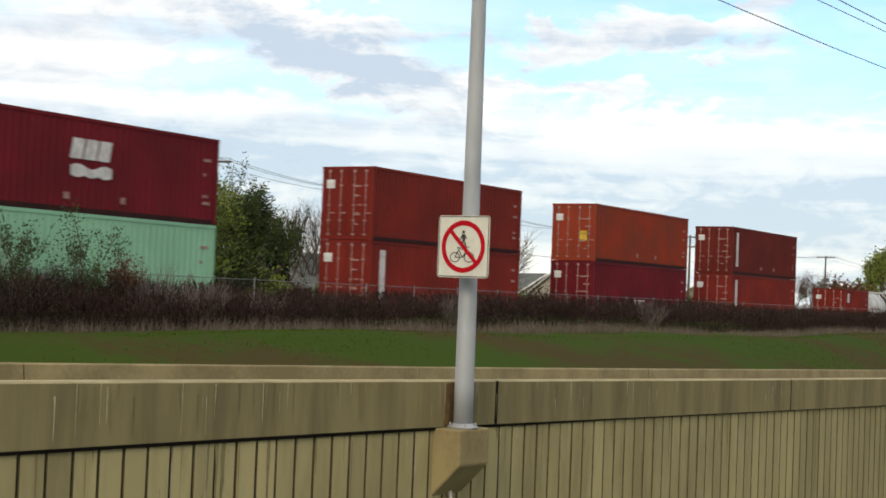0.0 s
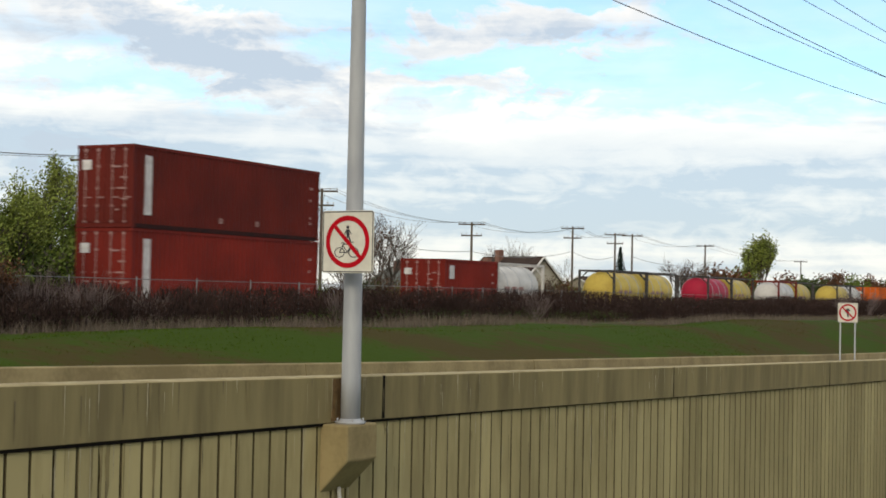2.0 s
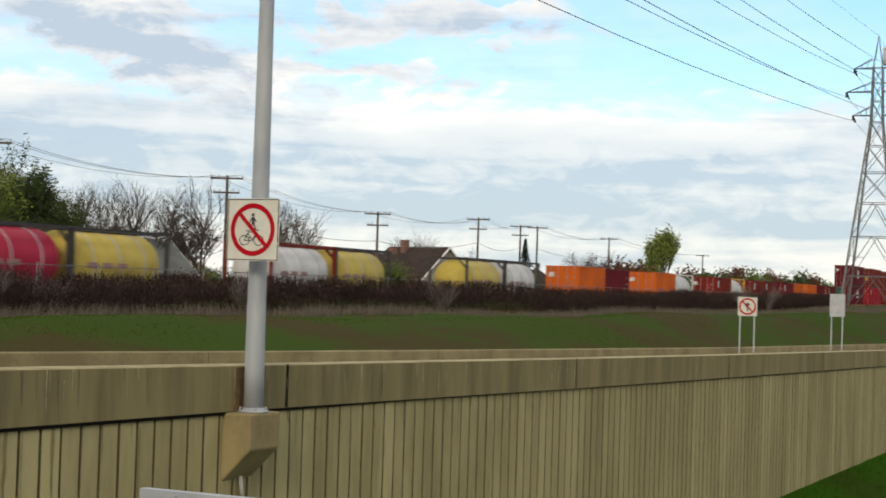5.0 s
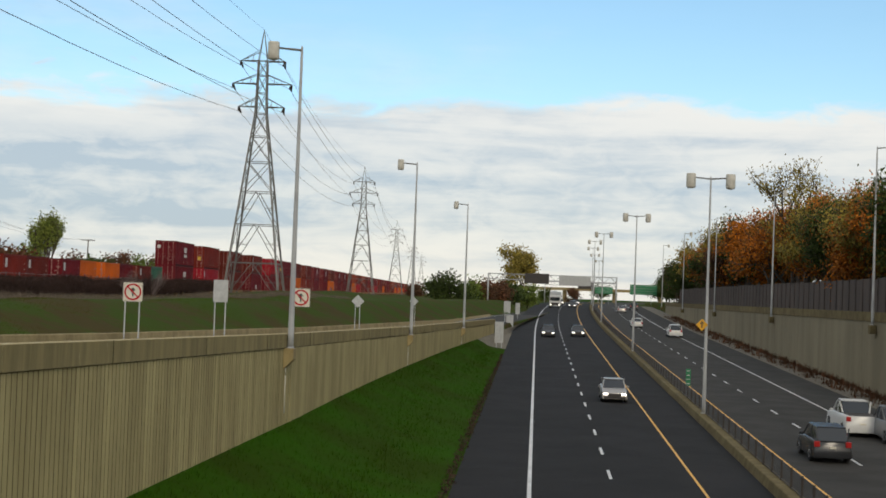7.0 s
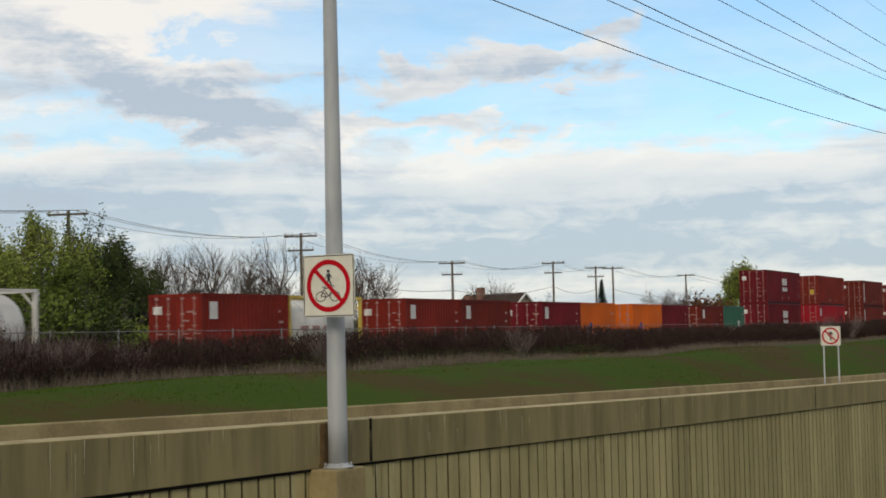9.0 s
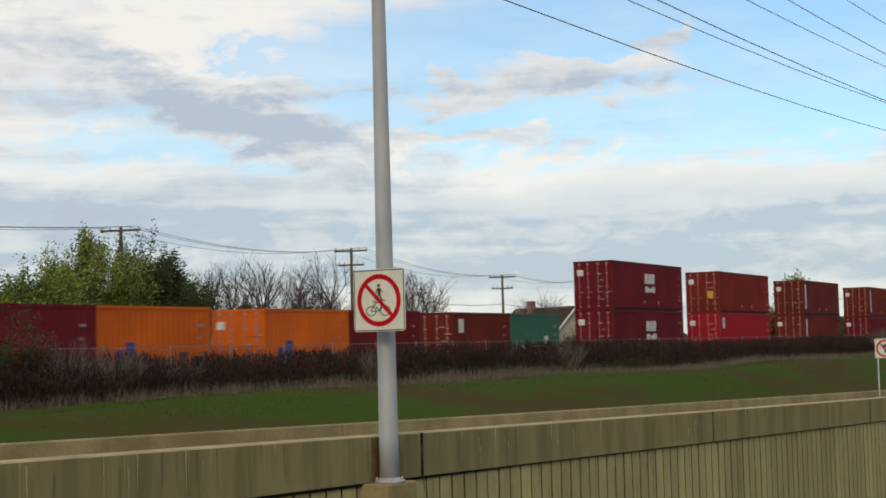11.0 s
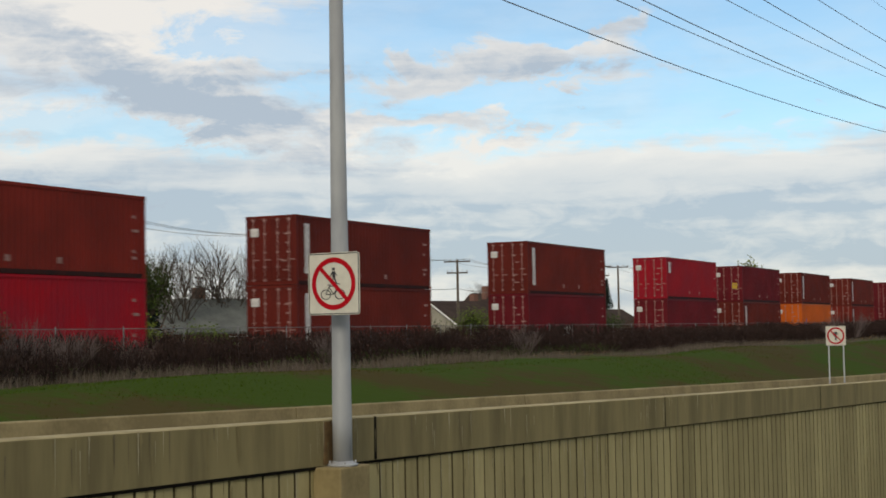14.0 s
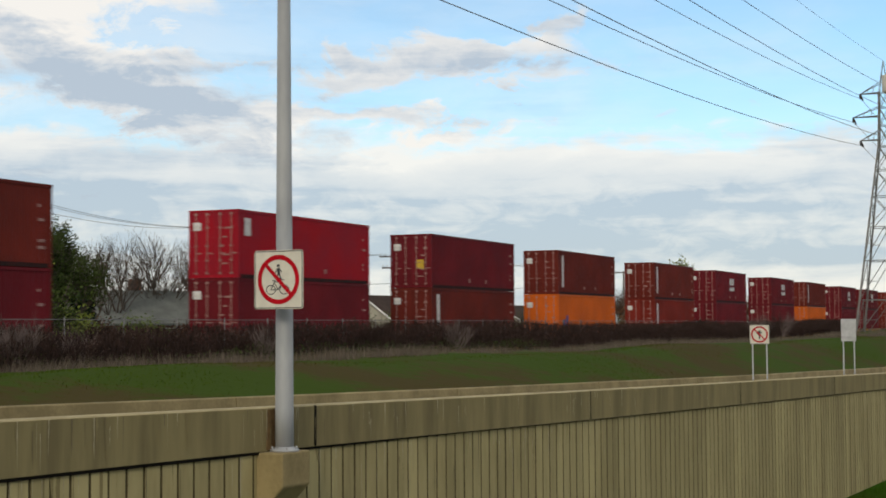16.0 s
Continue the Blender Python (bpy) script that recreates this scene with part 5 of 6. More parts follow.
def thicket_place(x_range, y_range, top, clump, seed2, lim=1.22):
    """Twigs start anywhere from the ground up to the local height of the brush."""
    def place(rng, n):
        x = rng.uniform(*x_range, n)
        y = y_range[0] + (y_range[1] - y_range[0]) * rng.uniform(0, 1, n) ** 1.4
        pts = np.empty((n, 3))
        for i in range(n):
            h = top * (0.95 + 0.75 * noise.noise((y[i] * clump * 1.6, x[i] * 0.5, seed2)) + 0.35 * noise.noise((y[i] * clump * 4, 3.3, seed2)))
            pts[i] = (x[i], y[i], bank_z(x[i], y[i]) - 0.05 + max(0.0, min(h, lim)) * rng.random() ** 0.9)
        return pts
    return place


blades("brush", TWIG, 110000, thicket_place((-29.0, -27.3), (10, 175), 1.45, 0.22, 1.0), (0.12, 0.40), (0.018, 0.05), 1.15, 1, "dense dark leafless brush grown through the fence", "brush")
blades("brush", TWIG, 60000, thicket_place((-27.6, -26.0), (10, 170), 1.05, 0.34, 6.0), (0.12, 0.36), (0.014, 0.04), 1.2, 11, "dark leafless brush in front of the fence", "brush")
blades("brush", LEAF_WITHERED, 60000, thicket_place((-28.8, -26.4), (10, 170), 1.25, 0.22, 1.0), (0.04, 0.10), (0.05, 0.10), 1.4, 2, "withered purple-brown leaves caught in the brush", "brush")
blades("brush", TWIG, 16000, thicket_place((-25.9, -24.6), (12, 36), 0.75, 0.3, 3.0), (0.12, 0.4), (0.015, 0.04), 1.1, 13, "lower bare brush at the foot of the bank", "brush")
blades("brush", LEAF_DARK, 7000, thicket_place((-26.6, -24.9), (10, 70), 0.45, 0.35, 7.0), (0.04, 0.09), (0.03, 0.06), 1.3, 12, "scattered green leaves of low brambles", "brush")
blades("dry_weeds", DRY_GRASS, 34000, bank_place((25.4, 27.0), (8, 170), 1.5, clump=1.1), (0.10, 0.48), (0.012, 0.026), 0.75, 3, "pale dry weeds along the foot of the brush", "weeds")
blades("grass_tufts", BLADE, 45000, bank_place((18.6, 26.2), (6, 140), 1.5), (0.03, 0.07), (0.02, 0.045), 0.7, 4, "short green grass with brown patches on the bank", "grass")


def bare_shrub(x, y, h, seed, material, label):
    """A rounded leafless shrub of fine upright twigs."""
    rng = random.Random(seed)
    V, F, tips = [], [], []
    z = bank_z(x, y) - 0.05
    for i in range(26):
        d = Vector((rng.gauss(0, 0.45), rng.gauss(0, 0.45), 1)).normalized()
        grow(rng, V, F, tips, Vector((rng.gauss(0, 0.12), rng.gauss(0, 0.12), 0)), d, h * rng.uniform(0.35, 0.55), 0.012, 2, 0.55, 0.1, 4)
    ob = data_part("shrub", V, F, material)
    ob.matrix_basis = Matrix.Translation((x, y, z))
    tagged(ob, label, "shrub")


def cut_place(rng, n):
    s, k = 38 + 120 * rng.uniform(0, 1, n) ** 1.5, rng.uniform(0.01, 0.97, n)
    pts = np.empty((n, 3))
    for i in range(n):
        a, b = wp(s[i], wall_off(s[i]) - 0.05, lerp(FOOT_Z, s[i])), rp(s[i], -3.15)
        q = a.lerp(b, k[i])
        pts[i] = (q.x, q.y, q.z - 0.25 * math.sin(k[i] * math.pi) - 0.08)
    return pts


blades("grass_tufts", GRASS_LUSH, 22000, cut_place, (0.12, 0.3), (0.03, 0.06), 0.5, 5, "lush dark green grass between wall and carriageway", "grass")


def kerb_place(rng, n):
    s, k = 36 + 120 * rng.uniform(0, 1, n) ** 1.4, np.clip(rng.normal(0.965, 0.02, n), 0.88, 1.02)
    pts = np.empty((n, 3))
    for i in range(n):
        a, b = wp(s[i], wall_off(s[i]) - 0.05, lerp(FOOT_Z, s[i])), rp(s[i], -3.15)
        q = a.lerp(b, k[i] + 0.02 * noise.noise((s[i] * 0.8, 1.0, 1.0)))
        pts[i] = (q.x, q.y, q.z - 0.25 * math.sin(min(1.0, k[i]) * math.pi) + 0.01)
    return pts


blades("dead_leaves", LEAF_WITHERED, 5000, kerb_place, (0.05, 0.14), (0.06, 0.14), 1.4, 44, "drift of dead brown leaves along the asphalt edge", "leaves")


def cone(V, F, a, b, r0, r1, seg=5):
    d = (b - a).normalized()
    u = d.orthogonal().normalized()
    w = d.cross(u)
    n = len(V)
    for p, r in ((a, r0), (b, r1)):
        for i in range(seg):
            t = 2 * math.pi * i / seg
            V.append(tuple(p + u * (r * math.cos(t)) + w * (r * math.sin(t))))
    for i in range(seg):
        F.append((n + i, n + (i + 1) % seg, n + seg + (i + 1) % seg, n + seg + i))


def grow(rng, V, F, tips, a, d, ln, r, depth, spread, lift, kids):
    b = a + d * ln
    mid = a.lerp(b, 0.5) + Vector((rng.uniform(-1, 1), rng.uniform(-1, 1), rng.uniform(-0.5, 0.5))) * ln * 0.06
    seg = 6 if depth > 2 else 4 if depth > 0 else 3
    cone(V, F, a, mid, r, r * 0.82, seg)
    cone(V, F, mid, b, r * 0.82, r * 0.62, seg)
    if depth <= 1:
        tips.append((a, b))
    if depth == 0:
        return
    for i in range(kids):
        k = rng.uniform(0.35, 1.0) if i else 1.0
        s = a.lerp(b, k)
        side = Vector((rng.gauss(0, 1), rng.gauss(0, 1), rng.gauss(0, 0.5))).normalized()
        nd = (d + side * spread * rng.uniform(0.6, 1.2) + Vector((0, 0, lift))).normalized()
        grow(rng, V, F, tips, s, nd, ln * rng.uniform(0.58, 0.82), r * 0.60 * (1.0 if i == 0 else 0.85), depth - 1, spread, lift, kids)


SHRUB_GREY = mat("shrub_twig_grey", (0.21, 0.165, 0.15), 0.95, (0.12, 0.09, 0.082), 0.5, 8.0, spec=0.1)
for i, (y, x, h) in enumerate(((29.0, -26.0, 1.7), (30.4, -25.6, 1.5), (27.2, -26.4, 1.6), (33.6, -26.2, 1.2), (44.0, -26.2, 1.2), (52.0, -26.0, 1.2), (60.5, -26.2, 1.3), (23.0, -26.5, 2.4), (20.5, -26.2, 2.2), (25.0, -27.0, 2.0), (118.0, -25.5, 2.0), (122.0, -25.0, 2.1), (126.5, -25.3, 2.0))):
    bare_shrub(x, y, h, 500 + i, SHRUB_GREY if i % 3 != 2 else TWIG, "rounded leafless shrub in front of the fence")


def tree(name, x, y, z, h, leaf_mat, n_leaves, leaf, seed, label, spread=0.7, lift=0.12, kids=4, depth=4, trunk=0.30, r=None, puff=0.5, point=0.0):
    rng = random.Random(seed)
    ob = empty(name, Matrix.Translation((x, y, z)))
    V, F, tips = [], [], []
    r = r or h * 0.014
    grow(rng, V, F, tips, Vector((0, 0, -0.2)), Vector((rng.uniform(-0.05, 0.05), rng.uniform(-0.05, 0.05), 1)).normalized(), h * trunk, r, depth, spread, lift, kids)
    top = max(v[2] for v in V)
    k = h / top

    def taper(q):
        # draws the crown in towards its top
        return 1 + point * (0.35 - 1.15 * max(0.0, min(1.0, q / h)))

    V = [(a * k * taper(c * k), b * k * taper(c * k), c * k) for a, b, c in V]
    data_part("trunk", V, F, BARK, ob)
    if n_leaves:
        LV, LF = [], []
        for i in range(n_leaves):
            a, b = tips[rng.randrange(len(tips))]
            c = a.lerp(b, rng.random() ** 0.8) * k + Vector((rng.gauss(0, puff), rng.gauss(0, puff), rng.gauss(0, puff * 0.8)))
            c.x, c.y = c.x * taper(c.z), c.y * taper(c.z)
            u = Vector((rng.gauss(0, 1), rng.gauss(0, 1), rng.gauss(0, 1))).normalized()
            w = u.orthogonal().normalized() * leaf * rng.uniform(0.5, 1.1)
            u = u * leaf * rng.uniform(0.35, 0.7)
            n = len(LV)
            LV += [tuple(c - w), tuple(c + u * 0.8), tuple(c + w), tuple(c - u)]
            LF.append((n, n + 1, n + 2, n + 3))
        data_part("crown", LV, LF, leaf_mat, ob)
    return tagged(ob, label, "tree")


for i, (y, x, h) in enumerate(((20.5, -26.3, 2.6), (22.4, -26.0, 3.0), (24.6, -26.4, 2.7), (26.6, -26.1, 3.1), (28.4, -26.5, 1.9))):
    tree("shrub", x, y, bank_z(x, y) - 0.05, h, (LEAF_DARK, LEAF_RUST, LEAF_DARK)[i % 3], 1500, 0.04, 620 + i, "tall straggling leafy shrub in front of the fence", 0.7, 0.35, 5, 3, 0.3, 0.022, puff=0.10)


def spruce(x, y, z, h, seed):
    rng = random.Random(seed)
    ob = empty("spruce", Matrix.Translation((x, y, z)))
    V, F = [], []
    cone(V, F, Vector((0, 0, -0.2)), Vector((0, 0, h)), h * 0.02, 0.02, 6)
    data_part("trunk", V, F, BARK, ob)
    LV, LF = [], []
    q = h * 0.12
    while q < h:
        R = (1 - q / h) * h * 0.24 + 0.08
        for i in range(9):
            a = rng.uniform(0, 6.28)
            for j in range(14):
                k = rng.random()
                c = Vector((math.cos(a) * R * k, math.sin(a) * R * k, q - k * k * R * 0.45 + rng.uniform(-0.08, 0.08)))
                u = Vector((math.cos(a), math.sin(a), -0.4)) * 0.18
                w = Vector((-math.sin(a), math.cos(a), rng.uniform(-0.4, 0.4))) * rng.uniform(0.06, 0.16)
                n = len(LV)
                LV += [tuple(c - w), tuple(c + u), tuple(c + w), tuple(c - u)]
                LF.append((n, n + 1, n + 2, n + 3))
        q += 0.22
    data_part("crown", LV, LF, NEEDLE, ob)
    return tagged(ob, "small dark spruce behind the railway", "tree")


def polar(az, x):
    """A place at that bearing left of the rails, x metres out from the camera's line."""
    return x, abs(x) / math.tan(radians(az))


for i, (az, x, h, m) in enumerate([(48.5, -46, 6.4, 0), (46.8, -47, 6.6, 0), (45.2, -46, 6.0, 1), (43.9, -47, 6.8, 0), (42.6, -46, 6.6, 1), (41.1, -48, 8.6, 1), (40.2, -46, 6.6, 0), (39.0, -49, 8.9, 2), (38.4, -47.5, 7.6, 2), (42.0, -52, 7.2, 0), (44.6, -52, 6.9, 0)]):
    px, py = polar(az, x)
    tree("tree", px, py, 6.8, h, (LEAF_GREEN, LEAF_PALE, LEAF_DARK)[m], 10500, 0.075, 30 + i, ("bushy green tree behind the railway", "pale green poplar behind the railway", "dark green upright tree behind the railway")[m], 0.95, 0.34, 5, 4, 0.30, puff=0.20, point=0.72)
for i, (az, x, h) in enumerate([(37.0, -54, 7.8), (36.2, -60, 8.6), (35.3, -62, 9.3), (34.5, -60, 8.8), (33.7, -63, 9.0), (32.9, -60, 8.0), (32.3, -58, 9.6), (30.6, -60, 7.2), (29.4, -60, 9.0), (28.9, -57, 8.2), (25.2, -84, 9.0), (23.9, -80, 10.0), (22.6, -85, 8.5), (18.2, -75, 9.5), (17.7, -72, 9.0)]):
    px, py = polar(az, x)
    leafy = i in (7, 8, 13, 14, 5)
    tree("tree", px, py, 6.8, h, LEAF_RUST, 900 if leafy else 60, 0.10, 60 + i, "half-bare tree with rusty leaves behind the railway" if leafy else "bare grey tree behind the railway", 0.75, 0.28, 5, 4, 0.28, h * 0.010, puff=0.2)
px, py = polar(37.45, -52)
spruce(px, py, 6.8, 6.2, 3)
px, py = polar(20.3, -95)
spruce(px, py, 6.8, 11.5, 4)
px, py = polar(15.05, -50)
tree("tree", px, py, 6.8, 11.2, LEAF_PALE, 6500, 0.17, 90, "tall pale green willow behind the railway", 0.62, 0.55, 6, 4, 0.24, puff=0.26, point=0.45)
for i, (az, x, h) in enumerate([(16.9, -70, 7.0), (16.0, -62, 5.6), (14.2, -62, 6.0), (13.4, -66, 6.2), (12.6, -72, 8.5), (11.9, -68, 7.4), (11.2, -70, 8.2), (10.5, -66, 7.8), (9.8, -64, 7.6), (9.1, -62, 6.6), (16.4, -52, 5.0), (13.8, -50, 4.6)]):
    px, py = polar(az, x)
    tree("tree", px, py, 6.8, h, (LEAF_RUST, LEAF_GREEN, LEAF_RUST, LEAF_DARK)[i % 4], 1500, 0.35, 110 + i, "low autumn tree in a distant row", 0.9, 0.1, 4, 3, 0.25, puff=0.8)
_rng = random.Random(5)
for i in range(12):
    px, py = polar(49.0 - i * 0.95, -43.5 - (i % 3) * 1.4)
    tree("bush", px, py, 6.8, _rng.uniform(3.4, 4.8), (LEAF_GREEN, LEAF_DARK, LEAF_PALE)[i % 3], 2600, 0.11, 700 + i, "low dense green bush behind the railway", 0.95, 0.15, 5, 3, 0.16, puff=0.28)
for i in range(34):
    az = 37.5 - i * 0.82
    px, py = polar(az, -(52 + (i % 3) * 5 + max(0, 30 - az) * 0.5))
    tree("bush", px, py, 6.8, _rng.uniform(2.2, 3.1) if i < 9 else _rng.uniform(2.8, 4.2), (LEAF_RUST, LEAF_DARK, LEAF_RUST, LEAF_GREEN)[i % 4], 2600, 0.10, 740 + i, "low autumn bush behind the railway", 1.0, 0.1, 5, 3, 0.16, puff=0.42)
# bushes and the yellow tree where the roads meet far off
for i, (az, d, h, m) in enumerate([(0.9, 330, 5.5, LEAF_DARK), (0.3, 330, 6.5, LEAF_DARK), (-0.3, 345, 5.5, LEAF_GREEN), (-0.9, 350, 5.5, LEAF_RUST), (-1.5, 360, 5.6, LEAF_RUST), (-2.0, 370, 5.5, LEAF_DARK), (-2.6, 380, 5.2, LEAF_GREEN), (1.5, 420, 4.6, LEAF_RUST), (-3.3, 640, 6.0, LEAF_DARK), (-4.3, 640, 6.0, LEAF_RUST), (-5.3, 600, 8.0, LEAF_DARK)]):
    a = radians(az)
    tree("bush", -math.sin(a) * d, math.cos(a) * d, 6.4, h, m, 1800, 0.4, 140 + i, "dense roadside bush in autumn colours", 1.0, 0.0, 4, 3, 0.18, puff=0.9)
a = radians(-2.36)
tree("tree", -math.sin(a) * 400, math.cos(a) * 400, 6.5, 15.5, LEAF_YELLOW, 4200, 0.45, 160, "large yellowing tree beside the far carriageway", 0.75, 0.25, 4, 4, 0.26, puff=0.9)
_rng = random.Random(77)
s, i = 108.0, 0
while s < 500:
    w = 33.5 + (0, 6, 2.5)[i % 3] + _rng.uniform(-1, 1)
    p = rp(s, w)
    h = (12.0 if s < 172 else 14.2 if s < 260 else 14.2 - (s - 260) * 0.03) + _rng.uniform(-1.8, 1.2)
    m = _rng.choice((LEAF_ORANGE, LEAF_ORANGE, LEAF_RUST, LEAF_ORANGE, LEAF_YELLOW, LEAF_DARK, LEAF_ORANGE)) if s < 330 else _rng.choice((LEAF_DARK, LEAF_RUST, LEAF_DARK))
    words = {"leaf_orange": "orange", "leaf_rust": "rust-brown", "leaf_dark_green": "dark green", "leaf_yellow": "yellowing"}[m.name]
    tree("tree", p.x, p.y, 8.6, h, m, 15000 if s < 220 else 8000, 0.20 if s < 220 else 0.30, 200 + i, f"dense {words} autumn tree above the noise wall", 0.85, 0.02, 5, 4, 0.2, puff=0.7)
    i += 1
    s += 5.2 if s < 300 else 8.5
p = rp(196, 33.2)
tree("tree", p.x, p.y, 8.6, 19.5, LEAF_YELLOW, 2400, 0.26, 260, "tall thin yellowing tree above the noise wall", 0.7, 0.25, 4, 4, 0.32, puff=0.5)


def verge_place(rng, n):
    s = 60 + 240 * rng.uniform(0, 1, n) ** 1.5
    w = 26.2 - 2.2 * rng.uniform(0, 1, n) ** 1.6
    pts = np.empty((n, 3))
    for i in range(n):
        k = noise.noise((s[i] * 0.45, w[i] * 0.8, 5.0))
        q = rp(s[i], w[i] if k > -0.1 else 26.1, 0.0)
        pts[i] = tuple(q)
    return pts


blades("dry_weeds", LEAF_RUST, 9000, verge_place, (0.2, 0.75), (0.05, 0.14), 0.9, 31, "withered brown weeds at the foot of the wall", "weeds")


# ---------------------------------------------------------------- houses beyond the railway
ROOF = {"brown": mat("roof_shingle_brown", (0.065, 0.045, 0.036), 0.95, (0.045, 0.032, 0.027), 1.0, 8.0, 0.3, spec=0.1), "grey": mat("roof_shingle_grey", (0.15, 0.155, 0.14), 0.95, (0.105, 0.11, 0.10), 1.0, 8.0, 0.3, spec=0.1)}
SIDING = mat("house_siding", (0.42, 0.39, 0.31), 0.8, (0.34, 0.31, 0.25), 1.0, 8.0)
BRICK_WALL = mat("house_brick", (0.22, 0.11, 0.075), 0.9, (0.16, 0.08, 0.06), 0.8, 12.0, 0.2)
TRIM = mat("house_trim_white", (0.72, 0.70, 0.66), 0.6)


def house(x, y, turn, L, D, eave, ridge, roof, wall, label):
    """Gable-roofed bungalow; its ridge runs along local x."""
    ob = empty("house", Matrix.Translation((x, y, 6.8)) @ pose(0, 0, 0, 0, 0, turn))
    bm = bmesh.new()
    v = [bm.verts.new(p) for p in ((-L / 2, -D / 2, 0), (L / 2, -D / 2, 0), (L / 2, D / 2, 0), (-L / 2, D / 2, 0), (-L / 2, -D / 2, eave), (L / 2, -D / 2, eave), (L / 2, D / 2, eave), (-L / 2, D / 2, eave), (-L / 2, 0, ridge), (L / 2, 0, ridge))]
    for f in ((0, 1, 5, 4), (2, 3, 7, 6), (1, 2, 6, 9, 5), (3, 0, 4, 8, 7)):
        bm.faces.new([v[i] for i in f])
    part("wall", bm, wall, ob)
    for sy in (-1, 1):
        bm = bmesh.new()
        o, e = 0.35, 0.14
        run = D / 2 + o
        drop = (ridge - eave) / (D / 2) * run
        pts = [(-L / 2 - o, 0, ridge), (L / 2 + o, 0, ridge), (L / 2 + o, sy * run, ridge - drop), (-L / 2 - o, sy * run, ridge - drop)]
        lo = [bm.verts.new((a, b, c)) for a, b, c in pts]
        hi = [bm.verts.new((a, b, c + e)) for a, b, c in pts]
        bm.faces.new(hi)
        bm.faces.new(lo[::-1])
        for i in range(4):
            bm.faces.new((lo[i], lo[(i + 1) % 4], hi[(i + 1) % 4], hi[i]))
        bmesh.ops.recalc_face_normals(bm, faces=bm.faces)
        part("roof", bm, ROOF[roof], ob)
        for sx in (-1, 1):
            bm = bmesh.new()
            tube(bm, (sx * (L / 2 + o + 0.02), 0, ridge + 0.02), (sx * (L / 2 + o + 0.02), sy * run, ridge - drop + 0.02), 0.12, 0.12, 4)
            part("bargeboard", bm, TRIM, ob, "white bargeboard")
    for k in (-0.3, 0.25):
        bm = bmesh.new()
        box(bm, L * k - 0.6, L * k + 0.6, -D / 2 - 0.05, -D / 2 - 0.01, eave - 1.5, eave - 0.4)
        w = part("window", bm, GLASS_DARK, ob, "dark window")
        bm = bmesh.new()
        for z in (eave - 1.56, eave - 0.4):
            box(bm, L * k - 0.68, L * k + 0.68, -D / 2 - 0.08, -D / 2 - 0.012, z, z + 0.07)
        part("frame", bm, TRIM, w)
    bm = bmesh.new()
    box(bm, L * 0.15, L * 0.15 + 0.7, 0.2, 0.9, ridge - 0.8, ridge + 0.9)
    part("chimney", bm, BRICK_WALL, ob)
    return tagged(ob, label, "house")


for az, x, turn, L, D, e, r, roof, wl, lab in [
        (36.4, -62, 60, 11, 8, 2.6, 4.7, "grey", BRICK_WALL, "brick bungalow with a grey shingle roof and white trim"),
        (34.0, -86, 150, 10, 8, 2.7, 4.8, "grey", SIDING, "pale bungalow with a grey shingle roof"),
        (28.2, -84, 150, 9, 8, 2.8, 5.2, "grey", SIDING, "pale bungalow with a grey shingle roof"),
        (25.6, -74, 75, 12, 9, 2.8, 5.6, "brown", SIDING, "pale house with a brown gable roof and white trim"),
        (24.3, -72, 160, 9, 8, 3.2, 6.6, "brown", SIDING, "pale house whose gable faces the railway"),
        (20.8, -82, 75, 14, 9, 2.8, 5.2, "brown", SIDING, "pale house with a brown gable roof")]:
    px, py = polar(az, x)
    house(px, py, turn, L, D, e, r, roof, wl, lab)


# ---------------------------------------------------------------- roadside furniture
def pole_sign():
    p = wp(LAMP_S[1], wall_off(60) - 0.45, 8.62)
    ob = empty("prohibition_sign", Matrix.Translation(p) @ pose(0, 0, 0, 0, 0, 3))
    prohibition_plate(ob, 0.75, 0.75, Matrix.Translation((0.12, 0, 0)), 0.32, arrow=True)
    bm = bmesh.new()
    box(bm, -0.16, 0.16, 0.006, 0.10, -0.02, 0.02)
    part("clamp", bm, GALV, ob, "steel clamp")
    tagged(ob, "white turn-ban sign with red ring clamped to a lamp post", "road sign")


pole_sign()


def diamond(material, symbol=None):
    def draw(ob, m, w, h):
        bm = bmesh.new()
        box(bm, -w / 2, w / 2, -0.008, 0.008, -h / 2, h / 2, 0.003)
        pl = part("plate", bm, material, ob, m=m @ Matrix.Rotation(math.pi / 4, 4, "Y"))
        if symbol:
            bm = bmesh.new()
            bar(bm, 0, -0.2, 0, 0.15, 0.07, -0.012)
            bar(bm, -0.1, 0.06, 0, 0.2, 0.05, -0.013)
            bar(bm, 0.1, 0.06, 0, 0.2, 0.05, -0.014)
            part("symbol", bm, SIGN_BLACK, ob, "black arrow", m)
    return draw


two_post_sign("warning_sign", 3.75, 104.0, 8.25, 0.62, 0.62, "grey back of a diamond road sign on two posts", diamond(SIGN_BACK), 0, 0.25)
two_post_sign("warning_sign", 1.65, 150.0, 8.1, 0.62, 0.62, "grey back of a diamond road sign on two posts", diamond(SIGN_BACK), 0, 0.2)


def amber_sign():
    p = rp(94.0, 10.1) + Vector((0, -0.2, 0))
    p.z = 7.65
    ob = empty("warning_sign", Matrix.Translation(p) @ pose(0, 0, 0, 0, 0, -10))
    diamond(SIGN_YELLOW, True)(ob, Matrix(), 0.52, 0.52)
    bm = bmesh.new()
    box(bm, 0.0, 0.35, 0.01, 0.2, -0.03, 0.03)
    part("clamp", bm, GALV, ob)
    tagged(ob, "amber diamond warning sign fixed to a median lamp post", "road sign")


amber_sign()


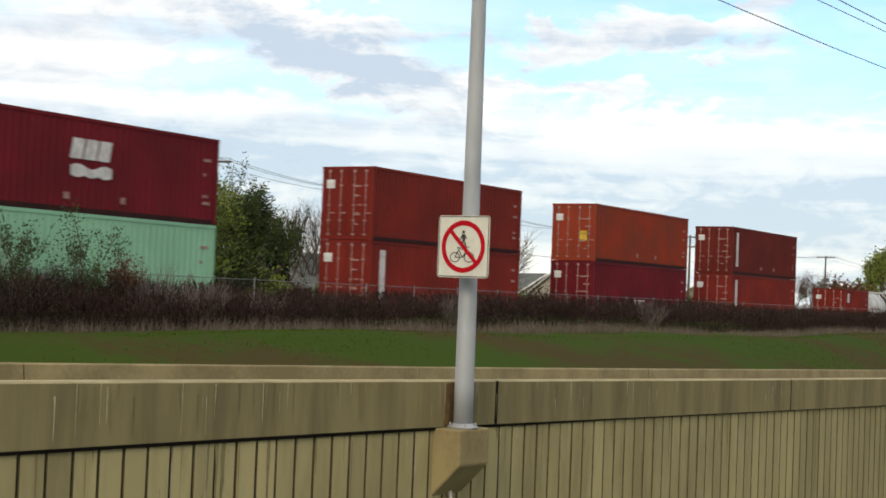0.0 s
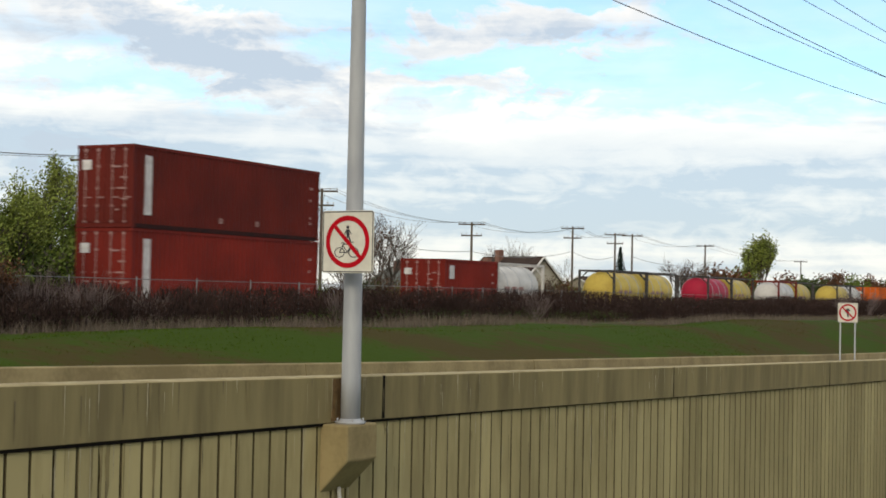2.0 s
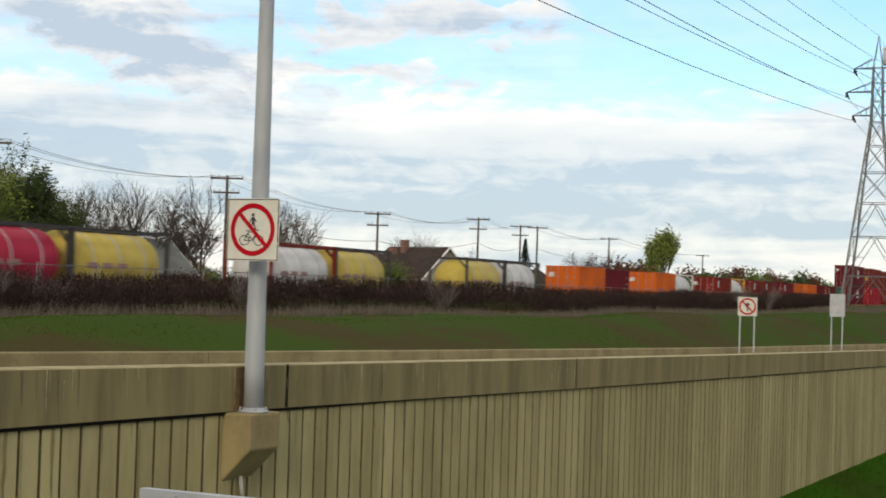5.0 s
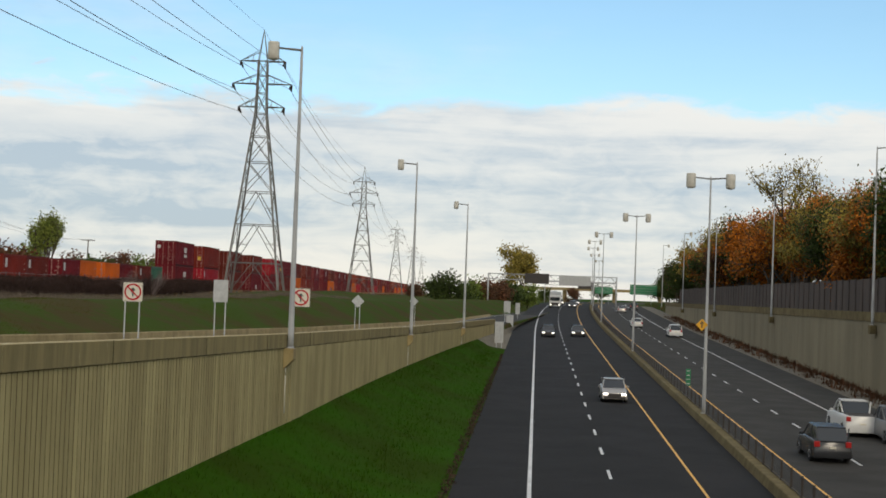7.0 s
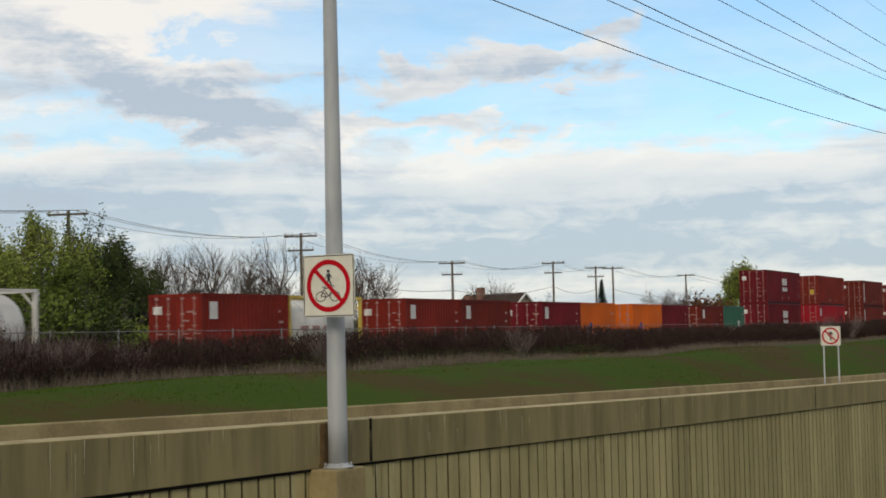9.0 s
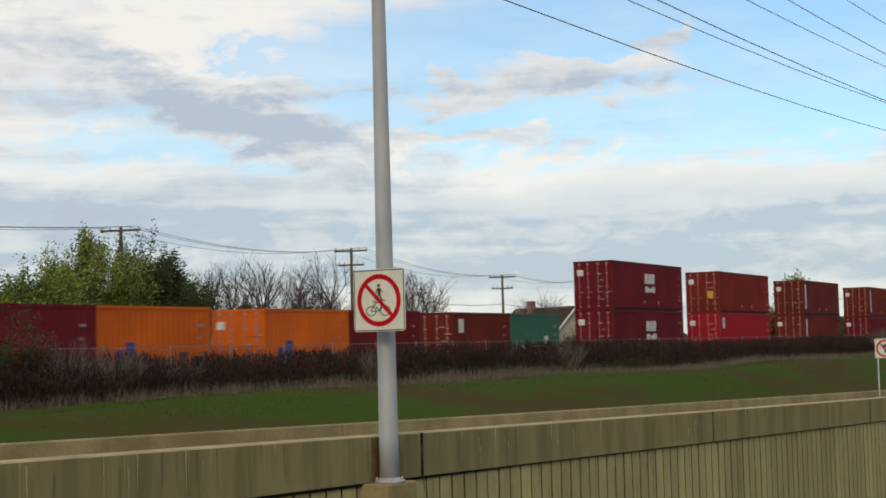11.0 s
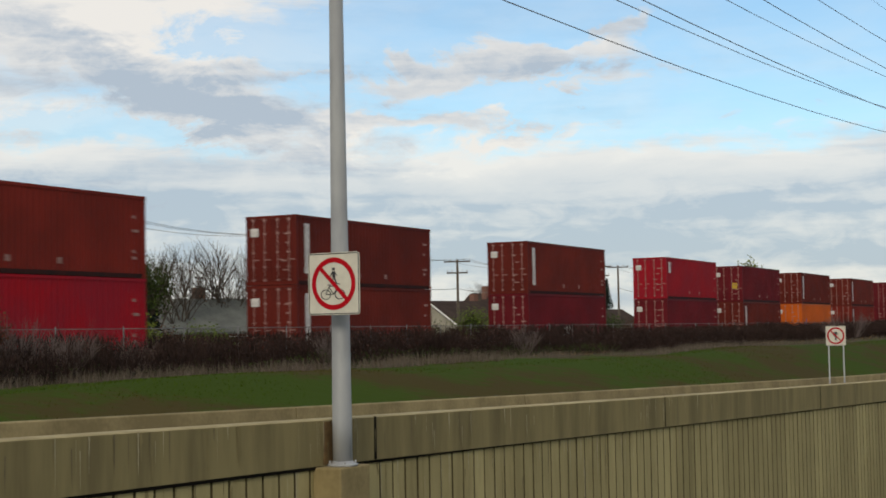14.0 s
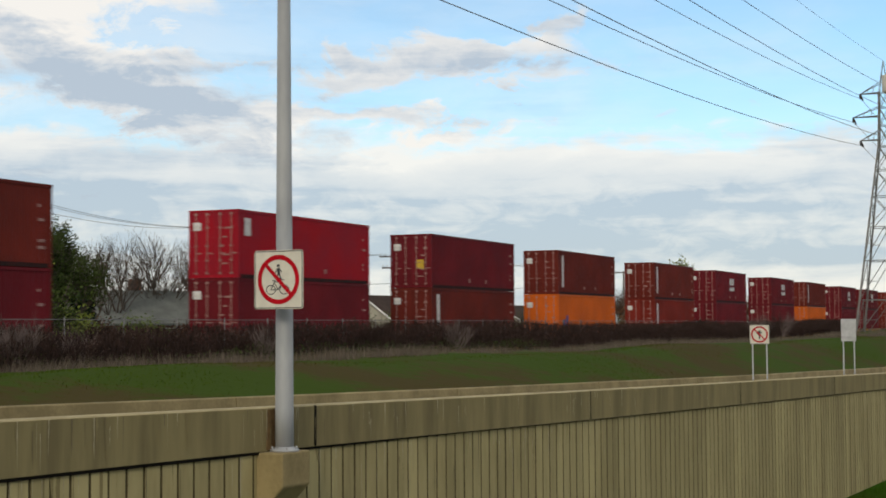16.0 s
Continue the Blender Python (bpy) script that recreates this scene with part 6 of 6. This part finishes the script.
def board(s, w, z0, z1, width, material, label, posts=2, turn=-3.0):
    base = rp(s, w)
    ob = empty("road_board", Matrix.Translation(base) @ pose(0, 0, 0, 0, 0, turn))
    for k in range(posts):
        x = 0 if posts == 1 else (k - 0.5) * width * 0.6
        bm = bmesh.new()
        box(bm, x - 0.05, x + 0.05, 0.03, 0.13, -0.4, z1 - 0.1)
        part("post", bm, GALV, ob)
    bm = bmesh.new()
    box(bm, -width / 2, width / 2, -0.02, 0.02, z0, z1, 0.005)
    pl = part("panel", bm, material, ob)
    bm = bmesh.new()
    for k in range(4):
        zz = z0 + (z1 - z0) * (k + 0.5) / 4
        box(bm, -width / 2 + 0.05, width / 2 - 0.05, -0.05, -0.022, zz - 0.03, zz + 0.03)
    part("stiffener", bm, SIGN_BACK, pl)
    return tagged(ob, label, "road sign")


board(166, -3.9, 0.6, 2.9, 0.95, SIGN_BACK, "tall grey back of a road sign beside the slip road")
board(212, -3.6, 0.5, 2.2, 1.0, SIGN_BACK, "grey back of a road sign at the merge")
board(216, -4.1, 2.4, 4.0, 0.95, SIGN_BACK, "grey back of a high road sign at the merge")
board(248, -3.2, 1.2, 3.0, 0.7, SIGN_BACK, "grey back of a small road sign at the merge", 1)
board(110, 11.0, 0.9, 2.1, 0.34, SIGN_GREEN, "narrow green kilometre marker on the median fence", 1)
board(430, 24.5, 3.2, 6.0, 7.5, SIGN_GREEN, "large green direction sign beside the far carriageway")
board(520, 12.5, 3.4, 5.6, 6.0, SIGN_GREEN, "large green direction sign over the median")


def gantry(s, w0, w1, h, label, panels):
    a, b = rp(s, w0), rp(s, w1)
    L = (b - a).length
    ob = empty("sign_gantry", Matrix.Translation(a) @ pose(0, 0, 0, 0, 0, math.degrees(math.atan2(b.y - a.y, b.x - a.x))))
    for x in (0, L):
        bm = bmesh.new()
        for y in (-0.4, 0.4):
            tube(bm, (x, y, -0.3), (x, y, h), 0.16, 0.16, 8)
        tube(bm, (x, -0.4, h * 0.5), (x, 0.4, h * 0.5), 0.08, 0.08, 6)
        part("column", bm, GALV, ob)
    for y in (-0.4, 0.4):
        bm = bmesh.new()
        for z in (h - 1.3, h - 0.1):
            tube(bm, (0, y, z), (L, y, z), 0.10, 0.10, 6)
        n = int(L / 1.3)
        for i in range(n):
            x0, x1 = L * i / n, L * (i + 1) / n
            tube(bm, (x0, y, h - 1.3 if i % 2 else h - 0.1), (x1, y, h - 0.1 if i % 2 else h - 1.3), 0.05, 0.05, 4)
        part("truss", bm, GALV, ob)
    for x0, x1, z0, z1, m in panels:
        bm = bmesh.new()
        box(bm, x0, x1, -0.62, -0.52, z0, z1, 0.01)
        part("panel", bm, m, ob)
    return tagged(ob, label, "sign gantry")


gantry(335, -12.5, 15.5, 7.4, "steel truss sign gantry over the carriageway", [(8.0, 13.3, 5.4, 7.6, BLACK_STEEL), (15.5, 22.4, 5.2, 7.4, SIGN_BACK)])
gantry(560, -10.0, 16.0, 7.4, "distant steel truss sign gantry", [(12.0, 18.0, 5.0, 7.4, BLACK_STEEL)])


def overpass():
    """A low concrete road bridge far along the carriageway."""
    ob = empty("overpass")
    bm = bmesh.new()
    a, b = rp(700, -60), rp(700, 70)
    box(bm, a.x, b.x, 697, 706, 12.4, 13.6)
    part("deck", bm, CONCRETE_CAP, ob)
    for w in (-12, 11, 32):
        p = rp(700, w)
        bm = bmesh.new()
        box(bm, p.x - 0.8, p.x + 0.8, 699, 704, 6.8, 12.4)
        part("pier", bm, CONCRETE_CAP, ob)
    tagged(ob, "pale concrete road bridge over the distant carriageway", "bridge")


overpass()


def boulder(x, y, sx, sy, sz, seed, material, label):
    bm = bmesh.new()
    bmesh.ops.create_icosphere(bm, subdivisions=2, radius=1)
    for v in bm.verts:
        k = 1 + 0.25 * noise.noise(v.co * 1.7 + Vector((seed, 0, 0)))
        v.co = Vector((v.co.x * sx, v.co.y * sy, v.co.z * sz)) * k
    tagged(part("boulder", bm, material, None, m=Matrix.Translation((x, y, bank_at(x, y) + sz * 0.4))), label, "boulder")


for az, d, sx, sy, sz, sd, m in ((6.75, 92, 0.7, 0.5, 0.35, 1, CONCRETE_CAP), (5.2, 98, 1.1, 0.8, 0.7, 2, BALLAST), (4.8, 100, 0.9, 0.8, 0.9, 3, BALLAST)):
    a = radians(az)
    boulder(-math.sin(a) * d, math.cos(a) * d, sx, sy, sz, sd, m, "weathered grey boulder lying on the grass bank")


def overhead_sign_back():
    """The back of a traffic sign that stands just below the camera's lookout."""
    ob = empty("highway_sign", Matrix.Translation((-3.13, 4.62, 0)))
    bm = bmesh.new()
    box(bm, 0.0, 1.5, 0.01, 0.03, 6.2, 8.22)
    part("panel", bm, SIGN_BACK, ob)
    for z in (8.215, 8.0, 7.2, 6.25):
        bm = bmesh.new()
        box(bm, -0.003, 1.503, -0.03, 0.008, z, z + 0.035)
        part("edge_rail", bm, GALV, ob)
    for x in (0.12, 0.62, 1.1):
        bm = bmesh.new()
        box(bm, x, x + 0.035, -0.045, 0.009, 6.2, 8.235)
        part("stiffener", bm, GALV, ob)
    for x in (0.3, 1.2):
        bm = bmesh.new()
        tube(bm, (x, 0.09, 1.2), (x, 0.09, 8.0), 0.06, 0.06, 10)
        part("post", bm, GALV, ob)
    tagged(ob, "bare aluminium back of a large traffic sign", "road sign")


overhead_sign_back()


# ---------------------------------------------------------------- traffic
CAR_PAINT = {"silver": mat("car_silver", (0.42, 0.40, 0.38), 0.3, (0.38, 0.36, 0.34), 1.0, 3.0, metal=0.5), "dark": mat("car_charcoal", (0.03, 0.032, 0.035), 0.25, (0.025, 0.026, 0.03), 1.0, 3.0), "white": mat("car_white", (0.68, 0.68, 0.66), 0.3, (0.6, 0.6, 0.58), 1.0, 3.0), "grey": mat("car_grey", (0.16, 0.165, 0.17), 0.35, (0.13, 0.135, 0.14), 1.0, 3.0)}
HEAD = mat("headlamp", (0.9, 0.9, 0.85), 0.2, emit=(1.0, 0.95, 0.85, 3.0))
TAIL = mat("tail_lamp", (0.35, 0.01, 0.01), 0.3, emit=(1.0, 0.05, 0.03, 0.05))
# half profiles along the car, nose first: (distance, lower body top), and the cabin
SHAPES = {
    "sedan": dict(L=4.5, W=1.78, body=[(0, 0.45), (0.05, 0.68), (0.9, 0.84), (1.35, 0.92), (3.5, 0.98), (4.4, 0.95), (4.5, 0.55)], cabin=[(1.25, 0.90), (2.0, 1.40), (2.4, 1.45), (3.2, 1.43), (4.0, 0.97)]),
    "suv": dict(L=4.7, W=1.88, body=[(0, 0.5), (0.05, 0.85), (0.8, 1.0), (1.3, 1.08), (4.6, 1.12), (4.7, 0.6)], cabin=[(1.2, 1.06), (1.9, 1.62), (2.4, 1.70), (4.2, 1.68), (4.62, 1.10)]),
    "pickup": dict(L=5.7, W=2.0, body=[(0, 0.55), (0.05, 1.0), (1.2, 1.12), (1.6, 1.18), (3.7, 1.2), (5.6, 1.22), (5.7, 0.65)], cabin=[(1.5, 1.16), (2.1, 1.80), (2.5, 1.88), (3.4, 1.86), (3.75, 1.18)]),
}


def vehicle(kind, paint, label, lights):
    """Nose towards -y, wheels on z = 0."""
    sh = SHAPES[kind]
    L, W = sh["L"], sh["W"]
    ob = empty("car" if kind != "pickup" else "pickup_truck")
    bm = bmesh.new()

    def hull(prof, low, w, top_w):
        left, right = [], []
        for x, z in prof:
            left.append(bm.verts.new((-top_w / 2, x, z)))
            right.append(bm.verts.new((top_w / 2, x, z)))
        l0, r0 = [bm.verts.new((-w / 2, x, low(x))) for x, z in prof], [bm.verts.new((w / 2, x, low(x))) for x, z in prof]
        for i in range(len(prof) - 1):
            bm.faces.new((left[i], right[i], right[i + 1], left[i + 1]))
            bm.faces.new((l0[i], left[i], left[i + 1], l0[i + 1]))
            bm.faces.new((right[i], r0[i], r0[i + 1], right[i + 1]))
            bm.faces.new((r0[i], l0[i], l0[i + 1], r0[i + 1]))
        bm.faces.new((left[0], l0[0], r0[0], right[0]))
        bm.faces.new((right[-1], r0[-1], l0[-1], left[-1]))

    hull(sh["body"], lambda x: 0.26, W, W * 0.93)
    bmesh.ops.recalc_face_normals(bm, faces=bm.faces)
    bmesh.ops.bevel(bm, geom=list(bm.edges), offset=0.05, segments=2, profile=0.5, affect="EDGES")
    for f in bm.faces:
        f.smooth = True
    part("body", bm, CAR_PAINT[paint], ob)
    cb = sh["cabin"]
    # the open bed's dark recess is imitated by a flat dark plate
    if kind == "pickup":
        bm = bmesh.new()
        box(bm, -W * 0.40, W * 0.40, 3.85, L - 0.12, 1.19, 1.235)
        part("bed_liner", bm, BLACK_STEEL, ob, "flat dark plate in place of the open load bed")
    bm = bmesh.new()
    base = cb[0][1] - 0.05
    hull(cb, lambda x: base, W * 0.90, W * 0.74)
    bmesh.ops.recalc_face_normals(bm, faces=bm.faces)
    part("glasshouse", bm, GLASS_DARK, ob, "dark tinted windows")
    bm = bmesh.new()
    zt = max(z for _, z in cb)
    box(bm, -W * 0.37, W * 0.37, cb[1][0] + 0.05, cb[3][0], zt - 0.02, zt + 0.035, 0.02)
    part("roof", bm, CAR_PAINT[paint], ob)
    for sx in (-1, 1):
        bm = bmesh.new()
        for (y0, z0), (y1, z1) in (((cb[0][0], cb[0][1]), (cb[1][0], cb[1][1])), ((cb[3][0], cb[3][1]), (cb[4][0], cb[4][1]))):
            tube(bm, (sx * W * 0.44, y0, z0), (sx * W * 0.37, y1, z1), 0.04, 0.04, 5)
        tube(bm, (sx * W * 0.445, (cb[1][0] + cb[3][0]) / 2, base), (sx * W * 0.372, (cb[1][0] + cb[3][0]) / 2, zt), 0.035, 0.035, 5)
        part("pillar", bm, CAR_PAINT[paint], ob)
        bm = bmesh.new()
        box(bm, sx * (W / 2 + 0.08) - 0.09, sx * (W / 2 + 0.08) + 0.09, cb[0][0] + 0.45, cb[0][0] + 0.57, cb[0][1] + 0.02, cb[0][1] + 0.16, 0.02)
        part("mirror", bm, CAR_PAINT[paint], ob)
        for y in (0.85, L - 0.95):
            bm = bmesh.new()
            R = 0.33 if kind == "sedan" else 0.38
            lathe(bm, [(R * 0.55, -0.11), (R * 0.97, -0.11), (R, -0.07), (R, 0.07), (R * 0.97, 0.11), (R * 0.55, 0.11)], 18, Matrix.Translation((sx * (W / 2 - 0.10), y, R)) @ Matrix.Rotation(math.pi / 2, 4, "Y"))
            wh = part("wheel", bm, RUBBER, ob)
            bm = bmesh.new()
            lathe(bm, [(R * 0.2, -0.10), (R * 0.56, -0.115), (R * 0.56, 0.115), (R * 0.2, 0.10)], 14, Matrix.Translation((sx * (W / 2 - 0.10), y, R)) @ Matrix.Rotation(math.pi / 2, 4, "Y"))
            part("rim", bm, GALV, wh)
        bm = bmesh.new()
        zf = sh["body"][1][1]
        box(bm, sx * W * 0.34 - 0.17, sx * W * 0.34 + 0.17, -0.02, 0.12, zf - 0.17, zf - 0.03, 0.02)
        part("headlight", bm, HEAD if lights else LAMP_WHITE, ob)
        bm = bmesh.new()
        zr = sh["body"][-2][1]
        box(bm, sx * W * 0.40 - 0.13, sx * W * 0.40 + 0.13, L - 0.14, L + 0.012, zr - 0.32, zr - 0.05, 0.02)
        part("tail_light", bm, TAIL, ob)
    bm = bmesh.new()
    zf = sh["body"][1][1]
    box(bm, -W * 0.26, W * 0.26, -0.015, 0.05, zf - 0.30, zf - 0.06, 0.01)
    box(bm, -W * 0.42, W * 0.42, -0.012, 0.05, 0.30, 0.42, 0.01)
    part("grille", bm, BLACK_STEEL, ob)
    bm = bmesh.new()
    box(bm, -0.16, 0.16, L - 0.03, L + 0.014, 0.72, 0.82)
    part("plate", bm, SIGN_WHITE, ob)
    return tagged(ob, label, "car" if kind != "pickup" else "pickup truck", "traffic on the highway")


def lorry(label):
    ob = empty("lorry")
    bm = bmesh.new()
    box(bm, -1.2, 1.2, 0.0, 2.1, 0.5, 2.9, 0.12)
    part("cab", bm, CAR_PAINT["white"], ob)
    bm = bmesh.new()
    box(bm, -1.05, 1.05, -0.02, 0.06, 1.7, 2.5, 0.02)
    part("windscreen", bm, GLASS_DARK, ob)
    bm = bmesh.new()
    box(bm, -1.25, 1.25, 2.4, 10.0, 1.0, 3.7, 0.05)
    part("cargo_box", bm, CAR_PAINT["white"], ob)
    bm = bmesh.new()
    box(bm, -0.8, 0.8, -0.03, 0.05, 0.7, 1.3, 0.02)
    part("grille", bm, BLACK_STEEL, ob)
    for sx in (-1, 1):
        for y in (1.0, 7.6, 8.7):
            bm = bmesh.new()
            lathe(bm, [(0.25, -0.15), (0.5, -0.15), (0.5, 0.15), (0.25, 0.15)], 18, Matrix.Translation((sx * 1.05, y, 0.5)) @ Matrix.Rotation(math.pi / 2, 4, "Y"))
            part("wheel", bm, RUBBER, ob)
        bm = bmesh.new()
        box(bm, sx * 0.95 - 0.15, sx * 0.95 + 0.15, -0.04, 0.05, 0.75, 0.95, 0.02)
        part("headlight", bm, HEAD, ob)
    return tagged(ob, label, "lorry", "traffic on the highway")


def drive(ob, s7, speed, w, away=False):
    """s7: where its front (or, going away, its tail) is at 7 s along the road."""
    rows = []
    for t in (0, 2, 4, 5, 6, 7, 8, 9, 10, 12, 14, 16):
        s = s7 + speed * (t - 7)
        p, q = rp(s, w), rp(s + 2, w)
        d = q - p
        yaw = math.degrees(math.atan2(-d.x, d.y))
        pitch = math.degrees(math.atan2(d.z, d.xy.length))
        if away:
            body = {"car": 4.7, "pickup_truck": 5.7}.get(ob.name.split(".")[0], 4.7)
            q = rp(s + body, w)
            rows.append((t, pose(q.x, q.y, q.z, -pitch, 0, yaw + 180)))
        else:
            rows.append((t, pose(p.x, p.y, p.z, pitch, 0, yaw)))
    TRAFFIC.append((ob, rows))


drive(vehicle("sedan", "silver", "silver sedan with headlights on in the median lane", True), 103.8, -33, 5.5)
drive(vehicle("sedan", "dark", "dark sedan with headlights on beside the edge line", True), 197.0, -34.9, 1.68)
drive(vehicle("sedan", "dark", "dark sedan with headlights on in the median lane", True), 200.5, -38, 5.6)
drive(lorry("white box lorry with headlights on"), 339.0, -24, 2.2)
drive(vehicle("sedan", "silver", "silver sedan with headlights on in the edge lane", True), 30.5, -33, 1.5)
drive(vehicle("sedan", "dark", "dark sedan in the median lane", True), 31.0, -33, 5.6)
for k, (s, w) in enumerate(((352, 5.9), (372, 5.9), (392, 2.3), (405, 6.2))):
    drive(vehicle("sedan", ("dark", "grey", "silver", "dark")[k], "distant oncoming car with headlights on", True), s, -30, w)
drive(vehicle("suv", "dark", "black sport utility vehicle driving away", False), 74.8, 28, 14.5, True)
drive(vehicle("pickup", "white", "white pickup truck driving away", False), 87.5, 31, 18.6, True)
drive(vehicle("pickup", "grey", "grey pickup truck driving away", False), 84.0, 29, 20.2, True)
drive(vehicle("suv", "white", "white sport utility vehicle driving away", False), 209.7, 28, 19.1, True)
drive(vehicle("sedan", "white", "white sedan driving away", False), 240.0, 30, 15.7, True)
drive(vehicle("sedan", "silver", "silver sedan driving away", False), 322.0, 30, 16.5, True)
drive(vehicle("suv", "dark", "dark sport utility vehicle driving away", False), 350.0, 30, 20.0, True)


make_wall_ribs(WALL_LEFT)
motions()
